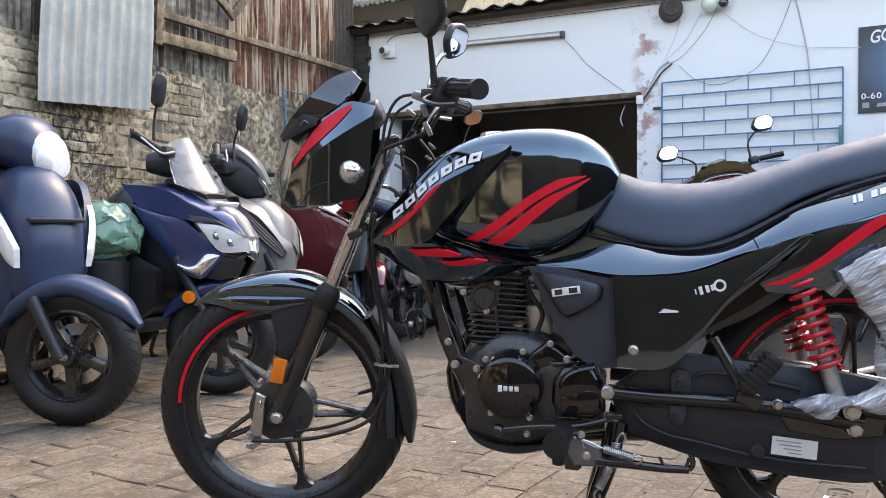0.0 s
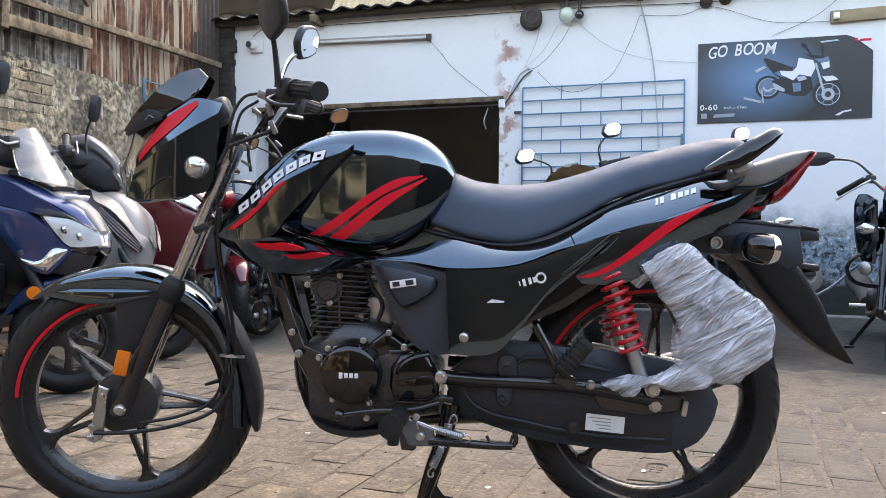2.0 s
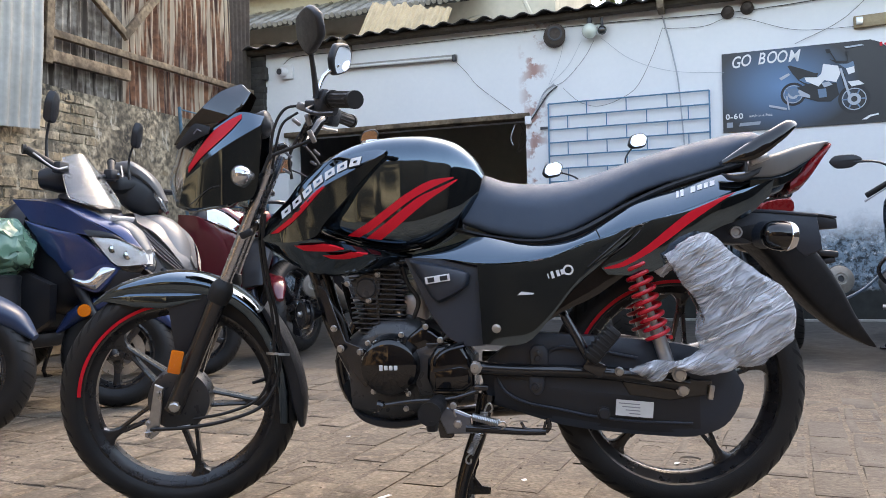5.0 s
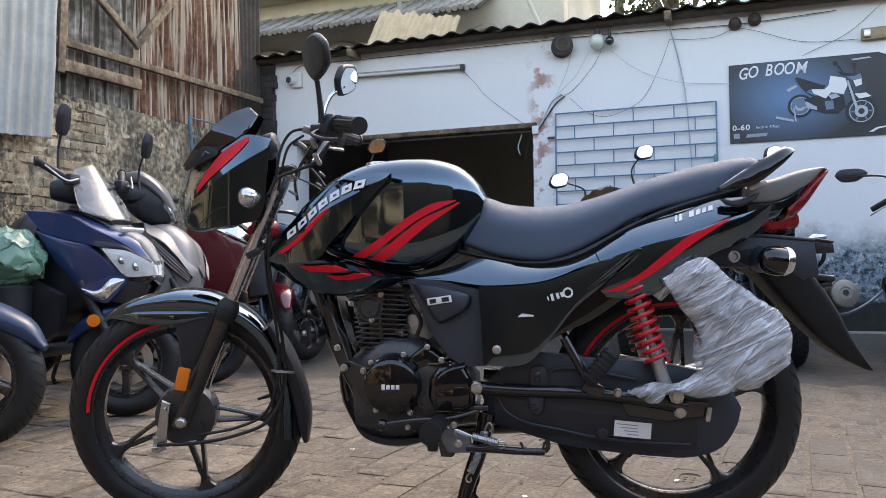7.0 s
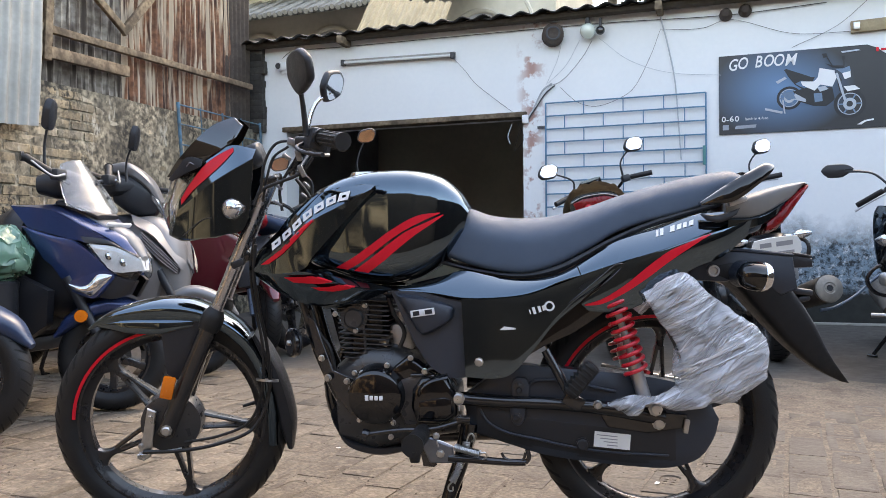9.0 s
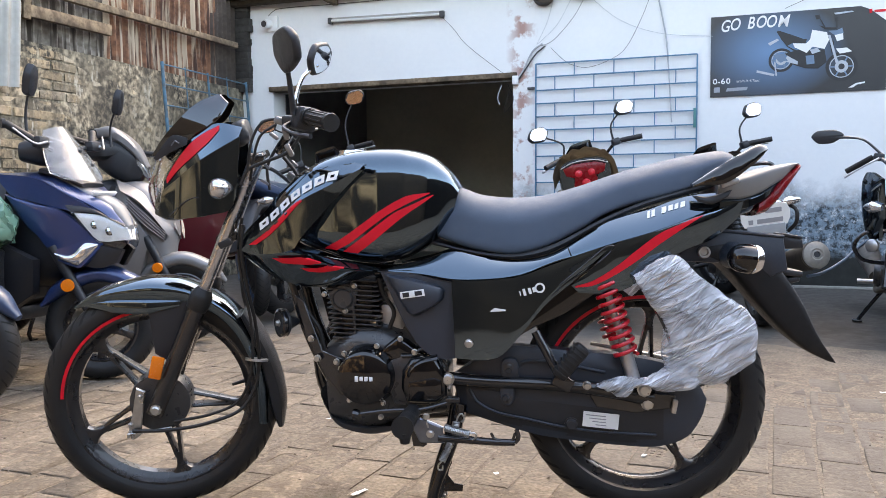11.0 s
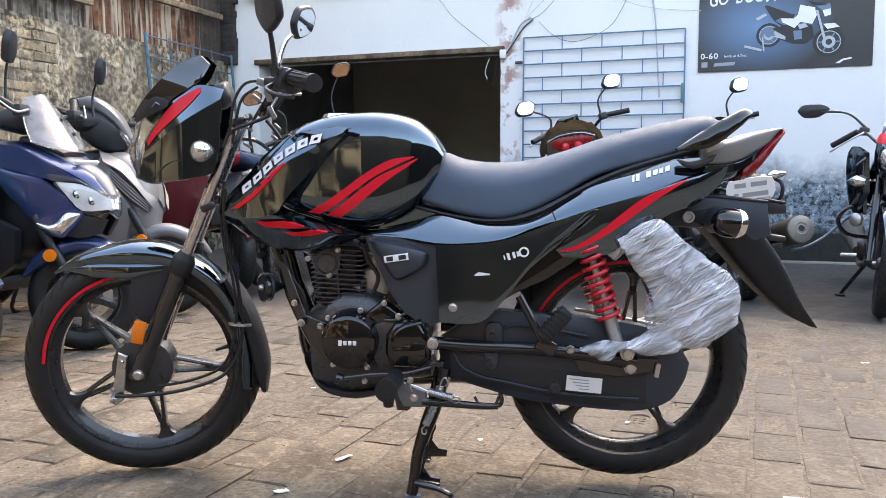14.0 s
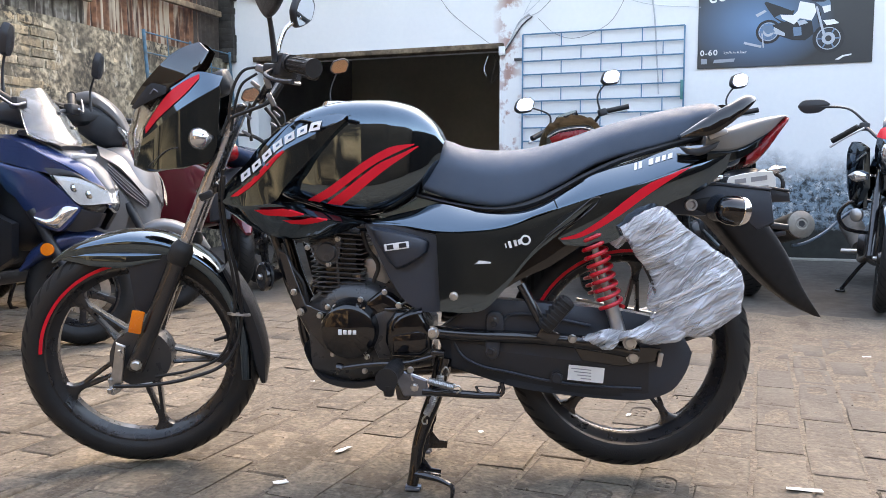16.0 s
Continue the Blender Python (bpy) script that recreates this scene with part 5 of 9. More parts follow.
# rear mudguard and number plate carrier
part("rear_mudguard", hull([(0.732, 0.729), (0.831, 0.739), (0.908, 0.721), (0.970, 0.668), (1.024, 0.589), (1.067, 0.506), (1.123, 0.428)], [(0.737, 0.702), (0.806, 0.691), (0.845, 0.660), (0.905, 0.590), (0.976, 0.514), (1.040, 0.464), (1.101, 0.433)], [0.075, 0.085, 0.082, 0.072, 0.06, 0.042, 0.006], 30, 18, 6.0), MUDBLACK, motorcycle, "matt black rear mudguard")
part("plate_carrier", slab([(0.711, 0.731), (0.791, 0.767), (0.842, 0.767), (0.966, 0.754), (0.978, 0.671), (0.937, 0.653), (0.874, 0.701), (0.804, 0.687), (0.720, 0.692)], -0.08, 0.08, 0.009, 2), CHARCOAL, motorcycle, "smooth dark plate carrier")
part("carrier_lip", tube([(0.80, -0.076, 0.765), (0.842, -0.078, 0.766), (0.966, -0.078, 0.753)], [0.004, 0.005, 0.004], 8, 8), CHARCOAL, motorcycle)
part("plate_lamp", joined(slab([(0.972, 0.756), (1.026, 0.745), (1.028, 0.722), (0.978, 0.720)], -0.035, 0.035, 0.006, 2), box((1.0, 0, 0.753), (0.05, 0.075, 0.006), 0.002, (0, 10, 0))), PLASTIC, motorcycle)
part("plate_bracket", joined(box((0.996, 0, 0.661), (0.055, 0.1, 0.016), 0.005, (0, 6, 0)), box((1.0, 0, 0.643), (0.035, 0.09, 0.014), 0.004, (0, -12, 0))), PLASTIC, motorcycle)
for s in (-1, 1):
    turn = pose(0.852, 0.145 * s, 0.705, 0, 0, -90 - 14 * s) @ pose(0, 0, 0, -8, 0, 0)
    lamp = part("indicator", moved(lathe([(0.0005, -0.036), (0.014, -0.034), (0.026, -0.026), (0.033, -0.012), (0.036, 0.006), (0.0355, 0.022), (0.03, 0.028), (0.001, 0.03)], 36), turn), COVER, motorcycle, "black rear indicator with a chrome rim")
    part("indicator_rim", moved(lathe([(0.029, 0.036), (0.033, 0.036), (0.0365, 0.03), (0.037, 0.019), (0.0345, 0.017), (0.029, 0.026)], 36), turn), CHROME, lamp, "chrome rim")
    part("indicator_lens", moved(lathe([(0.0005, 0.041), (0.018, 0.039), (0.03, 0.034), (0.03, 0.026), (0.0005, 0.026)], 30), turn), AMBER, lamp, "amber lens")
    part("indicator_stem", tube([(0.848, 0.125 * s, 0.705), (0.843, 0.075 * s, 0.708)], [0.026, 0.034], m=18), CHARCOAL, lamp)
    stud = part("reflector_stud", moved(lathe([(0.010, -0.012), (0.0135, -0.012), (0.015, -0.008), (0.015, 0.002), (0.010, 0.002)], 28), pose(0.772, 0.092 * s, 0.716)), ALU, motorcycle, "grey metal ring stud")
    part("stud_core", bolt(0.772, 0.09 * s, 0.716, 0.0095, 0.007, s), ALU, stud)

# engine, crankcase covers, cylinder
part("crankcase", hull([(-0.180, 0.475), (-0.088, 0.537), (0.033, 0.508), (0.138, 0.418)], [(-0.168, 0.268), (-0.060, 0.250), (0.032, 0.280), (0.138, 0.297)], [0.1, 0.12, 0.12, 0.1], 16, 18, 4.0), ENGINE, motorcycle, "black engine crankcase")
cx, cz = (-0.062, 0.406)
cover = part("magneto_cover", moved(lathe([(0.001, -0.175), (0.055, -0.174), (0.066, -0.168), (0.07, -0.155), (0.073, -0.13), (0.078, -0.12), (0.078, -0.06), (0.001, -0.06)], 56), pose(cx, 0, cz)), COVER, motorcycle, "gloss black round engine cover")
for i in range(4):
    part("cover_mark", box((cx - 0.018 + 0.012 * i, -0.176, cz), (0.009, 0.002, 0.014 if i == 0 else 0.011), 0.001), WHITE, motorcycle)
part("clutch_housing", slab([(-0.023, 0.438), (0.037, 0.460), (0.115, 0.457), (0.141, 0.419), (0.138, 0.355), (0.093, 0.331), (0.008, 0.330), (-0.013, 0.381)], -0.135, -0.03, 0.01, 2), ENGINE, motorcycle)
part("sprocket_cover", slab([(0.030, 0.424), (0.053, 0.455), (0.116, 0.463), (0.140, 0.414), (0.142, 0.360), (0.120, 0.340), (0.041, 0.341), (0.027, 0.378)], -0.156, -0.05, 0.016, 3), COVER, motorcycle, "gloss black sprocket cover")
part("cover_step", slab([(0.047, 0.395), (0.111, 0.408), (0.131, 0.400), (0.131, 0.366), (0.114, 0.354), (0.049, 0.353)], -0.161, -0.15, 0.006, 2), COVER, motorcycle)
part("cover_crest", plate([(0.040, 0.415), (0.048, 0.434), (0.074, 0.453), (0.119, 0.466)], [(0.048, 0.407), (0.056, 0.426), (0.080, 0.444), (0.121, 0.455)], 0.15, 0.162, 0.002, 0.012, -1, 16, 5), COVER, motorcycle)
part("case_flange", tube([(0.026, -0.14, 0.458), (0.057, -0.14, 0.460), (0.074, -0.14, 0.474), (0.116, -0.14, 0.479), (0.130, -0.14, 0.455), (0.143, -0.14, 0.434)], 0.0035, 20, 8), ENGINE, motorcycle)
part("gearbox_top", slab([(-0.046, 0.444), (-0.018, 0.479), (0.013, 0.503), (0.039, 0.492), (0.070, 0.469), (0.097, 0.456), (0.032, 0.431)], -0.13, 0.1, 0.01, 3), COVER, motorcycle)
for i in range(15):
    f = i / 14
    x, z = -0.095 - 0.012 * f, 0.468 + 0.176 * f
    wide = min(0.078 + 0.3 * f, 0.136)
    fin = joined(box((x, 0, z), (wide, 0.2, 0.0038), 0.0012, (0, 3, 0)), box((x, -0.098, z + 0.004), (0.006, 0.006, 0.009), 0.001))
    part("cooling_fin", fin, FINS, motorcycle)
part("cylinder", joined(box((-0.097, 0, 0.548), (0.084, 0.156, 0.19), 0.012), box((-0.108, 0, 0.648), (0.125, 0.15, 0.04), 0.012, (0, 3, 0))), ENGINE, motorcycle)
x, z = -0.128, 0.596
part("cam_cover", moved(lathe([(0.001, -0.108), (0.022, -0.108), (0.026, -0.104), (0.026, -0.098), (0.034, -0.098), (0.036, -0.09), (0.036, -0.05), (0.001, -0.05)], 32), pose(x, 0, z)), ENGINE, motorcycle)
part("cam_cover_plate", slab([(-0.171, 0.616), (-0.096, 0.637), (-0.087, 0.620), (-0.111, 0.562), (-0.131, 0.556), (-0.160, 0.588)], -0.096, -0.06, 0.004), ENGINE, motorcycle)
for q, r in (((-0.177, 0.608), 0.006), ((-0.099, 0.630), 0.006), ((-0.123, 0.565), 0.006), ((-0.203, 0.499), 0.007), ((-0.187, 0.449), 0.008), ((-0.138, 0.441), 0.007), ((-0.118, 0.462), 0.006), ((-0.099, 0.462), 0.006),
             ((-0.127, 0.424), 0.006), ((-0.035, 0.482), 0.006), ((0.025, 0.501), 0.006), ((0.061, 0.468), 0.007), ((-0.106, 0.344), 0.006), ((-0.020, 0.338), 0.006), ((0.051, 0.358), 0.005), ((-0.026, 0.302), 0.006)):
    part("engine_bolt", bolt(q[0], -0.099 if q[1] > 0.55 else -0.138, q[1], r, 0.012), STEEL, motorcycle)
x, z = -0.045, 0.529
part("intake_clamp", moved(lathe([(0.016, -0.014), (0.025, -0.014), (0.027, -0.01), (0.027, 0.01), (0.025, 0.014), (0.016, 0.014)], 28), pose(x, -0.06, z, 0, 0, 60)), ALU, motorcycle, "grey metal intake clamp")
# carburettor, plug lead
x, z = -0.012, 0.540
part("carburettor", joined(box((x, -0.02, z), (0.06, 0.09, 0.08), 0.012), tube([(x - 0.06, 0, z - 0.002), (x, 0, z)], 0.026, m=16), tube([(x, -0.03, z + 0.04), (x, -0.03, z + 0.07)], 0.02, m=14)), ALU, motorcycle, "grey cast carburettor")
for pts in ([(-0.010, 0.520), (0.002, 0.563), (-0.024, 0.606), (-0.038, 0.648)], [(0.047, 0.456), (0.070, 0.492), (0.054, 0.520), (0.033, 0.563)], [(-0.244, 0.618), (-0.223, 0.560), (-0.194, 0.517), (-0.181, 0.459)]):
    part("hose", tube([(p[0], -0.09, p[1]) for p in pts], 0.0055, 20), RUBBERHOSE, motorcycle)
# frame, down tube, cradle
for s in (-1, 1):
    pts = [(-0.296, 0.689), (-0.268, 0.616), (-0.237, 0.513), (-0.189, 0.409), (-0.145, 0.335), (-0.108, 0.291)]
    part("down_tube", tube([(p[0], 0.05 * s, p[1]) for p in pts], 0.016, 24), FRAME, motorcycle, "black frame down tube")
    part("engine_plate", slab([(-0.247, 0.607), (-0.226, 0.593), (-0.178, 0.465), (-0.106, 0.437), (-0.092, 0.380), (-0.129, 0.351), (-0.167, 0.399), (-0.220, 0.505)], 0.125 * s, 0.117 * s, 0.001), FRAME, motorcycle)
    pts = [(-0.296, 0.700), (-0.163, 0.672), (-0.016, 0.660), (0.158, 0.690), (0.330, 0.702), (0.471, 0.740), (0.637, 0.803), (0.827, 0.855)]
    part("frame_rail", tube([(p[0], 0.06 * s, p[1]) for p in pts], 0.014, 30), FRAME, motorcycle)
part("horn_rim", moved(lathe([(0.03, -0.026), (0.037, -0.024), (0.038, -0.016), (0.036, -0.012), (0.03, -0.014)], 32), pose(-0.277, -0.09, 0.533, 0, 0, -50)), FRAME, motorcycle, "black horn rim")
part("horn_bolt", moved(bolt(0, -0.024, 0, 0.007, 0.01), pose(-0.277, -0.09, 0.533, 0, 0, -50)), STEEL, motorcycle)
part("horn", moved(lathe([(0.001, -0.02), (0.03, -0.024), (0.036, -0.018), (0.036, -0.006), (0.02, 0.004), (0.008, 0.03), (0.001, 0.03)], 32), pose(-0.277, -0.09, 0.533, 0, 0, -50)), PLASTIC, motorcycle)
part("skid_plate", hull([(-0.200, 0.352), (-0.160, 0.292), (-0.091, 0.270), (0.016, 0.272)], [(-0.183, 0.303), (-0.145, 0.258), (-0.060, 0.239), (0.032, 0.257)], [0.08, 0.1, 0.1, 0.09], 14, 14, 4.0), PLASTIC, motorcycle)

# swing arm, chain case, stands, pegs
chain = part("chain_case", plate([(0.150, 0.395), (0.233, 0.458), (0.282, 0.480), (0.359, 0.477), (0.471, 0.468), (0.554, 0.462), (0.651, 0.447), (0.733, 0.422), (0.767, 0.387)], [(0.176, 0.306), (0.261, 0.281), (0.361, 0.254), (0.474, 0.239), (0.586, 0.230), (0.669, 0.229), (0.737, 0.252), (0.774, 0.302), (0.787, 0.348)], [0.085, 0.1, 0.105, 0.105, 0.105, 0.105, 0.1, 0.09, 0.08], [0.085, 0.09, 0.095, 0.095, 0.095, 0.095, 0.09, 0.085, 0.08], 0.012, 0.045, -1, 34, 12, 0.35), CHARCOAL, motorcycle, "charcoal plastic chain case")
lower = plate([(0.186, 0.382), (0.276, 0.362), (0.374, 0.354), (0.485, 0.342), (0.595, 0.332), (0.677, 0.334)], [(0.191, 0.308), (0.276, 0.286), (0.375, 0.263), (0.486, 0.248), (0.597, 0.239), (0.679, 0.249)], 0.108, 0.1, 0.006, 0.012, -1, 20, 8, 0.4)
part("chain_case_lower", lower, PLASTIC, motorcycle)
for k, (x, z) in enumerate([(0.296, 0.432), (0.291, 0.352)]):
    edge = [(0.281, 0.405), (0.276, 0.437), (0.287, 0.452), (0.311, 0.452), (0.32, 0.437), (0.319, 0.405)] if k == 0 else [(0.276, 0.383), (0.275, 0.350), (0.284, 0.334), (0.299, 0.334), (0.309, 0.350), (0.309, 0.383)]
    part("case_boss", slab(rounded(edge, 4), -0.126, -0.1, 0.004, 2), CHARCOAL, motorcycle)
    part("boss_bolt", joined(bolt(x, -0.126, z, 0.0085, 0.006), moved(lathe([(0.009, -0.1275), (0.013, -0.127), (0.013, -0.124), (0.009, -0.124)], 20), pose(x, 0, z))), ENGINE, motorcycle)
part("case_ridge", tube([(0.320, -0.119, 0.432), (0.337, -0.12, 0.445), (0.386, -0.12, 0.446), (0.44, -0.12, 0.438), (0.532, -0.119, 0.42)], 0.004, 24, 8), CHARCOAL, motorcycle)
part("case_ridge", tube([(0.195, -0.1065, 0.372), (0.217, -0.1125, 0.338), (0.267, -0.113, 0.312), (0.338, -0.113, 0.298), (0.422, -0.111, 0.28), (0.52, -0.109, 0.268), (0.66, -0.107, 0.262)], 0.0035, 32, 8), CHARCOAL, motorcycle)
for s in (-1, 1):
    pts = [(0.146, 0.399), (0.248, 0.393), (0.401, 0.388), (0.512, 0.379), (0.649, 0.358)]
    part("swing_arm", tube([(p[0], s * 0.122, p[1]) for p in pts], [0.017, 0.016, 0.016, 0.018, 0.02], 20, 12), FRAME, motorcycle, "black swing arm")
    part("arm_end", slab([(0.485, 0.378), (0.595, 0.372), (0.704, 0.365), (0.707, 0.334), (0.609, 0.318), (0.513, 0.331)], s * 0.115, s * 0.105, 0.002), FRAME, motorcycle)
    q0, q1 = [(0.361, 0.525), (0.424, 0.410)]
    part("peg_bracket", tube([(q0[0], s * 0.15, q0[1]), (q1[0], s * 0.165, q1[1])], 0.012, m=12), FRAME, motorcycle)
    q = (0.444, 0.462)
    peg = part("footrest", box((q[0], s * 0.2, q[1]), (0.036, 0.045, 0.095), 0.008, (0, 40, 0)), RUBBER, motorcycle, "folded ribbed rubber pillion footrest")
    for k in range(7):
        part("rib", box((q[0] - 0.0025 + math.sin(radians(40)) * 0.012 * (k - 3), s * 0.2, q[1] + 0.002 + math.cos(radians(40)) * 0.012 * (k - 3)), (0.036, 0.048, 0.005), 0.001, (0, 40, 0)), RUBBER, peg)
    q = (0.427, 0.407)
    part("peg_hinge", box((q[0], s * 0.172, q[1]), (0.05, 0.03, 0.035), 0.006, (0, 30, 0)), FRAME, motorcycle)
    q = (0.049, 0.314)
    part("front_footrest", joined(tube([(q[0] + 0.008, s * 0.15, q[1] + 0.006), (q[0], s * 0.27, q[1])], [0.02, 0.024], m=18), tube([(q[0], s * 0.268, q[1]), (q[0], s * 0.276, q[1])], 0.027, m=18), tube([(q[0] + 0.004, s * 0.262, q[1] - 0.015), (q[0] + 0.004, s * 0.262, q[1] - 0.04)], [0.016, 0.012], m=10)), RUBBER, motorcycle, "black rubber footrest")
    # shock absorber
    t0, t1 = [(0.527, 0.650), (0.605, 0.390)]
    A, B = Vector((t0[0], s * 0.135, t0[1])), Vector((t1[0], s * 0.135, t1[1]))
    shock = part("shock_absorber", joined(tube([A.lerp(B, 0.6), B], 0.017, m=16), tube([A, A.lerp(B, 0.65)], 0.009, m=12)), ALU, motorcycle, "grey damper body")
    coil = []
    turns, top_f, end_f = 9, 0.02, 0.72
    d = (B - A).normalized()
    e1 = d.cross(Vector((0, 1, 0))).normalized()
    e2 = d.cross(e1)
    for k in range(turns * 14 + 1):
        ang = 2 * math.pi * k / 14
        coil.append(A.lerp(B, top_f + (end_f - top_f) * k / (turns * 14)) + 0.027 * (e1 * math.cos(ang) + e2 * math.sin(ang)))
    part("spring", tube(coil, 0.0052, len(coil) - 1, 8), REDSPRING, shock, "red coil spring")
for q, y, r in (((0.144, 0.401), -0.138, 0.014), ((0.487, 0.391), -0.138, 0.009), ((0.634, 0.346), -0.128, 0.013), ((0.623, 0.385), -0.15, 0.014), ((0.295, 0.422), -0.122, 0.008), ((0.287, 0.354), -0.122, 0.008), ((0.451, 0.287), -0.112, 0.014)):
    part("chassis_bolt", bolt(q[0], y, q[1], r, 0.014), STEEL if r > 0.008 and r != 0.014 or y < -0.13 else PLASTIC, motorcycle)
part("rear_axle", tube([(AXR[0], -0.13, AXR[2]), (AXR[0], 0.13, AXR[2])], 0.009), STEEL, motorcycle)
part("chain_adjuster", box((0.700, -0.125, 0.339), (0.012, 0.012, 0.034), 0.002, (0, 10, 0)), STEEL, motorcycle)
part("brake_torque_rod", tube([(0.516, 0.1, 0.453), (0.759, 0.1, 0.409)], 0.005), STEEL, motorcycle)
x, z = 0.523, 0.299
part("case_label", box((x, -0.1185, z), (0.088, 0.0015, 0.038), 0.0, (0, 5, 0)), PAPER, motorcycle, "white printed paper label")
for k in range(4):
    part("print_bar", box((x - 0.012 + 0.004 * k, -0.1198, z + 0.012 - 0.008 * k), (0.05 - 0.008 * k, 0.0008, 0.0022), 0.0, (0, 5, 0)), PRINT, motorcycle)

# folded side stand with its spring
q = (0.104, 0.274)
part("side_stand_bracket", slab([(0.056, 0.295), (0.078, 0.313), (0.112, 0.299), (0.134, 0.291), (0.139, 0.251), (0.078, 0.250)], -0.182, -0.172, 0.003), STEELBLUE, motorcycle, "dull steel side stand bracket")
part("bracket_plate", slab([(0.051, 0.282), (0.076, 0.288), (0.094, 0.243), (0.086, 0.237), (0.060, 0.238)], -0.17, -0.162, 0.002), FRAME, motorcycle)
part("side_stand", joined(tube([(p[0], -0.175, p[1]) for p in [(0.123, 0.263), (0.195, 0.259), (0.264, 0.255), (0.311, 0.255)]], [0.0105, 0.0095, 0.009, 0.008], m=12), tube([(p[0], -0.175, p[1]) for p in [(0.311, 0.255), (0.319, 0.267), (0.315, 0.287)]], 0.006, m=8), tube([(p[0], -0.178, p[1]) for p in [(0.253, 0.278), (0.264, 0.263), (0.303, 0.261), (0.311, 0.279)]], 0.0035, m=8)), FRAME, motorcycle, "black side stand, folded up")


def coil_spring(a, b, r, wire, turns, m_, parent, y):
    A, B = Vector((a[0], y, a[1])), Vector((b[0], y, b[1]))
    d = (B - A).normalized()
    e1 = d.cross(Vector((0, 1, 0))).normalized()
    e2 = d.cross(e1)
    pts = [A.lerp(B, k / (turns * 8)) + r * (e1 * math.cos(math.pi * k / 4) + e2 * math.sin(math.pi * k / 4)) for k in range(turns * 8 + 1)]
    return part("stand_spring", tube(pts, wire, len(pts) - 1, 6), m_, parent, "zinc plated coil spring")


s0, s1 = [(0.141, 0.294), (0.201, 0.279)]
coil_spring(s0, s1, 0.0075, 0.0022, 15, STEEL, motorcycle, -0.195)
hooks = [(0.139, 0.294), (0.098, 0.309), (0.101, 0.293)], [(0.201, 0.279), (0.213, 0.282), (0.218, 0.273), (0.208, 0.265)]
for pts in hooks:
    part("spring_hook", tube([(p[0], -0.195, p[1]) for p in pts], 0.0022, 12, 6), STEEL, motorcycle)
q2 = (0.094, 0.317)
part("stand_bolt", bolt(q2[0], -0.18, q2[1], 0.007, 0.01), STEEL, motorcycle)
part("stand_bolt", bolt(q[0], -0.182, q[1], 0.0085, 0.01), STEEL, motorcycle)
# centre stand
for s in (-1, 1):
    leg = [(0.168, 0.330), (0.150, 0.245), (0.124, 0.171), (0.106, 0.112), (0.099, 0.053), (0.092, 0.012)]
    k = [(p[0], s * (0.095 + 0.009 * i), p[1]) for i, p in enumerate(leg)]
    part("centre_stand_leg", tube(k, [0.021, 0.021, 0.02, 0.0165, 0.015, 0.015], 24, 14), COVER, motorcycle, "gloss black centre stand leg")
    part("stand_gusset", slab([(0.134, 0.259), (0.167, 0.240), (0.144, 0.179), (0.133, 0.145), (0.131, 0.105), (0.124, 0.09), (0.120, 0.07), (0.138, 0.047), (0.163, 0.043), (0.161, 0.025), (0.105, 0.023), (0.100, 0.10)], s * 0.113, s * 0.107, 0.001), FRAME, motorcycle, "flat black gusset plate")
    part("stand_foot", joined(tube([(0.075, s * 0.14, 0.009), (0.092, s * 0.14, 0.006), (0.115, s * 0.14, 0.009)], [0.007, 0.009, 0.007], 8, 8), box((0.094, s * 0.14, 0.004), (0.036, 0.026, 0.008), 0.003)), STEELBLUE, motorcycle, "worn steel foot of the stand")
part("centre_stand_pedal", joined(tube([(0.1, -0.14, 0.042), (0.154, -0.15, 0.034), (0.178, -0.155, 0.026), (0.194, -0.165, 0.021), (0.197, -0.185, 0.012), (0.196, -0.205, 0.006)], [0.009, 0.009, 0.007, 0.006, 0.006, 0.005], 16, 8), box((0.135, -0.142, 0.04), (0.06, 0.012, 0.016), 0.003, (0, 8, 0))), FRAME, motorcycle)
part("stand_crossbar", tube([(0.106, -0.12, 0.112), (0.106, 0.12, 0.112)], 0.011), FRAME, motorcycle)
coil_spring((0.153, 0.247), (0.129, 0.196), 0.0078, 0.0022, 12, STEEL, motorcycle, -0.15)
coil_spring((0.165, 0.296), (0.163, 0.278), 0.0078, 0.0022, 5, STEEL, motorcycle, -0.15)
for pts in ([(0.129, 0.196), (0.120, 0.185), (0.121, 0.174), (0.130, 0.174), (0.131, 0.184)], [(0.165, 0.296), (0.172, 0.313), (0.179, 0.317), (0.185, 0.305), (0.178, 0.296)]):
    part("spring_hook", tube([(p[0], -0.15, p[1]) for p in pts], 0.0022, 14, 6), STEEL, motorcycle)
part("gear_lever", joined(tube([(p[0], -0.16, p[1]) for p in [(-0.087, 0.312), (-0.002, 0.324), (0.083, 0.329), (0.153, 0.348)]], 0.005, m=8), tube([(p[0], -0.16, p[1]) for p in [(-0.092, 0.312), (-0.087, 0.312), (-0.081, 0.309)]], 0.014, m=12), box((0.161, -0.18, 0.360), (0.035, 0.03, 0.012), 0.004)), FRAME, motorcycle)
# exhaust on the far side
pts = [(-0.209, 0.490), (-0.259, 0.393), (-0.212, 0.263), (0.014, 0.235), (0.333, 0.273), (0.565, 0.340), (0.793, 0.406)]
part("exhaust", tube([(p[0], 0.16, p[1]) for p in pts], [0.018, 0.018, 0.018, 0.02, 0.04, 0.045, 0.04], 36, 16), FRAME, motorcycle, "black exhaust pipe")


# ---- things on the white wall ----
def flat(points, v):
    """Points (u, z) on the wall's plane, as places in the yard."""
    return [(u, v, z) for u, z in points]


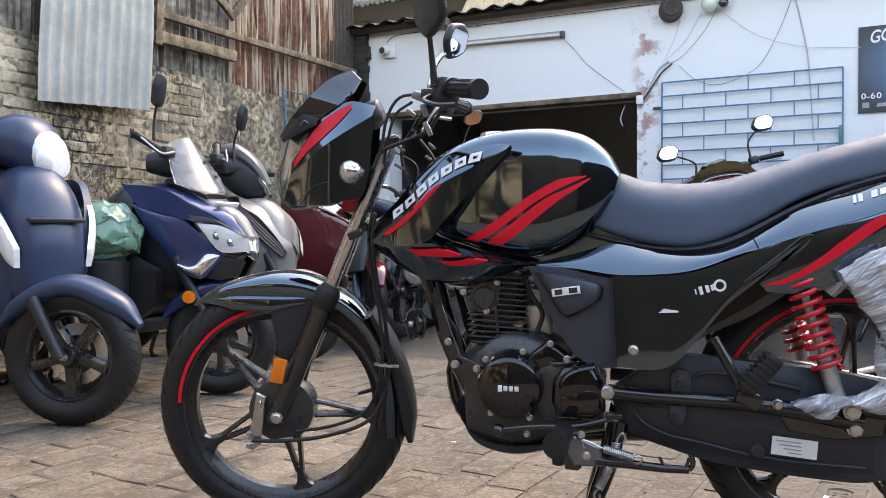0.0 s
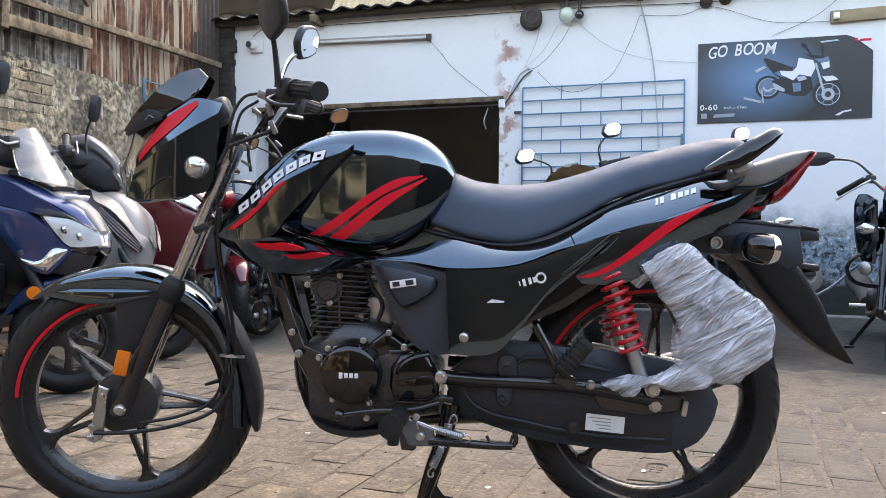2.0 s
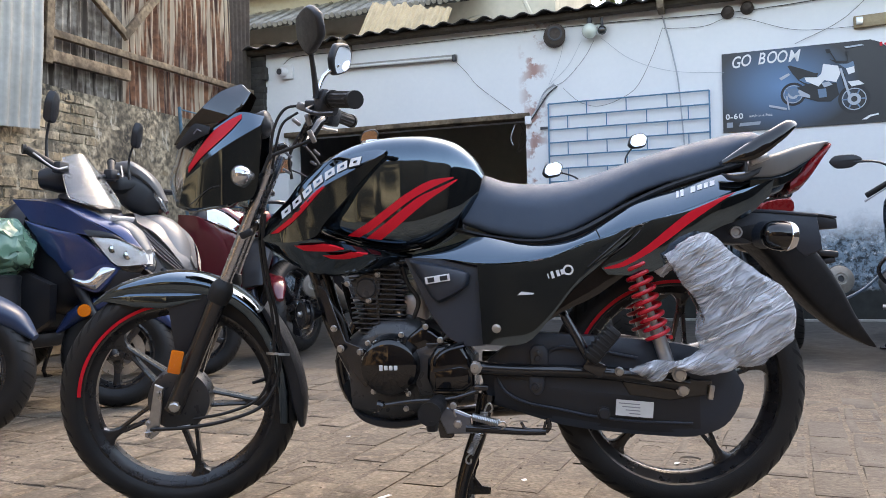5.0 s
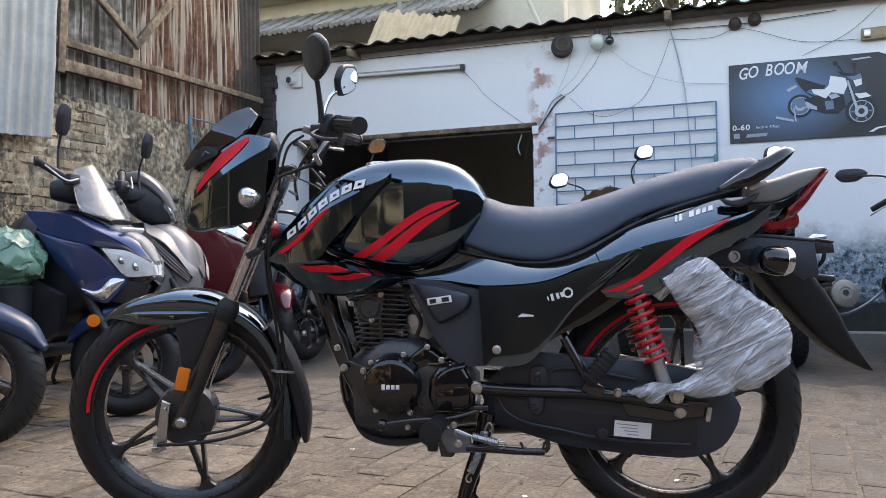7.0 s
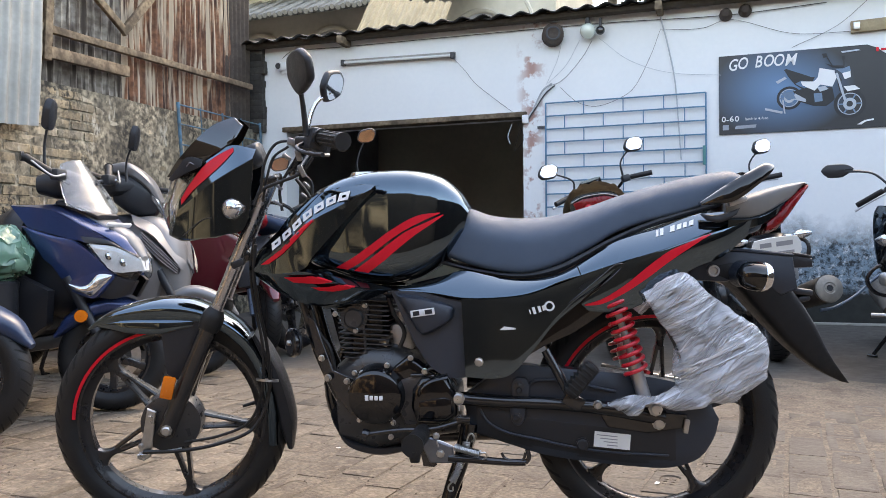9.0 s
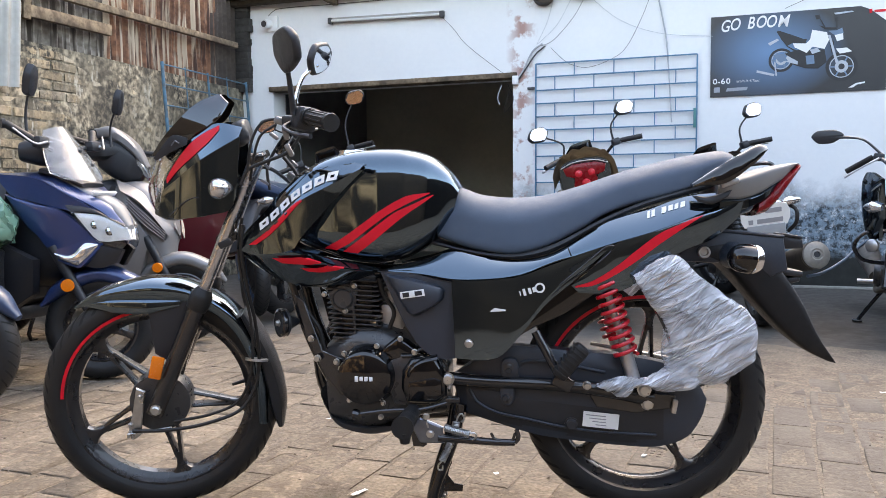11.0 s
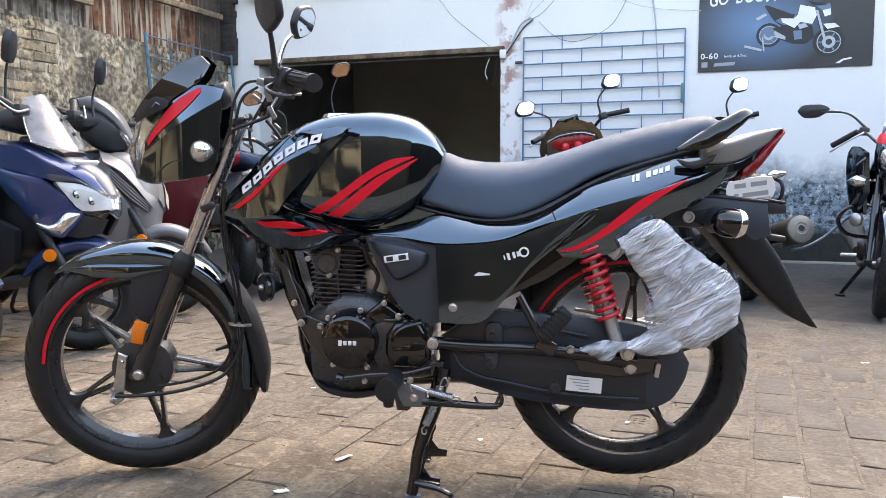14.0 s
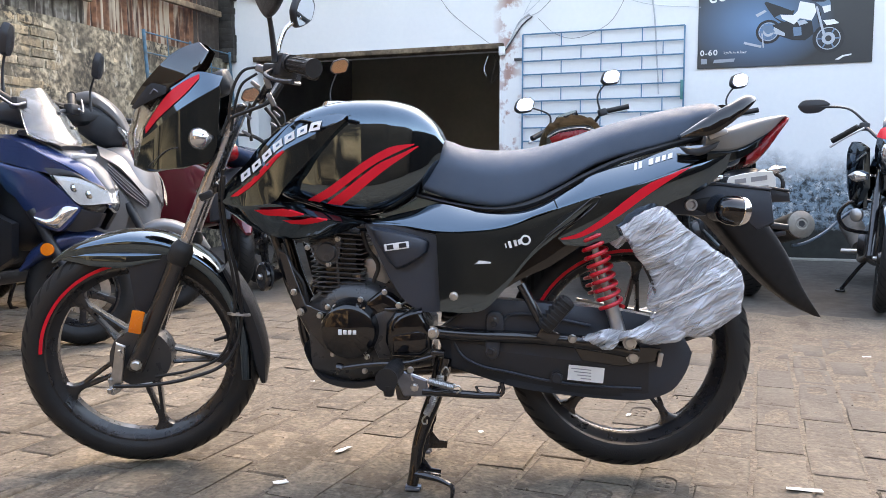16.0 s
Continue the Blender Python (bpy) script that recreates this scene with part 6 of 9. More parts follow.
grille = thing("wall_grille", "blue painted steel grille of staggered bars on the white wall", "grille", YARD)
G0, G1, GT, ROW = -0.861, 0.589, 2.137, 0.1235
part("stile", box((G0, W - 0.03, GT - 0.68), (0.014, 0.014, 1.36), 0.002), BLUE, grille)
part("stile", box((G1, W - 0.03, GT - 0.68), (0.014, 0.014, 1.36), 0.002), BLUE, grille)
for i in range(12):
    z = GT - ROW * i
    part("rail", box(((G0 + G1) / 2, W - 0.03, z), (G1 - G0, 0.012, 0.012), 0.002), BLUE, grille)
    if i == 11:
        break
    cuts = [0.25, 0.5, 0.75] if i % 2 == 0 else [0.125, 0.375, 0.625, 0.875]
    for f in cuts:
        part("divider", box((G0 + (G1 - G0) * f, W - 0.03, z - ROW / 2), (0.009, 0.01, ROW - 0.014), 0.0015), BLUE, grille)
part("latch", box((G0 - 0.045, W - 0.03, GT - 0.225), (0.07, 0.02, 0.025), 0.004), WIRE, grille)
part("handle", box((G1 - 0.015, W - 0.05, GT - 0.56), (0.025, 0.03, 0.17), 0.004), TEAL, grille)

poster = thing("poster", "dark blue-grey advertising banner of a white motorcycle on the wall", "poster", YARD)
P0, P1, PB, PT = 0.70, 2.075, 1.752, 2.447
bm = bmesh.new()
ring = [(P0, PB), (P1, PB), (P1, PT - 0.14), (P1 - 0.13, PT - 0.03), (P1 - 0.2, PT), (P0, PT)]
f = bm.faces.new([bm.verts.new((u, W - 0.012, z)) for u, z in ring])
g = bmesh.ops.extrude_face_region(bm, geom=[f])
bmesh.ops.translate(bm, vec=(0, 0.008, 0), verts=[v for v in g["geom"] if isinstance(v, bmesh.types.BMVert)])
part("banner", bm, BANNER, poster)
bm = bmesh.new()
bm.faces.new([bm.verts.new((u, W - 0.0155, z)) for u, z in [(P1 - 0.2, PT), (P1 - 0.13, PT - 0.03), (P1, PT - 0.14), (P1, PT)]])
part("banner_corner", bm, WHITE, poster)


def print_on(name, pts, m_, lift=0.0):
    bm = bmesh.new()
    bm.faces.new([bm.verts.new((P0 + a, W - 0.0145 - lift, PB + b)) for a, b in pts])
    return part(name, bm, m_, poster)


def ring_on(name, a, b, r0, r1, m_, lift=0.001):
    bm = bmesh.new()
    k = 28
    vs = [[bm.verts.new((P0 + a + r * math.cos(2 * math.pi * i / k), W - 0.0145 - lift, PB + b + r * math.sin(2 * math.pi * i / k))) for i in range(k)] for r in (r0, r1)]
    for i in range(k):
        bm.faces.new((vs[0][i], vs[0][(i + 1) % k], vs[1][(i + 1) % k], vs[1][i]))
    return part(name, bm, m_, poster)


G = [(0.814, 2.357), (0.894, 2.366), (1.023, 2.370), (1.104, 2.372), (1.186, 2.370), (1.280, 2.366)]
for ch, (u, z), w in zip("GOBOOM", G, (0.9, 0.9, 0.9, 0.9, 0.9, 1.0)):
    part("printed_letter", words(ch, 0.15, pose(u, W - 0.016, z, 90, 0, 0) @ Matrix.Diagonal((0.78 * w, 0.95, 1.0, 1)), 0.0008, 0.25, 0.0018), WHITE, poster)
G = [(0.739, 1.885), (0.771, 1.883), (0.805, 1.885), (0.848, 1.885)]
for ch, (u, z) in zip("0-60", G):
    part("printed_letter", words(ch, 0.066, pose(u, W - 0.016, z, 90, 0, 0) @ Matrix.Diagonal((1.1, 1.0, 1.0, 1)), 0.0004, 0.0, 0.0012), WHITE, poster)
tagged(part("printed_words", words("km/h in 4.7sec", 0.032, pose(P0 + 0.31, W - 0.016, PB + 0.128, 90, 0, 0), 0.0004), WHITE, poster), kind="stuff")
PRINTLIGHT = mat("light_grey_print", (0.42, 0.46, 0.52), 0.5, grain=0.2)
PRINTBLUE = mat("blue_grey_print", (0.12, 0.2, 0.3), 0.5, grain=0.2)
hubs = [(1.272, 2.041), (1.740, 1.960)]
for (a, b), r in zip(hubs, (0.1, 0.122)):
    ring_on("printed_wheel", a - P0, b - PB, r * 0.8, r, PRINTDARK)
    ring_on("printed_wheel", a - P0, b - PB, r * 0.7, r * 0.76, PRINTLIGHT)
    ring_on("printed_wheel", a - P0, b - PB, r * 0.2, r * 0.42, PRINTLIGHT)
    for k in range(6):
        an = math.pi / 3 * k
        e, g_ = Vector((math.cos(an), math.sin(an))), Vector((-math.sin(an), math.cos(an))) * 0.006
        o = Vector((a - P0, b - PB))
        print_on("printed_wheel", [tuple(o + e * r * 0.4 - g_), tuple(o + e * r * 0.74 - g_), tuple(o + e * r * 0.74 + g_), tuple(o + e * r * 0.4 + g_)], PRINTBLUE, 0.0011)
prints = (
    ([(1.302, 2.095), (1.406, 2.119), (1.507, 2.118), (1.608, 2.109), (1.627, 2.004), (1.562, 1.953), (1.461, 1.961), (1.360, 2.001)], PRINTDARK),
    ([(1.317, 2.078), (1.404, 2.022), (1.403, 1.996), (1.304, 2.027)], PRINTLIGHT),
    ([(1.463, 2.066), (1.528, 2.068), (1.534, 1.996), (1.473, 1.992)], PRINTBLUE),
    ([(1.493, 2.115), (1.551, 2.125), (1.579, 2.096), (1.514, 2.077)], PRINTLIGHT),
    ([(1.206, 2.087), (1.288, 2.094), (1.326, 2.032), (1.254, 2.028)], PRINTBLUE),
    ([(1.511, 2.279), (1.625, 2.250), (1.641, 2.186), (1.608, 2.114), (1.515, 2.138), (1.471, 2.089), (1.377, 2.141), (1.363, 2.176), (1.465, 2.168), (1.495, 2.199)], WHITE),
    ([(1.232, 2.284), (1.250, 2.292), (1.364, 2.244), (1.448, 2.206), (1.473, 2.206), (1.458, 2.169), (1.363, 2.181), (1.319, 2.159), (1.362, 2.131), (1.406, 2.111), (1.390, 2.096), (1.318, 2.151), (1.268, 2.220)], PRINTDARK),
    ([(1.164, 2.189), (1.238, 2.225), (1.254, 2.210), (1.182, 2.168)], PRINTLIGHT),
    ([(1.625, 2.244), (1.680, 2.167), (1.664, 2.064), (1.641, 2.186)], PRINTDARK),
    ([(1.682, 2.225), (1.746, 2.238), (1.750, 2.184), (1.702, 2.169)], WHITE),
    ([(1.632, 2.262), (1.696, 2.261), (1.739, 2.280), (1.750, 2.235), (1.682, 2.222)], PRINTBLUE),
    ([(1.693, 2.110), (1.778, 2.113), (1.819, 2.079), (1.724, 2.066)], WHITE),
    ([(1.632, 2.227), (1.651, 2.225), (1.716, 1.988), (1.697, 1.982)], PRINTLIGHT),
    ([(1.555, 2.314), (1.612, 2.293), (1.697, 2.285), (1.697, 2.269), (1.611, 2.274)], PRINTDARK),
    ([(1.528, 2.398), (1.564, 2.400), (1.573, 2.369), (1.542, 2.361)], PRINTDARK),
    ([(1.682, 2.366), (1.706, 2.368), (1.707, 2.335), (1.687, 2.333)], PRINTDARK),
    ([(1.693, 2.336), (1.701, 2.335), (1.703, 2.281), (1.694, 2.282)], PRINTDARK),
    ([(1.565, 2.365), (1.573, 2.367), (1.612, 2.293), (1.603, 2.290)], PRINTDARK),
    ([(1.080, 1.966), (1.222, 1.926), (1.216, 1.907), (1.077, 1.947)], PRINTLIGHT),
    ([(1.215, 2.029), (1.227, 2.028), (1.242, 1.908), (1.230, 1.909)], PRINTLIGHT),
    ([(1.792, 1.781), (1.849, 1.815), (1.918, 1.826), (1.918, 1.813), (1.858, 1.802), (1.827, 1.779)], WHITE),
    ([(1.671, 2.405), (1.806, 2.413), (1.824, 2.402), (1.688, 2.391)], PRINTLIGHT),
)
for k, (pts, m_) in enumerate(prints):
    print_on("printed_shape", [(a - P0, b - PB) for a, b in pts], m_, 0.0014 + 0.0003 * k)
print_on("printed_bar", [(0.13, 0.045), (0.3, 0.05), (0.31, 0.078), (0.14, 0.074)], PRINTGREY)
print_on("printed_bar", [(0.03, 0.04), (0.08, 0.04), (0.08, 0.085), (0.03, 0.085)], PRINTGREY)
print_on("printed_mark", [(1.24, 0.63), (1.26, 0.63), (1.26, 0.665), (1.24, 0.665)], RED, 0.003)
print_on("printed_mark", [(1.275, 0.635), (1.36, 0.635), (1.36, 0.655), (1.275, 0.655)], RED, 0.003)

lamp = thing("tube_light", "unlit white tube light on a dirty batten", "lamp", YARD)
part("batten", box((-2.395, W - 0.02, 2.70), (1.25, 0.035, 0.05), 0.005, (0, 1.2, 0)), FIXTURE, lamp)
part("tube", tube([(-2.98, W - 0.055, 2.70), (-1.81, W - 0.055, 2.672)], 0.014, m=12), WHITEGLASS, lamp)
for u, z in ((-3.0, 2.702), (-1.79, 2.672)):
    part("end_cap", box((u, W - 0.045, z), (0.04, 0.05, 0.06), 0.005), WIRE, lamp)
cctv = thing("security_camera", "small white security camera on the wall", "camera", YARD)
part("mount", box((-3.69, W - 0.02, 2.73), (0.13, 0.04, 0.16), 0.01), WHITE, cctv)
part("eye", tube([(-3.72, W - 0.03, 2.73), (-3.74, W - 0.11, 2.72)], 0.045, m=20), WHITE, cctv)
part("lens", tube([(-3.74, W - 0.1, 2.72), (-3.742, W - 0.118, 2.719)], 0.032, m=18), WIRE, cctv)
globe = thing("globe_lamp", "unlit milky globe lamp under the eave", "lamp", YARD)
bm = bmesh.new()
bmesh.ops.create_uvsphere(bm, u_segments=24, v_segments=16, radius=0.072)
part("globe", moved(bm, pose(-0.445, W - 0.09, 2.77)), MILK, globe)
part("holder", tube([(-0.445, W - 0.09, 2.83), (-0.445, W - 0.09, 2.9)], [0.03, 0.018], m=14), WIRE, globe)
holder = thing("bulb_holder", "black bulb holder hanging under the eave", "lamp", YARD)
part("socket", tube([(-0.33, W - 0.09, 2.88), (-0.33, W - 0.09, 2.8)], 0.014, m=10), WIRE, holder)
bm = bmesh.new()
bmesh.ops.create_uvsphere(bm, u_segments=18, v_segments=12, radius=0.042)
part("bulb", moved(bm, pose(-0.33, W - 0.09, 2.765)), SMOKED, holder)
sirens = thing("exhaust_fan", "dark rusty fan housing under the eave", "fan", YARD)
part("housing", moved(lathe([(0.001, -0.05), (0.06, -0.06), (0.1, -0.05), (0.105, 0.05), (0.001, 0.05)], 24), pose(-0.78, W - 0.06, 2.775, 0, 8, 14)), DARKTIN, sirens)
part("grille_ring", moved(lathe([(0.05, -0.066), (0.06, -0.07), (0.07, -0.066), (0.06, -0.06)], 24), pose(-0.78, W - 0.06, 2.775, 0, 8, 14)), WIRE, sirens)
for u in (0.76, 0.92):
    t_ = thing("wall_bell", "round brown bell under the eave", "bell", YARD, "bells under the eave")
    part("dome", moved(lathe([(0.001, -0.06), (0.03, -0.055), (0.05, -0.03), (0.056, 0.02), (0.001, 0.02)], 24), pose(u, W - 0.03, 2.81 + (u - 0.76) * 0.12)), DARKTIN, t_)
strip = thing("lamp_batten", "weathered yellow-brown wooden lamp batten", "batten", YARD)
part("board", box((2.03, W - 0.025, 2.605), (0.56, 0.04, 0.1), 0.006, (0, -1.5, 0)), TANWOOD, strip)
part("clip", box((1.79, W - 0.055, 2.6), (0.05, 0.03, 0.06), 0.004), STEEL, strip)
part("clip", box((2.24, W - 0.055, 2.61), (0.05, 0.03, 0.06), 0.004), STEEL, strip)

for pts, r, m_ in (([(-1.785, 2.639), (-1.668, 2.514), (-1.563, 2.381), (-1.222, 2.103), (-1.066, 1.998)], 0.002, WIRE), ([(-0.703, 2.711), (-0.755, 2.527), (-0.856, 2.319)], 0.002, GREYWIRE), ([(-0.536, 2.709), (-0.663, 2.491), (-0.839, 2.329)], 0.002, GREYWIRE), ([(-0.420, 2.697), (-0.512, 2.546), (-0.709, 2.344), (-0.856, 2.298)], 0.002, WIRE),
                   ([(-0.801, 2.326), (-0.896, 2.258), (-0.987, 2.085), (-1.066, 1.976)], 0.008, GREYWIRE), ([(-0.774, 2.302), (-0.863, 2.233), (-0.953, 2.110), (-1.044, 1.986)], 0.007, WIRE), ([(-0.351, 2.711), (-0.086, 2.488), (0.263, 2.345), (0.715, 2.283)], 0.002, GREYWIRE),
                   ([(-0.720, 2.281), (-0.561, 2.133), (-0.377, 2.081), (-0.143, 2.152), (-0.024, 2.247), (0.117, 2.520), (0.201, 2.744)], 0.002, WIRE), ([(0.203, 2.848), (0.267, 2.582), (0.325, 2.268), (0.353, 1.907), (0.376, 1.548)], 0.007, GREYWIRE), ([(0.200, 2.734), (0.561, 2.714), (0.800, 2.767), (1.299, 2.596), (1.776, 2.567)], 0.002, WIRE),
                   ([(1.908, 2.847), (1.649, 2.629), (1.296, 2.474)], 0.002, WIRE), ([(-3.744, 2.818), (-3.638, 2.882), (-2.924, 2.876), (-1.325, 2.861), (-0.234, 2.846), (0.753, 2.808), (1.567, 2.832)], 0.0035, WIRE), ([(-1.196, 1.963), (-1.237, 1.845), (-1.215, 1.772)], 0.005, GREYWIRE), ([(-1.139, 1.970), (-1.080, 1.818), (-1.171, 1.703), (-1.123, 1.903)], 0.002, WIRE)):
    solid("wire", tube(flat(pts, W - 0.014 - r), r, 8 * len(pts), 6), m_, "thin slack electric wire along the wall", "wire", YARD, "wires on the wall")
box_ = thing("junction_box", "broken white junction box at the door head", "switch box", YARD)
part("case", box((-1.06, W - 0.025, 2.0), (0.06, 0.04, 0.08), 0.006), WHITE, box_)

# blue rack against the side wall
rack = thing("steel_gate", "blue painted steel frame leaning on the brick wall", "gate", YARD)
R0, R1, RT = 4.1, 5.45, 2.13
for v, r in ((R0, 0.016), (4.43, 0.006), (4.78, 0.011), (5.1, 0.006), (R1, 0.015)):
    part("upright", tube([(CORNER + 0.16, v, 0.9), (CORNER + 0.07, v, RT)], r, m=8), GATEBLUE, rack)
for z in (0.95, 1.25, 1.55, 1.74, 1.93, 2.11):
    x_ = CORNER + 0.16 - 0.09 * (z - 0.9) / 1.23
    part("crossbar", tube([(x_, R0, z), (x_, R1, z)], 0.007, m=8), GATEBLUE, rack)
for v in (R0, R1):
    part("leg", tube([(CORNER + 0.2, v, -0.01), (CORNER + 0.16, v, 0.9)], 0.016, m=8), GATEBLUE, rack)

# ---- house and trees beyond the roof ----
house = thing("house", "cream two-storey house with a tiled awning over arched openings", "house", YARD)
HV = 9.0
part("wall", box((-6.4, HV + 0.65, 3.5), (9.6, 0.3, 7.0), 0.02), CREAM, house)
part("balcony_slab", box((-6.8, HV + 0.2, 5.2), (7.6, 0.75, 0.18), 0.02), CREAM, house)
part("wall_return", box((-1.75, HV + 2.3, 3.5), (0.3, 3.0, 7.0), 0.02), CREAM, house)
for u in (-7.9, -6.6, -5.25, -3.95, -2.75):
    bm = bmesh.new()
    pts = [(u - 0.42, 3.3)] + [(u - 0.42 * math.cos(math.pi * k / 14), 3.86 + 0.42 * math.sin(math.pi * k / 14)) for k in range(15)] + [(u + 0.42, 3.3)]
    f = bm.faces.new([bm.verts.new((a, HV + 0.48, b)) for a, b in pts])
    g = bmesh.ops.extrude_face_region(bm, geom=[f])
    bmesh.ops.translate(bm, vec=(0, 0.012, 0), verts=[v for v in g["geom"] if isinstance(v, bmesh.types.BMVert)])
    arch = part("arched_opening", bm, PLASTER, house)
    bm = tube([(u - 0.46, HV + 0.47, 3.3)] + [(u - 0.46 * math.cos(math.pi * k / 8), HV + 0.47, 3.86 + 0.46 * math.sin(math.pi * k / 8)) for k in range(9)] + [(u + 0.46, HV + 0.47, 3.3)], 0.045, 40, 8)
    part("arch_moulding", bm, CREAM, arch)
awning = part("awning", moved(box((0, 0, 0), (6.6, 1.1, 0.05), 0.01), pose(-5.9, HV - 0.0, 4.55, 28, 0, 0)), ASBESTOS, house)
tile_mesh = mesh_of("roof_tile", moved(tube([(0, -0.15, 0), (0, 0.15, 0)], 0.04, m=8), pose(0, 0, 0)), ROOFTILE)
for i in range(74):
    for k in range(4):
        ob = new("roof_tile", tile_mesh)
        ob.parent = awning
        ob.matrix_basis = pose(-5.9, HV, 4.55, 28, 0, 0) @ pose(-3.25 + 0.0888 * i, -0.42 + 0.28 * k, 0.02 + 0.012 * ((i * 7 + k * 3) % 3))
loose = solid("tin_sheet", moved(corrugated(1.1, 0.75, 0.076, 0.012, 0.002, 0.05, 9), pose(*[-3.653, 7.0, 3.409 - 0.06], -25, 12, 0)), OCHRE, "weathered ochre corrugated sheet lying on the roof", "sheet", YARD)
pipe = [(-3.310, 3.807), (-3.368, 4.333)]
solid("vent_pipe", tube([(pipe[0][0], 7.5, 3.1), (pipe[1][0], 7.5, pipe[1][1] + 0.6)], 0.035, m=10), CONCRETE, "grey vent pipe above the roof", "pipe", YARD)
prop_ = [(-1.658, 4.031), (-1.347, 3.610)]
solid("roof_strut", tube([(prop_[0][0], 7.5, prop_[0][1]), (prop_[1][0], 7.5, prop_[1][1] - 0.3)], 0.03, m=8), CREAM, "pale slanting strut behind the roof", "strut", YARD)


def tree(u, v, height, spread, seed, fronds=False):
    """A tapered trunk with limbs and a crown of many separate leaves."""
    rnd = random.Random(seed)
    t_ = thing("tree", "leafy green tree behind the buildings" if not fronds else "coconut palm with drooping fronds behind the roof", "tree" if not fronds else "palm", YARD @ pose(u, v, 0))
    top = height - spread * 0.6
    bm = tube([(0, 0, -0.02), (0.1, 0.05, top * 0.5), (0.05, 0, top)], [0.22, 0.16, 0.1], 10, 10)
    if not fronds:
        for k in range(7):
            a = k * 0.9 + rnd.random()
            bm = joined(bm, tube([(0.05, 0, top * (0.75 + 0.03 * k)), (math.cos(a) * spread * 0.4, math.sin(a) * spread * 0.4, top + 0.2), (math.cos(a) * spread * 0.8, math.sin(a) * spread * 0.8, top + spread * 0.5)], [0.07, 0.05, 0.02], 8, 6))
    part("trunk", bm, BARK, t_)
    bm = bmesh.new()
    if fronds:
        for k in range(16):
            a = 2 * math.pi * k / 16 + rnd.uniform(-0.2, 0.2)
            lift = rnd.uniform(-0.2, 1.0)
            for j in range(34):
                f = j / 34
                cx, cz = f * spread, top + lift * f * spread * 0.9 - 0.9 * spread * f * f
                for s in (-1, 1):
                    l_ = 0.55 * (1 - 0.6 * f)
                    tip = (cx + 0.25 * l_, s * l_, cz - 0.3 * l_)
                    quad = [(cx, 0, cz), (cx + 0.05, 0, cz), (tip[0] + 0.02, tip[1], tip[2]), tip]
                    bm.faces.new([bm.verts.new((p[0] * math.cos(a) - p[1] * math.sin(a), p[0] * math.sin(a) + p[1] * math.cos(a), p[2])) for p in quad])
    else:
        clumps = [(rnd.gauss(0, 0.45) * spread, rnd.gauss(0, 0.45) * spread, top + spread * (0.5 + rnd.gauss(0, 0.35))) for _ in range(46)]
        for c in clumps:
            for _ in range(60):
                p = Vector(c) + Vector((rnd.gauss(0, 1), rnd.gauss(0, 1), rnd.gauss(0, 0.7))) * spread * 0.14
                d = Vector((rnd.uniform(-1, 1), rnd.uniform(-1, 1), rnd.uniform(-1, 0.3))).normalized()
                e = d.cross(Vector((rnd.uniform(-1, 1), rnd.uniform(-1, 1), rnd.uniform(-1, 1)))).normalized()
                L, B = 0.17, 0.06
                bm.faces.new([bm.verts.new(q) for q in (p, p + d * L * 0.5 + e * B, p + d * L, p + d * L * 0.5 - e * B)])
    part("crown", bm, LEAF, t_, smooth=False)


tree(-0.6, 16.0, 8.2, 2.2, 3)
tree(2.4, 17.0, 8.6, 2.4, 4)
tree(5.5, 18.0, 8.2, 2.4, 5)
tree(0.9, 15.0, 8.4, 2.6, 6, True)
tree(-2.2, 19.0, 10.5, 2.8, 7, True)
tree(8.5, 18.0, 8.0, 2.5, 8)


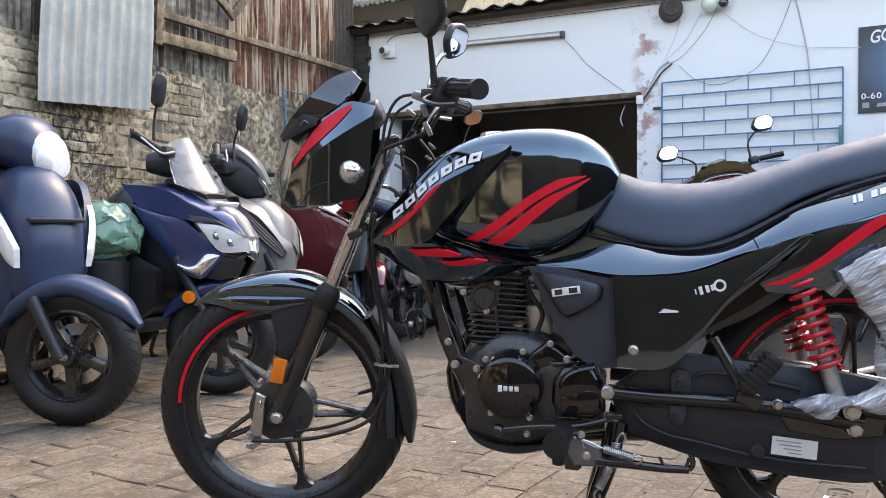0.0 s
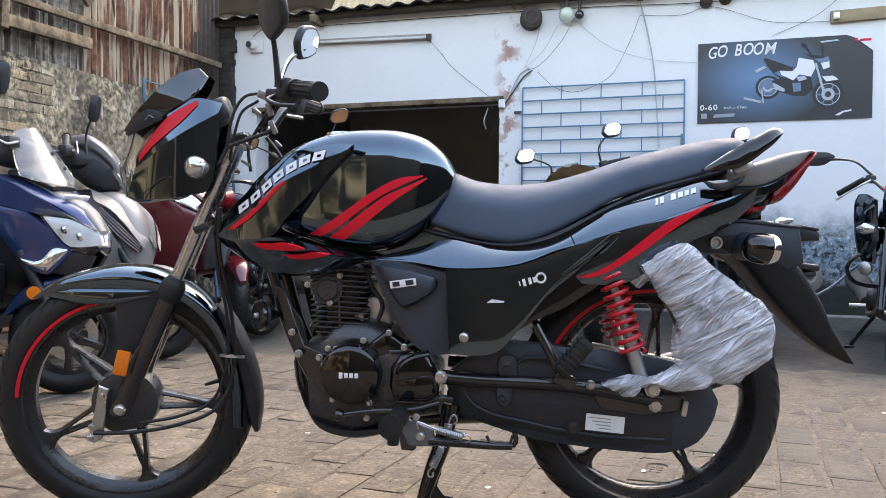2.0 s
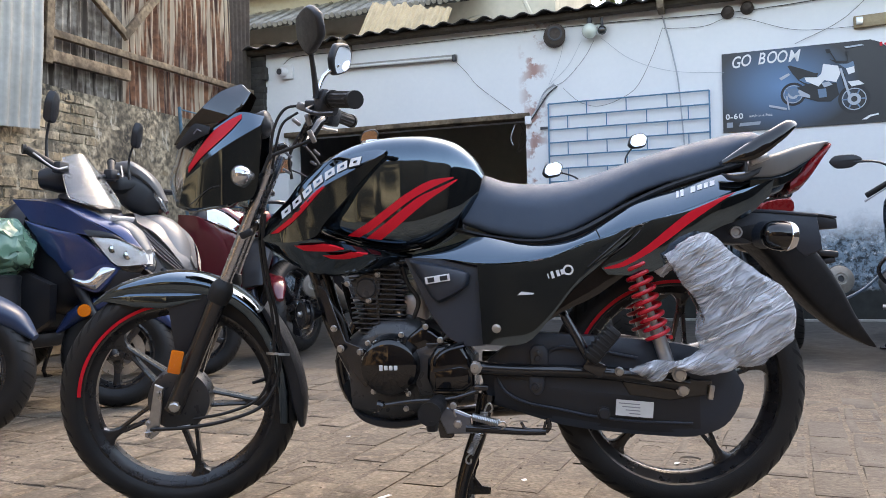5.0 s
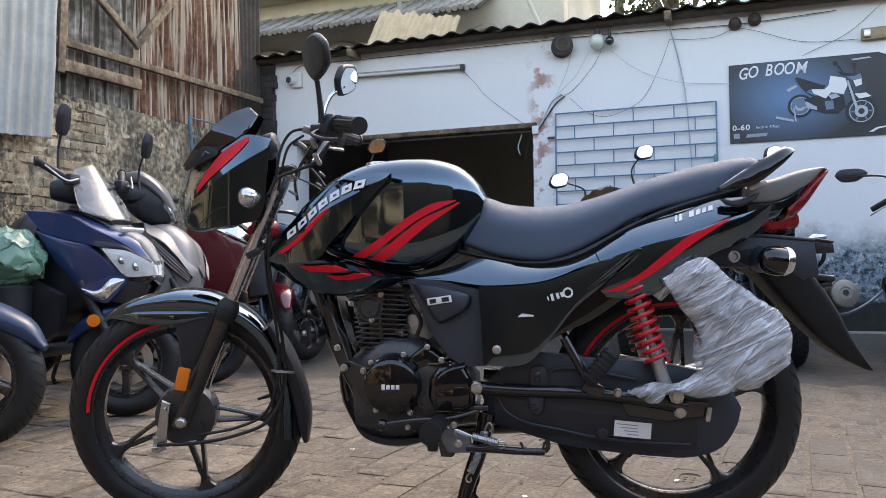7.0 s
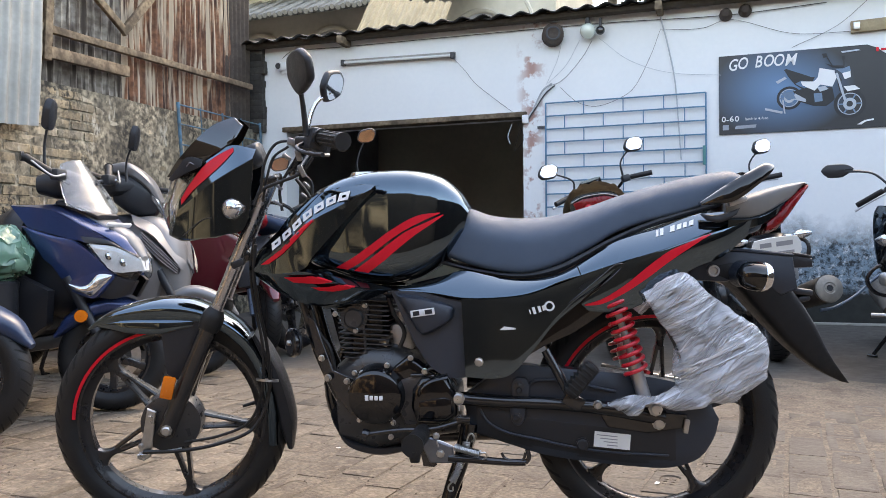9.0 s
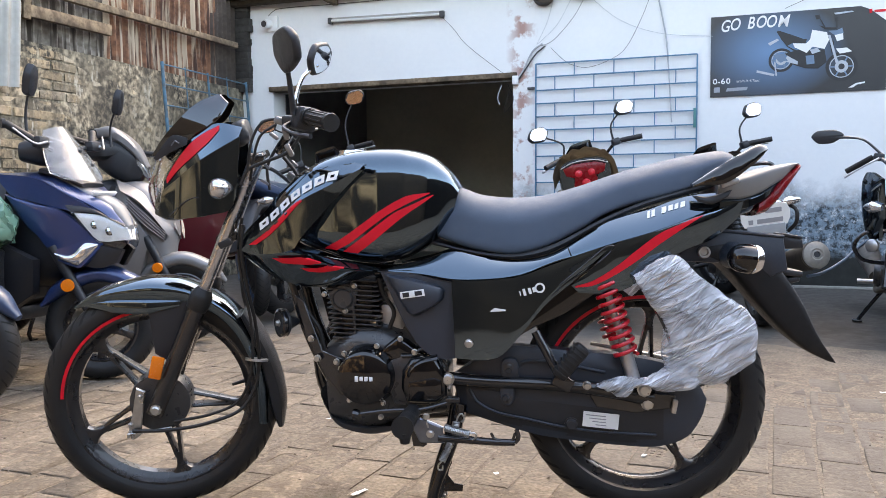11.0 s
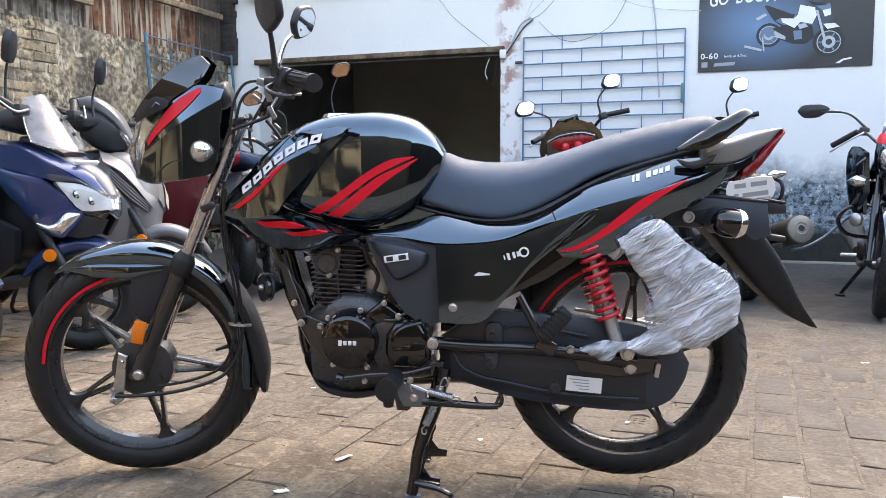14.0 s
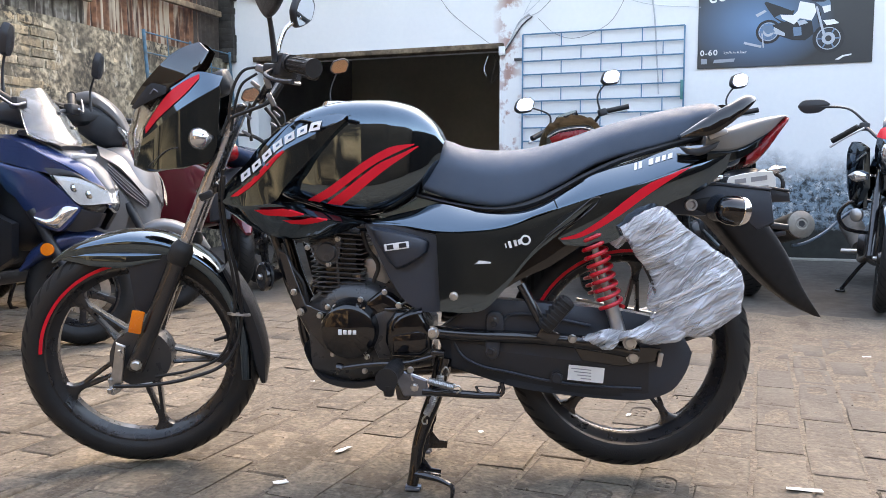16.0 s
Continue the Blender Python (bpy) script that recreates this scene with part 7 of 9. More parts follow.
# ---- the other vehicles: local x ahead, y to the vehicle's left ----
def simple_wheel(parent, m, r, w, rim_r, rim_mat, spokes=5, disc=0.0, side=-1):
    """A small cast wheel: tyre, rim, spokes, hub and brake disc."""
    cut = w * 0.5
    prof = [(r - cut * 0.9 + cut * 0.9 * math.cos(radians(a)), cut * math.sin(radians(a))) for a in range(-110, 111, 22)]
    tyre = part("tyre", moved(lathe([(rim_r - 0.006, -cut * 0.6)] + prof + [(rim_r - 0.006, cut * 0.6)], 56), m), RUBBER, parent, "black rubber tyre")
    bm = bmesh.new()
    for i in range(40):
        for s in (-1, 1):
            a0 = radians(9 * i + (4 if s > 0 else 0))
            pts = []
            for k in range(4):
                b = radians(8 + 16 * k)
                pts.append((r - cut * 0.9 + cut * 0.9 * math.cos(b) + 0.0008, s * cut * math.sin(b), a0 + 0.12 * k / 3))
            va = [bm.verts.new((q[0] * math.cos(q[2]), q[1], q[0] * math.sin(q[2]))) for q in pts]
            vb = [bm.verts.new((q[0] * math.cos(q[2] + 0.028), q[1], q[0] * math.sin(q[2] + 0.028))) for q in pts]
            for k in range(3):
                bm.faces.new((va[k], va[k + 1], vb[k + 1], vb[k]))
    part("tread_groove", moved(bm, m), GROOVE, tyre)
    rh = w * 0.34
    part("rim", moved(lathe([(rim_r + 0.004, -rh), (rim_r - 0.006, -rh - 0.003), (rim_r - 0.012, -rh + 0.004), (rim_r - 0.024, -0.01), (rim_r - 0.024, 0.01), (rim_r - 0.012, rh - 0.004), (rim_r - 0.006, rh + 0.003), (rim_r + 0.004, rh)], 56), m), rim_mat, parent)
    for i in range(spokes):
        bm = hull([(0.03, 0.022), (rim_r * 0.6, 0.016), (rim_r - 0.016, 0.02)], [(0.03, -0.022), (rim_r * 0.6, -0.016), (rim_r - 0.016, -0.02)], [0.032, 0.024, 0.03], 6, 8, 4.0)
        part("spoke", moved(bm, m @ pose(0, 0, 0, 0, 20 + 360 / spokes * i, 0)), rim_mat, parent)
    part("hub", moved(lathe([(0.001, -0.05), (0.03, -0.05), (0.042, -0.03), (0.042, 0.03), (0.03, 0.05), (0.001, 0.05)], 24), m), rim_mat, parent)
    part("axle_nut", moved(bolt(0, 0.055 * side, 0, 0.011, 0.02, side), m), STEEL, parent)
    if disc:
        d = part("brake_disc", moved(lathe([(disc * 0.62, 0.03 * -side - 0.002), (disc, 0.03 * -side - 0.002), (disc, 0.03 * -side + 0.002), (disc * 0.62, 0.03 * -side + 0.002)], 40), m), STEEL, parent, "drilled steel brake disc")
    return tyre


def mirror_on(parent, base, head, facing, glass=MIRROR, size=1.0, shell=None, tall=False, tilt=-12, bend=0.0):
    """A rear-view mirror on a stem; facing: degrees that its glass looks to, about z."""
    stem = part("mirror_stem", tube([base, (base[0] + bend * (head[0] - base[0]), base[1] + bend * (head[1] - base[1]), base[2] + (0.5 + 1.1 * bend) * (head[2] - base[2])), head], [0.008, 0.006, 0.006 + 0.012 * bend], 14, 8), PLASTIC, parent)
    edge = rounded([(-0.095, 0.016), (-0.05, 0.042), (0.045, 0.036), (0.075, 0.0), (0.035, -0.036), (-0.04, -0.03)] if bend else [(-0.068, -0.012), (-0.036, 0.04), (0.04, 0.05), (0.07, 0.016), (0.04, -0.04), (-0.042, -0.044)])
    if bend and head[1] > 0:
        edge = [(-x, z) for x, z in edge]
    bm = slab(edge, -0.02, 0.016, 0.009, 2)
    m = pose(*head, tilt, 0, facing) @ Matrix.Diagonal((size * (0.55 if tall else 1), size, size * (1.45 if tall else 1), 1))
    sh = part("mirror", moved(bm, m), shell or PLASTIC, parent)
    bm = bmesh.new()
    bm.faces.new([bm.verts.new((x * 0.86, -0.0215, z * 0.86)) for x, z in edge])
    part("mirror_glass", moved(bm, m), glass, sh)


def fork_wheel(parent, axle, r, w, rim_r, rim_mat, steer, rake, disc, paint, nose, tail, fat=0.075, top=0.62, single=True, reflectors=True, leg=None):
    """The steered front wheel of a scooter or motorcycle with its mudguard and fork."""
    m = pose(axle[0], 0, axle[1]) @ Matrix.Rotation(radians(steer), 4, "Z")
    w_ = thing("front_wheel", "", "")
    w_.parent = parent
    simple_wheel(w_, m, r, w, rim_r, rim_mat, 5, disc, -1)
    R = r + 0.028
    up = [(R * math.cos(radians(a)), R * math.sin(radians(a)) + 0.012) for a in (nose, nose + 25, 90, tail - 25, tail)]
    dn = [((R - 0.012 - 0.05 * (i not in (0, 4))) * math.cos(radians(a)), (R - 0.02 - 0.05 * (i not in (0, 4))) * math.sin(radians(a))) for i, a in enumerate((nose, nose + 25, 90, tail - 25, tail))]
    part("mudguard", moved(hull(up, dn, [fat * 0.25, fat * 0.85, fat, fat, fat * 0.75], 24, 16, 2.6), m), paint, parent)
    for s in (-1, 1):
        if reflectors:
            part("fork_reflector", moved(lathe([(0.001, -0.006), (0.026, -0.005), (0.029, 0.0), (0.029, 0.008), (0.001, 0.008)], 18), m @ pose(-0.12, 0.112 * s, 0.2, 0, 0, 0 if s < 0 else 180)), ORANGE, parent, "round orange reflector")
        part("fork_leg", moved(tube([(0, 0.085 * s, 0), (-math.tan(radians(rake)) * (top - axle[1]), 0.085 * s, top - axle[1])], [0.02, 0.024], m=12), m), leg or (PLASTIC if single else FORKTUBE), parent)


def scooter(m, paint, trim, style, label, steer=0.0, r=0.245, wheel_paint=None, group="", mirrors=True):
    """A scooter. style: 'round' (lamp on the handlebar), 'maxi' (tall screen) , 'sport' (slatted nose) or 'apron' (lamps in the apron)."""
    sc = thing("scooter", label, "scooter", m, group)
    rimm = wheel_paint or RIM
    ax = 0.70 if style == "round" else 0.63
    fork_wheel(sc, (ax, r), r, 0.1, r - 0.085, rimm, steer, 26, 0.11, paint, 22, 158, 0.08, 0.45 if style == "round" else 0.62, True, style != "round", GOLDFORK if style == "apron" else None)
    back = thing("rear_wheel", "", "")
    back.parent = sc
    simple_wheel(back, pose(-0.62, 0, r), r, 0.1, r - 0.085, rimm, 5, 0.0, -1)
    # body: apron, floor, under-seat body, tail, seat
    if style == "maxi":
        part("apron_core", hull([(0.24, 0.95), (0.38, 0.92), (0.56, 0.80), (0.76, 0.63)], [(0.20, 0.45), (0.34, 0.42), (0.5, 0.47), (0.70, 0.57)], [0.16, 0.18, 0.13, 0.03], 16, 18, 2.6), PLASTIC, sc)
        part("apron_centre", hull([(0.36, 0.965), (0.5, 0.93), (0.62, 0.866), (0.72, 0.815), (0.80, 0.705)], [(0.36, 0.92), (0.5, 0.88), (0.62, 0.80), (0.72, 0.74), (0.79, 0.66)], [0.082, 0.078, 0.062, 0.05, 0.03], 20, 20, 3.0), trim, sc, "silver-grey centre panel")
        part("nose_plate", moved(box((0, 0, 0), (0.012, 0.15, 0.022), 0.003), pose(0.66, 0, 0.853, 0, 38, 0)), WHITE, sc, "small white plate on the nose")
        part("nose_inset", hull([(0.70, 0.828), (0.75, 0.795), (0.805, 0.71)], [(0.69, 0.79), (0.74, 0.74), (0.80, 0.68)], [0.045, 0.042, 0.02], 10, 14, 2.4), GREYTAIL, sc)
        for s in (-1, 1):
            part("top_deck", plate([(0.366, 0.953), (0.491, 0.916), (0.620, 0.851), (0.723, 0.801), (0.787, 0.718)], [(0.290, 0.941), (0.453, 0.921), (0.574, 0.854), (0.643, 0.816), (0.704, 0.777), (0.761, 0.733)], [0.075, 0.076, 0.058, 0.042, 0.033], [0.256, 0.203, 0.165, 0.137, 0.1, 0.066], 0.012, 0.02, s, 22, 8), paint, sc, "metallic blue top of the nose")
            part("side_wing", plate([(0.290, 0.940), (0.453, 0.919), (0.574, 0.852), (0.643, 0.814), (0.704, 0.775)], [(0.350, 0.844), (0.452, 0.810), (0.526, 0.789), (0.570, 0.781), (0.611, 0.771)], [0.256, 0.203, 0.165, 0.137, 0.1], [0.222, 0.186, 0.163, 0.15, 0.14], 0.0, 0.02, s, 22, 8), paint, sc, "metallic blue hollow front wing")
            part("lower_wing", plate([(0.345, 0.843), (0.452, 0.808), (0.562, 0.776), (0.653, 0.697), (0.709, 0.630)], [(0.330, 0.850), (0.416, 0.707), (0.457, 0.671), (0.491, 0.618), (0.549, 0.557), (0.573, 0.549)], [0.238, 0.205, 0.171, 0.133, 0.099], [0.236, 0.215, 0.2, 0.186, 0.168, 0.16], 0.008, 0.02, s, 22, 8), paint, sc, "metallic blue lower wing")
            shell = part("headlamp", plate([(0.611, 0.771), (0.663, 0.768), (0.714, 0.759), (0.766, 0.733), (0.807, 0.702)], [(0.617, 0.758), (0.663, 0.694), (0.714, 0.635), (0.786, 0.608), (0.821, 0.646)], [0.153, 0.125, 0.094, 0.064, 0.038], [0.151, 0.135, 0.110, 0.060, 0.030], 0.012, 0.004, s, 16, 10), GLASS, sc, "clear headlamp glass")
            shell.visible_shadow = False
            part("lamp_bowl", plate([(0.615, 0.767), (0.663, 0.762), (0.714, 0.753), (0.80, 0.70)], [(0.62, 0.758), (0.663, 0.70), (0.714, 0.641), (0.81, 0.645)], [0.14, 0.112, 0.08, 0.025], [0.14, 0.122, 0.097, 0.02], 0.004, 0.02, s, 8, 5), LAMPWHITE, shell, "silvered lamp bowl", 15)
            for f in (0.35, 0.75):
                q = Vector((0.645, s * 0.132, 0.735)).lerp(Vector((0.775, s * 0.055, 0.665)), f)
                part("projector", moved(lathe([(0.001, -0.014), (0.015, -0.01), (0.022, 0.0), (0.02, 0.01), (0.001, 0.012)], 20), pose(*q, 0, 0, 180 + 58 * s if s > 0 else -58) @ pose(0, 0, 0, 20, 0, 0)), CHROME, shell)
            part("lamp_brow", plate([(0.586, 0.801), (0.653, 0.793), (0.704, 0.775), (0.761, 0.733), (0.799, 0.710)], [(0.611, 0.771), (0.663, 0.768), (0.714, 0.759), (0.766, 0.733), (0.802, 0.702)], [0.161, 0.133, 0.104, 0.07, 0.048], [0.158, 0.131, 0.1, 0.068, 0.045], 0.002, 0.02, s, 14, 4), PLASTIC, sc)
            part("indicator", plate([(0.542, 0.590), (0.610, 0.580), (0.659, 0.631), (0.709, 0.628)], [(0.557, 0.567), (0.610, 0.546), (0.646, 0.540), (0.708, 0.620)], [0.185, 0.163, 0.137, 0.107], [0.18, 0.163, 0.145, 0.108], 0.008, 0.012, s, 12, 6), LENS, sc, "clear indicator lens")
            part("indicator_frame", plate([(0.53, 0.60), (0.61, 0.625), (0.66, 0.645), (0.715, 0.634)], [(0.545, 0.558), (0.61, 0.532), (0.65, 0.528), (0.715, 0.612)], [0.178, 0.156, 0.13, 0.1], [0.172, 0.156, 0.138, 0.1], 0.0, 0.02, s, 12, 6), BLUEGLOSS, sc)
            part("chin_guard", plate([(0.70, 0.625), (0.745, 0.612), (0.79, 0.60)], [(0.64, 0.53), (0.70, 0.52), (0.75, 0.54)], [0.105, 0.08, 0.045], [0.12, 0.09, 0.04], 0.004, 0.02, s, 10, 6), PLASTIC, sc)
            part("leg_shield", plate([(0.10, 0.80), (0.28, 0.66), (0.46, 0.56)], [(-0.02, 0.32), (0.20, 0.28), (0.40, 0.40)], [0.31, 0.28, 0.22], [0.24, 0.22, 0.17], 0.02, 0.04, s, 14, 8), PLASTIC, sc)
        bm = bmesh.new()
        rings = []
        for i in range(15):
            f = i / 14
            half = 0.16 * (1 - f) + 0.075 * f + 0.018 * math.sin(math.pi * f)
            front, back_ = [], []
            for k in range(13):
                y = (k / 6 - 1)
                x, z = 0.60 - 0.165 * f - (0.085 - 0.05 * f) * y * y, 0.897 + 0.265 * f + 0.045 * y * y * (1 - f) - 0.02 * y * y * f
                front.append((x, y * half, z))
                back_.append((x - 0.005, y * half, z - 0.003))
            rings.append(front + back_[::-1])
        part("windscreen", skin(bm, rings), SCREEN, sc, "hazy translucent windscreen")
        for z, x, y in ((1.05, 0.505, 0.03), (0.985, 0.545, 0.06)):
            part("screen_bolt", moved(bolt(0, 0, 0, 0.008, 0.008), pose(x, y, z, 0, -40, 90)), PLASTIC, sc)
        part("screen_base", hull([(0.40, 0.975), (0.5, 0.955), (0.605, 0.90)], [(0.40, 0.94), (0.5, 0.92), (0.595, 0.88)], [0.11, 0.115, 0.07], 10, 14, 3.0), PLASTIC, sc)
    else:
        part("apron", hull([(0.24, 0.93), (0.40, 0.93), (0.52, 0.84), (0.58, 0.66), (0.58, 0.50)], [(0.16, 0.40), (0.28, 0.36), (0.40, 0.38), (0.50, 0.40), (0.55, 0.43)], [0.15, 0.17, 0.155, 0.12, 0.07] if style == "round" else [0.17, 0.185, 0.16, 0.11, 0.05], 22, 24, 2.5, 0.1), paint, sc, "painted front apron")
        for s in (-1, 1):
            k = 0.8 if style == "round" else 1.0
            wing = plate([(0.16, 0.90), (0.30, 0.88), (0.44, 0.78), (0.53, 0.60)], [(0.10, 0.42), (0.24, 0.36), (0.36, 0.36), (0.46, 0.40)], [0.30 * k, 0.28 * k, 0.23 * k, 0.16 * k], [0.27 * k, 0.25 * k, 0.2 * k, 0.15 * k], 0.02, 0.03, s, 18, 10)
            part("side_wing", wing, paint, sc)
            lens = plate([(0.42, 0.80), (0.50, 0.72), (0.55, 0.62)], [(0.44, 0.70), (0.50, 0.58), (0.545, 0.55)], [0.245 * k, 0.215 * k, 0.175 * k], [0.245 * k, 0.2 * k, 0.17 * k], 0.012, 0.02, s, 12, 6)
            if style == "apron":
                hl = part("headlamp", plate([(0.30, 0.965), (0.45, 0.90), (0.60, 0.745)], [(0.36, 0.86), (0.49, 0.79), (0.61, 0.70)], [0.20, 0.165, 0.06], [0.265, 0.205, 0.075], 0.012, 0.02, s, 14, 8), REFLECTOR, sc, "clear faceted headlamp in the apron", 15)
                part("lamp_rim", plate([(0.27, 0.99), (0.45, 0.925), (0.63, 0.755)], [(0.31, 0.955), (0.46, 0.892), (0.62, 0.735)], [0.17, 0.15, 0.045], [0.205, 0.17, 0.062], 0.016, 0.02, s, 14, 4), paint, sc)
                part("apron_edge", plate([(0.34, 0.84), (0.49, 0.775), (0.61, 0.685)], [(0.34, 0.58), (0.47, 0.52), (0.58, 0.50)], [0.27, 0.21, 0.08], [0.235, 0.175, 0.085], 0.02, 0.02, s, 16, 8), paint, sc)
            if style == "round":
                part("position_lamp", lens, LAMPWHITE, sc, "clear lamp lens on the apron")
        if style == "sport":
            for s in (-1, 1):
                part("grille", plate([(0.42, 0.84), (0.505, 0.755), (0.575, 0.64)], [(0.445, 0.775), (0.515, 0.68), (0.578, 0.595)], [0.195, 0.155, 0.065], [0.22, 0.18, 0.09], 0.012, 0.02, s, 14, 8), PLASTIC, sc, "black nose grille")
                for i in range(4):
                    f = i / 3
                    part("grille_slat", tube([(0.43 + 0.015 * f, s * (0.212 + 0.02 * f), 0.832 - 0.05 * f), (0.52 + 0.006 * f, s * (0.172 + 0.02 * f), 0.738 - 0.055 * f), (0.585, s * (0.085 + 0.02 * f), 0.632 - 0.032 * f)], 0.0045, 10, 6), CHARCOAL, sc)
                part("nose_fin", plate([(0.30, 0.94), (0.46, 0.86), (0.59, 0.66)], [(0.38, 0.88), (0.50, 0.79), (0.59, 0.62)], [0.12, 0.10, 0.03], [0.2, 0.16, 0.065], 0.015, 0.02, s, 14, 8), paint, sc)
        elif style == "round":
            part("apron_trim", box((0.57, 0, 0.72), (0.03, 0.2, 0.016), 0.004, (0, 10, 0)), PLASTIC, sc)
    part("inner_panel", hull([(0.10, 0.92), (0.2, 0.95), (0.28, 0.92)], [(0.08, 0.34), (0.16, 0.30), (0.26, 0.36)], [0.2, 0.22, 0.2], 10, 14, 4.0), PLASTIC, sc)
    part("floorboard", box((0.02, 0, 0.30), (0.46, 0.36, 0.07), 0.02), PLASTIC, sc)
    part("body", hull([(-0.10, 0.66), (-0.3, 0.74), (-0.6, 0.78), (-0.95, 0.84)], [(-0.12, 0.30), (-0.3, 0.36), (-0.6, 0.46), (-0.92, 0.66)], [0.15, 0.19, 0.19, 0.08], 20, 20, 2.8), paint, sc)
    part("seat", hull([(-0.05, 0.78), (-0.25, 0.80), (-0.5, 0.84), (-0.85, 0.87)], [(-0.08, 0.68), (-0.25, 0.70), (-0.5, 0.74), (-0.85, 0.80)], [0.1, 0.15, 0.16, 0.12], 18, 16, 3.0), SEAT, sc, "black vinyl seat")
    part("tail_lamp", hull([(-0.9, 0.80), (-0.97, 0.79)], [(-0.9, 0.70), (-0.96, 0.72)], [0.1, 0.08], 6, 12, 3.0), REDLENS, sc)
    part("grab_rail", tube([(-0.6, -0.16, 0.84), (-0.9, -0.15, 0.92), (-1.0, 0, 0.94), (-0.9, 0.15, 0.92), (-0.6, 0.16, 0.84)], 0.012, 24, 8), PLASTIC, sc)
    part("engine", hull([(-0.25, 0.38), (-0.5, 0.42), (-0.75, 0.36)], [(-0.25, 0.2), (-0.5, 0.18), (-0.75, 0.2)], [0.14, 0.15, 0.12], 10, 14, 3.5), ENGINE, sc)
    part("exhaust", tube([(-0.2, -0.15, 0.22), (-0.5, -0.19, 0.26), (-0.95, -0.2, 0.34)], [0.02, 0.055, 0.06], 14, 14), PLASTIC, sc)
    part("centre_stand", tube([(-0.25, -0.12, 0.22), (-0.3, -0.14, 0.012), (-0.3, 0.14, 0.012), (-0.25, 0.12, 0.22)], 0.012, 12, 8), FRAME, sc)
    # handlebar, steered
    ahead = pose(0.09, 0, 0.03) if style == "maxi" else pose(-0.09, 0, 0.09) if style == "sport" else pose(0, 0, 0)
    st = ahead @ pose(0.27, 0, 0) @ Matrix.Rotation(radians(steer), 4, "Z") @ pose(-0.27, 0, 0)
    hz = 1.06
    if style == "round":
        hd = part("handlebar_cover", moved(hull([(0.14, 1.06), (0.26, 1.13), (0.36, 1.10), (0.415, 1.0)], [(0.15, 0.95), (0.24, 0.92), (0.32, 0.89), (0.39, 0.88)], [0.11, 0.145, 0.13, 0.08], 18, 20, 2.4), st), paint, sc)
        part("headlamp", moved(hull([(0.33, 1.11), (0.40, 1.05), (0.435, 0.97)], [(0.34, 0.90), (0.39, 0.88), (0.42, 0.89)], [0.1, 0.105, 0.06], 12, 18, 2.3), st), LAMPWHITE, sc, "clear headlamp on the handlebar")
    else:
        hd = part("handlebar_cover", moved(hull([(0.16, 1.06), (0.26, 1.09), (0.34, 1.06)], [(0.16, 0.97), (0.26, 0.95), (0.34, 0.98)], [0.16, 0.18, 0.14] if style == "sport" else [0.09, 0.1, 0.07], 12, 16, 3.0), st), PLASTIC, sc)
        if style == "sport":
            part("headlamp_cowl", moved(hull([(0.22, 1.09), (0.32, 1.10), (0.42, 1.03), (0.47, 0.92)], [(0.22, 0.92), (0.30, 0.86), (0.38, 0.84), (0.44, 0.85)], [0.12, 0.145, 0.125, 0.07], 16, 18, 3.8), st), PLASTIC, sc)
            part("cowl_cap", moved(hull([(0.20, 1.15), (0.30, 1.16), (0.42, 1.07), (0.49, 0.93)], [(0.22, 1.085), (0.30, 1.07), (0.40, 1.0), (0.465, 0.91)], [0.1, 0.152, 0.14, 0.076], 14, 18, 3.6), st), SILVER, sc, "silver cap over the lamp cowl")
            part("lamp_lens", moved(hull([(0.43, 1.02), (0.475, 0.95), (0.495, 0.87)], [(0.43, 0.90), (0.46, 0.87), (0.48, 0.85)], [0.105, 0.095, 0.05], 10, 14, 2.4), st), LENS, sc, "clear lamp lens")
    for s in (-1, 1):
        a, b = (0.2, 0.2 * s, hz - 0.01), (0.13, 0.36 * s, hz + 0.01)
        inner, hold = (0.24, 0.1 * s, hz - 0.03), st
        if style == "maxi":
            a, b, inner, hold = (0.455, 0.17 * s, 1.08), (0.375, 0.262 * s, 1.155), (0.43, 0.06 * s, 1.05), Matrix.Identity(4)
        part("handlebar", moved(tube([inner, a], 0.012, m=8), hold), PLASTIC, sc)
        part("grip", moved(joined(tube([a, b], 0.018, m=12), tube([b, (b[0] - 0.008, b[1] + 0.012 * s, b[2])], 0.022, m=12)), hold), RUBBER, sc)
        part("brake_lever", moved(tube([(a[0] + 0.05, a[1] - 0.01 * s, a[2]), (a[0] + 0.03, a[1] + 0.04 * s, a[2] - 0.01), (b[0] + 0.05, b[1] + 0.01 * s, b[2] - 0.02)], [0.0055, 0.0045, 0.004], 10, 8), hold), ALU if style == "maxi" else PLASTIC, sc)
        part("switch_box", moved(box((a[0] + 0.01, a[1] - 0.01 * s, a[2]), (0.05, 0.06, 0.05), 0.01), hold), PLASTIC, sc)
        if not mirrors or s > 0:
            continue
        b0, h0 = ((0.40, -0.17, 1.1), (0.44, -0.178, 1.345)) if style == "maxi" else ((0.34, -0.21, 1.12), (0.428, -0.257, 1.352))
        mirror_on(sc, b0, h0, math.degrees(m.to_euler().z) * 0 - 90 + steer + 12 * s, tall=True)
    return sc


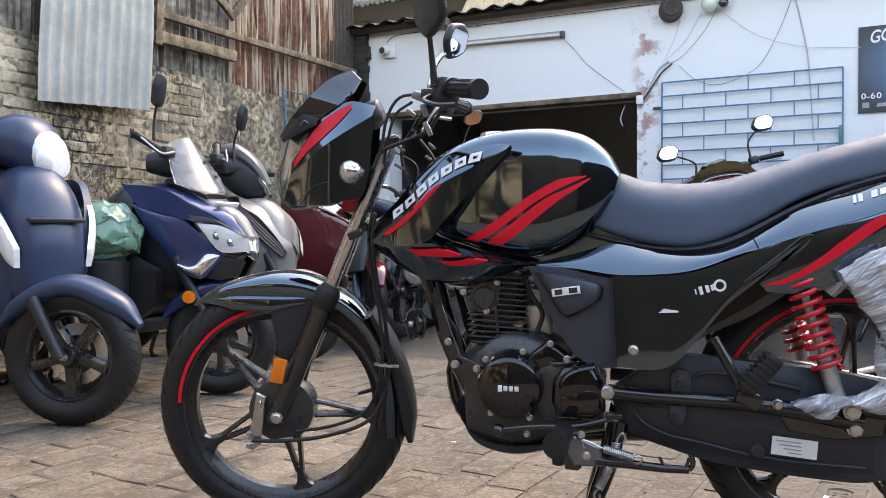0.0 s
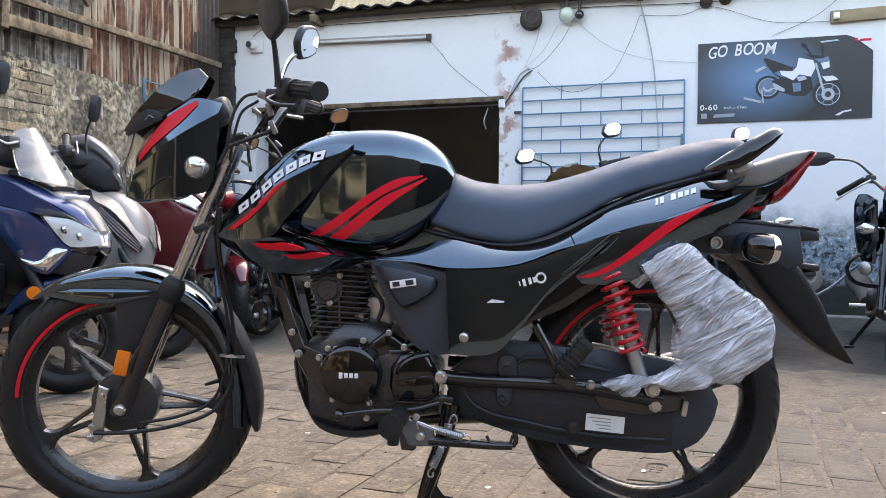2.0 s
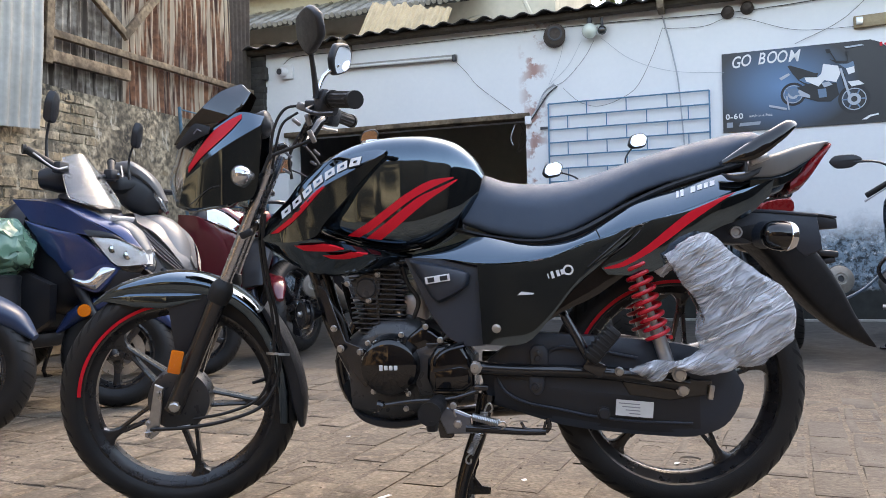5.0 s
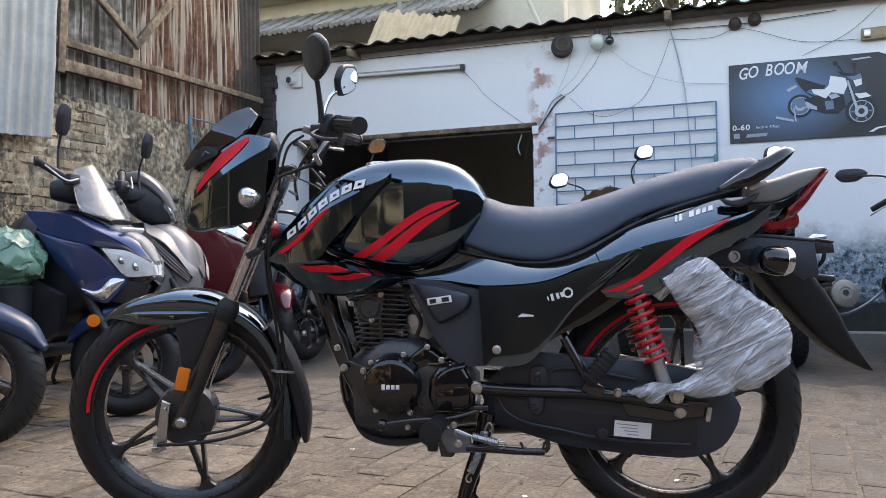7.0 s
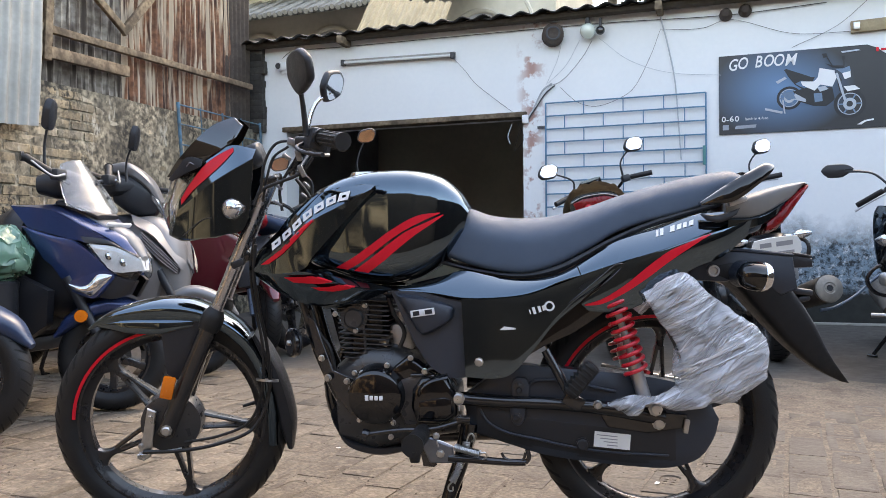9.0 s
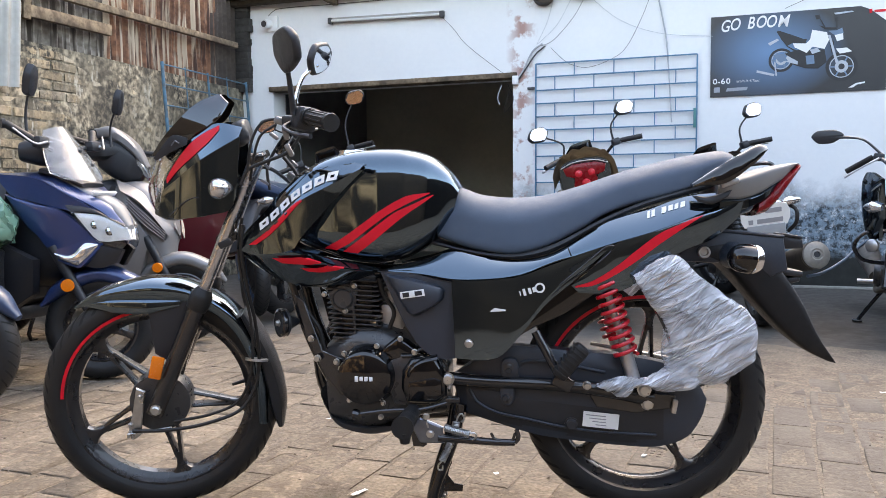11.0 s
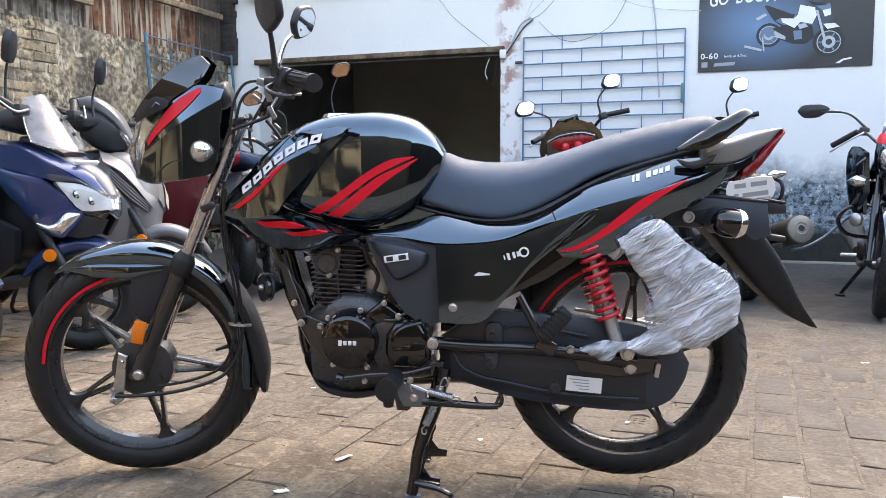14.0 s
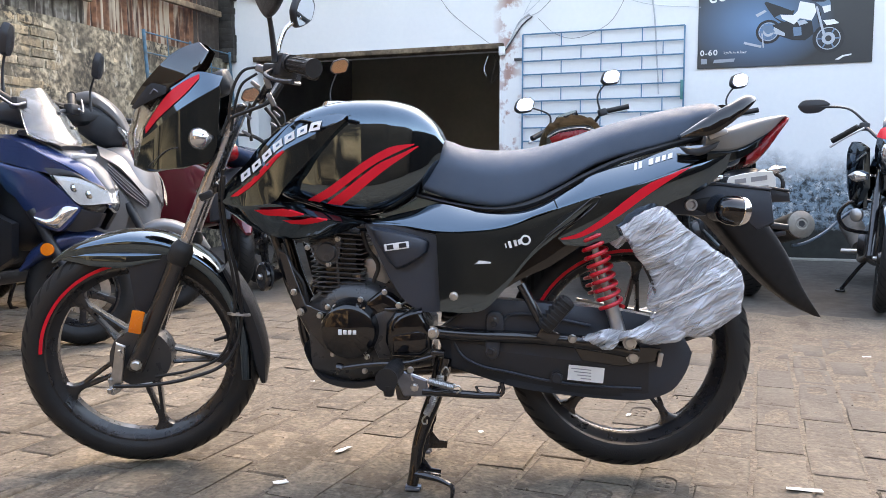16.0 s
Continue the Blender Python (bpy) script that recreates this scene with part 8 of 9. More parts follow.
def motorbike(m, paint, label, steer=0.0, seat_mat=None, lean=0.0, stripe_mat=None, lamp_ahead=True, fork_mat=None, rim_mat=None, cover=False, number=False, bars=1.0, mirror_at=(0.2, 0.33, 1.27), dark_lamp=False, glass_tilt=-12, tail_mat=None, glass=MIRROR, mirror_sides=(-1, 1), drop=0.0, sporty=False, stand=1):
    """A small road motorcycle on its side stand."""
    mb = thing("parked_motorcycle", label, "motorcycle", m @ pose(0, 0, 0, lean, 0, 0))
    r = 0.305
    rimm = rim_mat or RIM
    seat_mat = seat_mat or SEAT
    back = thing("rear_wheel", "", "")
    back.parent = mb
    simple_wheel(back, pose(-0.66, 0, r), r, 0.12, 0.225, rimm, 5, 0.11)
    axis = Matrix.Rotation(radians(steer), 4, Vector((-math.sin(radians(25)), 0, math.cos(radians(25)))))
    st = pose(0.36, 0, 0.85) @ axis @ pose(-0.36, 0, -0.85)
    fw = thing("front_wheel", "", "")
    fw.parent = mb
    simple_wheel(fw, st @ pose(0.66, 0, r), r, 0.09, 0.225, rimm, 5, 0.13)
    up = [(0.66 + (r + 0.03) * math.cos(radians(a)), r + (r + 0.03) * math.sin(radians(a))) for a in (25, 60, 95, 130, 160)]
    dn = [(0.66 + (r + 0.012) * math.cos(radians(a)), r + (r - 0.012) * math.sin(radians(a))) for a in (25, 60, 95, 130, 160)]
    part("front_mudguard", moved(hull(up, dn, [0.03, 0.06, 0.065, 0.065, 0.05], 18, 14, 2.6), st), paint, mb)
    for s in (-1, 1):
        fk = part("fork_tube", moved(tube([(0.645, 0.09 * s, r), (0.5, 0.09 * s, 0.58), (0.34, 0.09 * s, 0.9)], [0.024, 0.022, 0.018], 8, 12), st), fork_mat or FORKTUBE, mb)
    part("yoke", moved(box((0.35, 0, 0.88), (0.06, 0.24, 0.04), 0.01, (0, 25, 0)), st), FRAME, mb)
    bar = [(0.13, -0.36 * bars, 1.04 - drop), (0.2, -0.22, 1.06), (0.27, -0.13, 1.0), (0.31, -0.06, 0.94), (0.31, 0.06, 0.94), (0.27, 0.13, 1.0), (0.2, 0.22, 1.06), (0.13, 0.36 * bars, 1.04 - drop)]
    part("handlebar", moved(tube(bar, 0.011, 40, 8), st), FRAME, mb)
    for s in (-1, 1):
        a, b = Vector((0.19, 0.235 * s, 1.058)), Vector((0.13, 0.37 * s, 1.04 - drop))
        part("grip", moved(tube([a, b], [0.018, 0.018], m=12), st), RUBBER, mb)
        part("switch_box", moved(box((0.2, 0.2 * s, 1.06), (0.05, 0.06, 0.05), 0.012), st), PLASTIC, mb)
        part("lever", moved(tube([(0.24, 0.2 * s, 1.05), (0.25, 0.25 * s, 1.04 - 0.3 * drop), (0.2, 0.37 * s, 1.02 - 1.2 * drop), (0.2, 0.378 * s, 1.018 - 1.25 * drop)], [0.008, 0.006, 0.005, 0.009], 12, 8), st), ALU, mb)
        b0, h0 = st @ Vector((0.21, 0.19 * s, 1.08)), st @ Vector((mirror_at[0], mirror_at[1] * s, mirror_at[2]))
        if s in mirror_sides:
            mirror_on(mb, tuple(b0), tuple(h0), -90 + steer, glass, size=1.1, tilt=glass_tilt, bend=0.36 if sporty else 0.0)
        ind = st @ Vector((0.42, 0.2 * s, 0.83 - drop))
        part("front_indicator", joined(moved(hull([(-0.062, 0.006), (-0.01, 0.036), (0.055, 0.018)], [(-0.062, -0.006), (-0.01, -0.034), (0.055, -0.018)], [0.008, 0.026, 0.014], 10, 12, 2.2), pose(*ind, 0, 0, -60 * s) if sporty else pose(*ind, 0, 0, 60 * s)), tube([tuple(st @ Vector((0.38, 0.07 * s, 0.845 - drop))), tuple(ind)], 0.008, m=8)), AMBER if lamp_ahead else LENS, mb, "indicator lamp")
        part("rear_indicator", joined(moved(hull([(-0.05, 0.012), (0, 0.024), (0.05, 0.012)], [(-0.05, -0.012), (0, -0.024), (0.05, -0.012)], [0.01, 0.02, 0.01], 8, 10, 2.2), pose(-0.95, 0.17 * s, 0.74, 0, 0, 80 * s)), tube([(-0.9, 0.06 * s, 0.74), (-0.95, 0.15 * s, 0.74)], 0.008, m=8)), LENS, mb, "rear indicator lamp")
        sh = part("shock_absorber", tube([(-0.42, 0.13 * s, 0.72), (-0.6, 0.13 * s, 0.36)], [0.016, 0.03, 0.03, 0.016], 8, 12), PLASTIC, mb)
        part("swing_arm", tube([(-0.1, 0.12 * s, 0.36), (-0.68, 0.12 * s, r)], 0.02, m=10), FRAME, mb)
        part("footrest", tube([(0.0, 0.14 * s, 0.33 - 0.6 * drop), (-0.02, 0.28 * s, 0.32 - 0.6 * drop)], 0.016, m=10), ALU if sporty else RUBBER, mb)
        part("side_panel", plate([(0.02, 0.70), (-0.3, 0.74), (-0.7, 0.80)], [(-0.05, 0.48), (-0.3, 0.52), (-0.62, 0.70)], 0.12, 0.13, 0.015, 0.02, s, 14, 8), paint, mb)
    rise = st @ pose(0, 0, 0.06 if sporty else 0.0)
    part("headlamp_cowl", moved(hull([(0.36, 1.02), (0.45, 1.04), (0.54, 0.96), (0.58, 0.84)], [(0.36, 0.74), (0.45, 0.70), (0.53, 0.72), (0.56, 0.76)], [0.12, 0.135, 0.11, 0.06], 16, 20, 2.5), rise), paint, mb)
    part("headlamp", moved(hull([(0.50, 0.97), (0.555, 0.92), (0.59, 0.83)], [(0.50, 0.76), (0.55, 0.75), (0.58, 0.77)], [0.11, 0.1, 0.06], 12, 16, 2.3), rise), TINT if dark_lamp else LENS, mb, "headlamp")
    part("fly_screen", moved(hull([(0.34, 1.14), (0.42, 1.09), (0.48, 1.02)], [(0.34, 1.12), (0.41, 1.06), (0.46, 1.0)], [0.08, 0.11, 0.11], 8, 14, 2.6), st), TINT, mb)
    part("instrument_panel", moved(box((0.36, 0, 1.03), (0.06, 0.15, 0.08), 0.015, (0, -35, 0)), st), PLASTIC, mb)
    part("fuel_tank", hull([(0.32, 0.86), (0.2, 0.95), (0.0, 0.94), (-0.16, 0.82)], [(0.3, 0.68), (0.2, 0.64), (0.0, 0.66), (-0.15, 0.72)], [0.1, 0.16, 0.15, 0.09], 20, 22, 2.6), paint, mb)
    for s in (-1, 1):
        shr = plate([(0.40, 0.82), (0.25, 0.84), (0.05, 0.78)], [(0.34, 0.58), (0.22, 0.56), (0.05, 0.66)], [0.17, 0.19, 0.16], [0.16, 0.17, 0.15], 0.02, 0.02, s, 14, 8)
        tr = BVHTree.FromBMesh(shr)
        part("tank_shroud", shr, paint, mb)
        if stripe_mat:
            part("stripe", decal(tr, [(0.37, 0.76), (0.1, 0.78)], [(0.36, 0.70), (0.1, 0.75)], 16, 4, 0.004, s), stripe_mat, mb)
    part("seat", hull([(-0.1, 0.80), (-0.3, 0.80), (-0.55, 0.86), (-0.82, 0.90)], [(-0.1, 0.72), (-0.3, 0.72), (-0.55, 0.77), (-0.82, 0.84)], [0.09, 0.13, 0.12, 0.08], 18, 16, 3.0), seat_mat, mb, "black vinyl seat")
    part("tail_cowl", hull([(-0.45, 0.80), (-0.75, 0.87), (-0.98, 0.92)], [(-0.45, 0.70), (-0.75, 0.77), (-0.98, 0.86)], [0.12, 0.12, 0.07], 14, 16, 2.8), paint, mb)
    if tail_mat:
        for s in (-1, 1):
            part("tail_flash", plate([(-0.62, 0.83), (-0.8, 0.885), (-0.93, 0.915)], [(-0.62, 0.79), (-0.8, 0.83), (-0.93, 0.885)], [0.118, 0.112, 0.085], [0.124, 0.12, 0.09], 0.006, 0.012, s, 12, 6), tail_mat, mb, "red panel on the tail")
            part("side_lamp", plate([(-0.84, 0.83), (-0.9, 0.85), (-0.97, 0.875)], [(-0.84, 0.76), (-0.9, 0.765), (-0.96, 0.80)], [0.12, 0.11, 0.08], [0.12, 0.11, 0.08], 0.012, 0.015, s, 10, 6), LENS, mb, "clear lamp lens")
    if cover:
        part("tail_surround", hull([(-0.7, 0.955), (-0.9, 0.985), (-1.0, 0.985)], [(-0.7, 0.75), (-0.88, 0.75), (-0.96, 0.78)], [0.13, 0.155, 0.14], 12, 20, 3.4), BLACK, mb, "black tail surround")
        wing = [(-0.118, 0.935), (-0.06, 0.955), (0.06, 0.955), (0.118, 0.935), (0.105, 0.895), (0.06, 0.88), (0.07, 0.82), (0.05, 0.78), (-0.05, 0.78), (-0.07, 0.82), (-0.06, 0.88), (-0.105, 0.895)]
        lens = part("tail_lamp", moved(slab(wing, -0.012, 0.012, 0.006, 2), pose(-1.008, 0, 0, 0, 0, 90) @ pose(0, 0, 0, 0, 0, 180)), REDLENS, mb, "red winged tail lamp")
        part("lamp_brow", tube([(-1.012, -0.13, 0.94), (-1.016, -0.06, 0.965), (-1.016, 0.06, 0.965), (-1.012, 0.13, 0.94)], 0.003, 14, 8), ALU, lens)
        for dy, dz, q in ((-0.035, 0.9, 0.022), (0.035, 0.9, 0.022), (0.0, 0.845, 0.026)):
            part("lamp_bulb_cover", moved(lathe([(0.0005, -0.008), (q * 0.7, -0.005), (q, 0.004)], 18), pose(-1.022, dy, dz, 0, 0, -90)), REDSPRING, lens)
    else:
        part("tail_lamp", hull([(-0.93, 0.92), (-1.005, 0.90)], [(-0.93, 0.80), (-0.99, 0.82)], [0.1, 0.085], 6, 14, 3.0), REDLENS, mb, "red tail lamp")
    if sporty:
        cowl_tree = BVHTree.FromBMesh(hull([(0.36, 1.02), (0.45, 1.04), (0.54, 0.96), (0.58, 0.84)], [(0.36, 0.74), (0.45, 0.70), (0.53, 0.72), (0.56, 0.76)], [0.12, 0.135, 0.11, 0.06], 16, 20, 2.5))
        for s in (-1, 1):
            part("cowl_flash", moved(decal(cowl_tree, [(0.44, 0.975), (0.49, 0.985), (0.54, 0.945)], [(0.44, 0.93), (0.49, 0.925), (0.545, 0.915)], 12, 5, 0.004, s), rise), RED, mb, "red panel on the lamp cowl")
            part("fairing_wing", plate([(0.46, 0.93), (0.32, 0.97), (0.12, 0.9)], [(0.43, 0.70), (0.30, 0.56), (0.14, 0.6)], [0.17, 0.26, 0.22], [0.15, 0.21, 0.18], 0.035, 0.02, s, 16, 10), BLACK, mb, "gloss black tank fairing")
            part("fairing_edge", tube([(0.462, 0.168 * s, 0.9), (0.40, 0.215 * s, 0.855), (0.30, 0.25 * s, 0.77)], 0.005, 12, 8), ALU, mb)
        part("crash_loop", tube([(0.3, -0.12, 0.62), (0.33, -0.24, 0.6), (0.33, -0.29, 0.52), (0.31, -0.24, 0.44), (0.26, -0.1, 0.42)], 0.012, 22, 8), FRAME, mb, "black loop guard")
        part("horn", moved(lathe([(0.0005, -0.02), (0.03, -0.018), (0.04, -0.01), (0.04, 0.008), (0.0005, 0.012)], 22), pose(0.36, -0.19, 0.53, 0, 0, 60)), ALU, mb, "grey metal horn")
    part("rear_mudguard", hull([(-0.72, 0.74), (-0.9, 0.76), (-1.06, 0.58), (-1.1, 0.46)], [(-0.72, 0.68), (-0.88, 0.68), (-1.0, 0.54), (-1.08, 0.45)], [0.09, 0.1, 0.09, 0.07], 14, 14, 3.5), PLASTIC, mb)
    if number:
        pl = part("number_plate", moved(slab(rounded([(-0.112, -0.058), (-0.112, 0.058), (0.112, 0.058), (0.112, -0.058)], 3), -0.004, 0.004, 0.001), pose(-1.07, 0, 0.685, 0, -14, 0) @ pose(0, 0, 0, 0, 0, -90)), PAPER, mb, "white number plate with two rows of dark bars")
        for k, spans in ((0.028, ((-0.085, -0.025), (0.0, 0.085))), (-0.028, ((-0.09, -0.066), (-0.045, 0.09)))):
            for a, b in spans:
                part("print_bar", moved(box(((a + b) / 2, -0.0045, k), (b - a, 0.002, 0.026), 0.0), pose(-1.07, 0, 0.685, 0, -14, 0) @ pose(0, 0, 0, 0, 0, -90)), PRINT, pl)
        part("seat_loop", tube([(-0.9, -0.15, 0.57), (-0.95, -0.185, 0.62), (-0.95, -0.19, 0.69), (-0.9, -0.14, 0.73)], 0.011, 18, 10), RUBBERHOSE, mb, "black loop of cable")
        part("lower_flap", box((-1.05, 0, 0.57), (0.012, 0.2, 0.13), 0.004, (0, -10, 0)), GREYPLASTER, mb, "dust-grey flap under the plate")
    if not cover:
        part("grab_rail", tube([(-0.55, -0.12, 0.86), (-0.8, -0.13, 0.95), (-0.9, 0, 0.97), (-0.8, 0.13, 0.95), (-0.55, 0.12, 0.86)], 0.012, 20, 8), FRAME, mb)
    part("engine", joined(hull([(0.2, 0.46), (0.05, 0.5), (-0.15, 0.48)], [(0.2, 0.24), (0.05, 0.2), (-0.15, 0.24)], [0.13, 0.16, 0.13], 10, 16, 3.5), box((0.16, 0, 0.53), (0.13, 0.16, 0.2), 0.02, (0, 15, 0))), ENGINE, mb)
    for k in range(6):
        part("cooling_fin", box((0.15 + 0.008 * k, 0, 0.46 + 0.028 * k), (0.17, 0.2, 0.006), 0.002, (0, 15, 0)), ENGINE, mb)
    part("engine_cover", moved(lathe([(0.001, -0.19), (0.07, -0.185), (0.085, -0.16), (0.085, 0.16), (0.07, 0.185), (0.001, 0.19)], 28), pose(0.02, 0, 0.34)), ENGINE, mb)
    part("down_tube", tube([(0.36, 0, 0.78), (0.3, 0, 0.5), (0.22, 0, 0.24), (0.0, 0, 0.2)], 0.02, 16, 10), FRAME, mb)
    part("exhaust", joined(tube([(0.24, -0.06, 0.48), (0.28, -0.1, 0.3), (0.1, -0.16, 0.24), (-0.35, -0.18, 0.28)], 0.02, 20, 10), tube([(-0.35, -0.19, 0.28), (-0.55, -0.22, 0.34), (-0.86, -0.29, 0.41)], [0.045, 0.074, 0.08], 10, 22)), EXHAUST, mb, "sooty steel exhaust")
    out = pose(-0.865, -0.291, 0.411, 0, 0, 99) @ Matrix.Diagonal((1.14, 1.0, 1.14, 1)) @ pose(0, 0, 0, 14, 0, 0)
    cap = part("exhaust_cap", moved(lathe([(0.016, 0.008), (0.024, 0.006), (0.03, 0.012), (0.058, 0.004), (0.069, -0.006), (0.071, -0.02), (0.016, -0.02)], 36), out), DUSTCAP, mb, "dull grey end cap of the exhaust")
    part("exhaust_hole", moved(lathe([(0.0005, 0.002), (0.017, 0.002), (0.017, -0.02), (0.0005, -0.02)], 20), out), PRINTDARK, cap)
    part("side_stand", joined(tube([(0.02, 0.1 * stand, 0.28), (-0.04, 0.2 * stand, 0.12), (-0.06, 0.26 * stand, 0.02)], 0.012, 10, 8), box((-0.06, 0.265 * stand, 0.012), (0.05, 0.06, 0.012), 0.004)), FRAME, mb)
    if cover:
        # a sheet draped over the seat, hanging lower at its sides
        cl = bmesh.new()
        rows = []
        for i in range(27):
            f = i / 26
            row = []
            for k in range(37):
                a = -1 + 2 * k / 36
                wob = noise.noise(Vector((f * 5, a * 4, 2.0)))
                half = 0.13 + 0.05 * f + 0.02 * wob
                y = half * math.sin(a * 1.5)
                z = 0.93 + 0.055 * f + (0.05 + 0.06 * f) * (math.cos(a * 1.5) - 0.35) - 0.07 * abs(a) ** 4 * (1 + wob)
                row.append(cl.verts.new((-0.3 - 0.66 * f - 0.02 * wob, y, z - 0.015 + 0.014 * noise.noise(Vector((f * 9, a * 7, 5.0))) + 0.008 * noise.noise(Vector((f * 22, a * 17, 8.0))))))
            rows.append(row)
        for a, b in zip(rows, rows[1:]):
            for k in range(36):
                cl.faces.new((a[k], a[k + 1], b[k + 1], b[k]))
        bmesh.ops.solidify(cl, geom=cl.faces[:], thickness=0.008)
        solid("cloth", cl, CLOTH, "crumpled brown cloth lying over the motorcycle seat", "cloth", m @ pose(0, 0, 0, lean, 0, 0))
    return mb


BLUEMATT = mat("matt_dark_blue_paint", (0.019, 0.04, 0.088), 0.34, spec=0.45, coat=0.1, blotch=0.2, blotch_scale=5)
BLUEGLOSS = mat("metallic_blue_paint", (0.012, 0.036, 0.115), 0.3, metal=0.35, coat=0.6, grain=0.25, grain_scale=500, dark=(0.03, 0.055, 0.2))
SILVER = mat("satin_silver_paint", (0.19, 0.19, 0.195), 0.4, metal=0.3, coat=0.15, grain=0.2, grain_scale=400)
MAROON = mat("gloss_maroon_paint", (0.12, 0.012, 0.02), 0.2, coat=0.9, grain=0.2, grain_scale=300)
SCREEN = mat("hazy_screen", (0.78, 0.84, 0.9), 0.12, trans=0.93, blotch=0.5, blotch_scale=6, dark=(0.6, 0.66, 0.73))
CLOTH = mat("brown_cloth", (0.25, 0.205, 0.15), 0.95, blotch=0.6, blotch_scale=14, bump=0.5, bump_scale=120)
# reflection of a rusty brown wall, put into the mirror glass's own colour
BROWNREFLECT = mat("mirror_brown_reflection", (0.85, 0.47, 0.27), 0.22, metal=0.9, blotch=0.4, blotch_scale=30, dark=(0.7, 0.4, 0.24))
# mirror whose dark reflection is put into its base colour
DARKREFLECT = mat("mirror_dark_reflection", (0.1, 0.1, 0.1), 0.08, 1.0)
EXHAUST = mat("sooty_exhaust_steel", (0.12, 0.108, 0.095), 0.65, 0.4, blotch=0.6, blotch_scale=8)
GOLDFORK = mat("blue_grey_fork", (0.16, 0.22, 0.32), 0.3, 0.6, grain=0.2)
DUSTCAP = mat("dusty_exhaust_cap", (0.3, 0.28, 0.25), 0.6, 0.3, blotch=0.6, blotch_scale=18, dark=(0.16, 0.15, 0.13), grain=0.3)
HOSEBLUE = mat("blue_grey_hose", (0.1, 0.16, 0.23), 0.45, blotch=0.4, blotch_scale=9)
WEED = mat("weed_leaf", (0.09, 0.11, 0.075), 0.6, blotch=0.5, blotch_scale=20, dark=(0.05, 0.06, 0.04))
GREENFILM = mat("green_plastic_film", (0.1, 0.22, 0.16), 0.25, coat=0.5, blotch=0.5, blotch_scale=14, dark=(0.08, 0.2, 0.15))
BLUERIM = mat("blue_rim_paint", (0.05, 0.1, 0.2), 0.35, coat=0.4, grain=0.2)



def at_plan(x, y, heading, size=1.0, z=0.0, climb=0.0):
    """Place on the plan, with a heading in degrees from the x axis; climb: the ground's slope along it."""
    return pose(x, y, z, 0, -climb, heading) @ Matrix.Diagonal((size, size, size, 1))


scooter(at_plan(-2.632, 1.207, -28, 1.12), BLUEMATT, SILVER, "round", "matt dark blue scooter with its lamp on the handlebar", steer=36, group="parked scooters", mirrors=False)
scooter(at_plan(-2.33, 1.68, -12, 1.048), BLUEGLOSS, SILVER, "maxi", "metallic blue maxi scooter with a hazy windscreen", steer=30, group="parked scooters")
scooter(at_plan(-2.38, 2.64, -8, 1.05, 0.0), SILVER, SILVER, "sport", "satin silver-grey scooter with a slatted nose", steer=26, group="parked scooters")
scooter(at_plan(-2.20, 3.55, -17, 1.09, 0.036, 0.5), MAROON, MAROON, "apron", "gloss maroon scooter with headlamps in its apron", steer=-40, wheel_paint=BLUERIM, group="parked scooters", mirrors=False)
motorbike(at_plan(2.73, 3.17, -116, 1.0, 0.028), BLACK, "black motorcycle with red panels on its lamp cowl", steer=4, stripe_mat=RED, lean=-3, lamp_ahead=False, mirror_at=(0.16, 0.51, 1.17), glass_tilt=0, glass=DARKREFLECT, drop=0.075, sporty=True, stand=-1, fork_mat=FRAME)
motorbike(at_plan(0.98, 4.06, 84, 1.12, 0.055, 1.7), BLACK, "black motorcycle with a red tail lamp and a cloth on it", steer=24, lean=-8, cover=True, lamp_ahead=False)
motorbike(at_plan(1.94, 3.93, 86, 1.08, 0.055, 1.7), BLACK, "dusty black motorcycle with a white number plate", steer=24, lean=-8, lamp_ahead=False, number=True, mirror_sides=(-1,))
motorbike(at_plan(-1.2, 4.2, 76, 1.1, 0.06, 1.7), BLUEMATT, "dark blue motorcycle standing before the store", steer=24, lean=-8, lamp_ahead=False, glass_tilt=16, mirror_at=(0.2, 0.345, 1.415), glass=BROWNREFLECT)

solid("hose", tube([(2.1, 3.05, 0.37), (2.2, 3.1, 0.385), (2.36, 3.2, 0.45), (2.5, 3.28, 0.545), (2.64, 3.3, 0.64)], 0.0095, 24, 8), HOSEBLUE, "blue-grey hose slung from one motorcycle to the next", "hose")
for x, y, n_, size, seed in ((3.0, 5.36, 7, 0.062, 1), (3.33, 5.38, 6, 0.05, 2)):
    weed = thing("weed", "small weed growing at the foot of the white wall", "plant", pose(x, y, 0.05))
    rw = random.Random(seed)
    for i in range(n_):
        a, h = 6.283 * i / n_ + rw.uniform(-0.3, 0.3), rw.uniform(0.04, 0.14)
        tip = Vector((math.cos(a) * size * 1.1, math.sin(a) * size * 0.8, h))
        part("stalk", tube([(0, 0, 0), tuple(tip * 0.6), tuple(tip)], 0.0018, 6, 5), WEED, weed)
        part("leaf", moved(hull([(-size, 0.0), (0, 0.004), (size, 0.0)], [(-size, -0.002), (0, -0.001), (size, -0.002)], [0.003, size * 0.48, 0.003], 8, 8, 2.0), pose(*tip, rw.uniform(20, 60), rw.uniform(-25, 25), math.degrees(a))), WEED, weed)


def crumpled(bm, amount, scale, seed):
    """Push the points of a skin in and out so that it creases."""
    for v in bm.verts:
        p = v.co * scale + Vector((seed, seed * 2.0, 0))
        v.co += noise.noise_vector(p) * amount + noise.noise_vector(p * 2.7) * amount * 0.5
    return bm


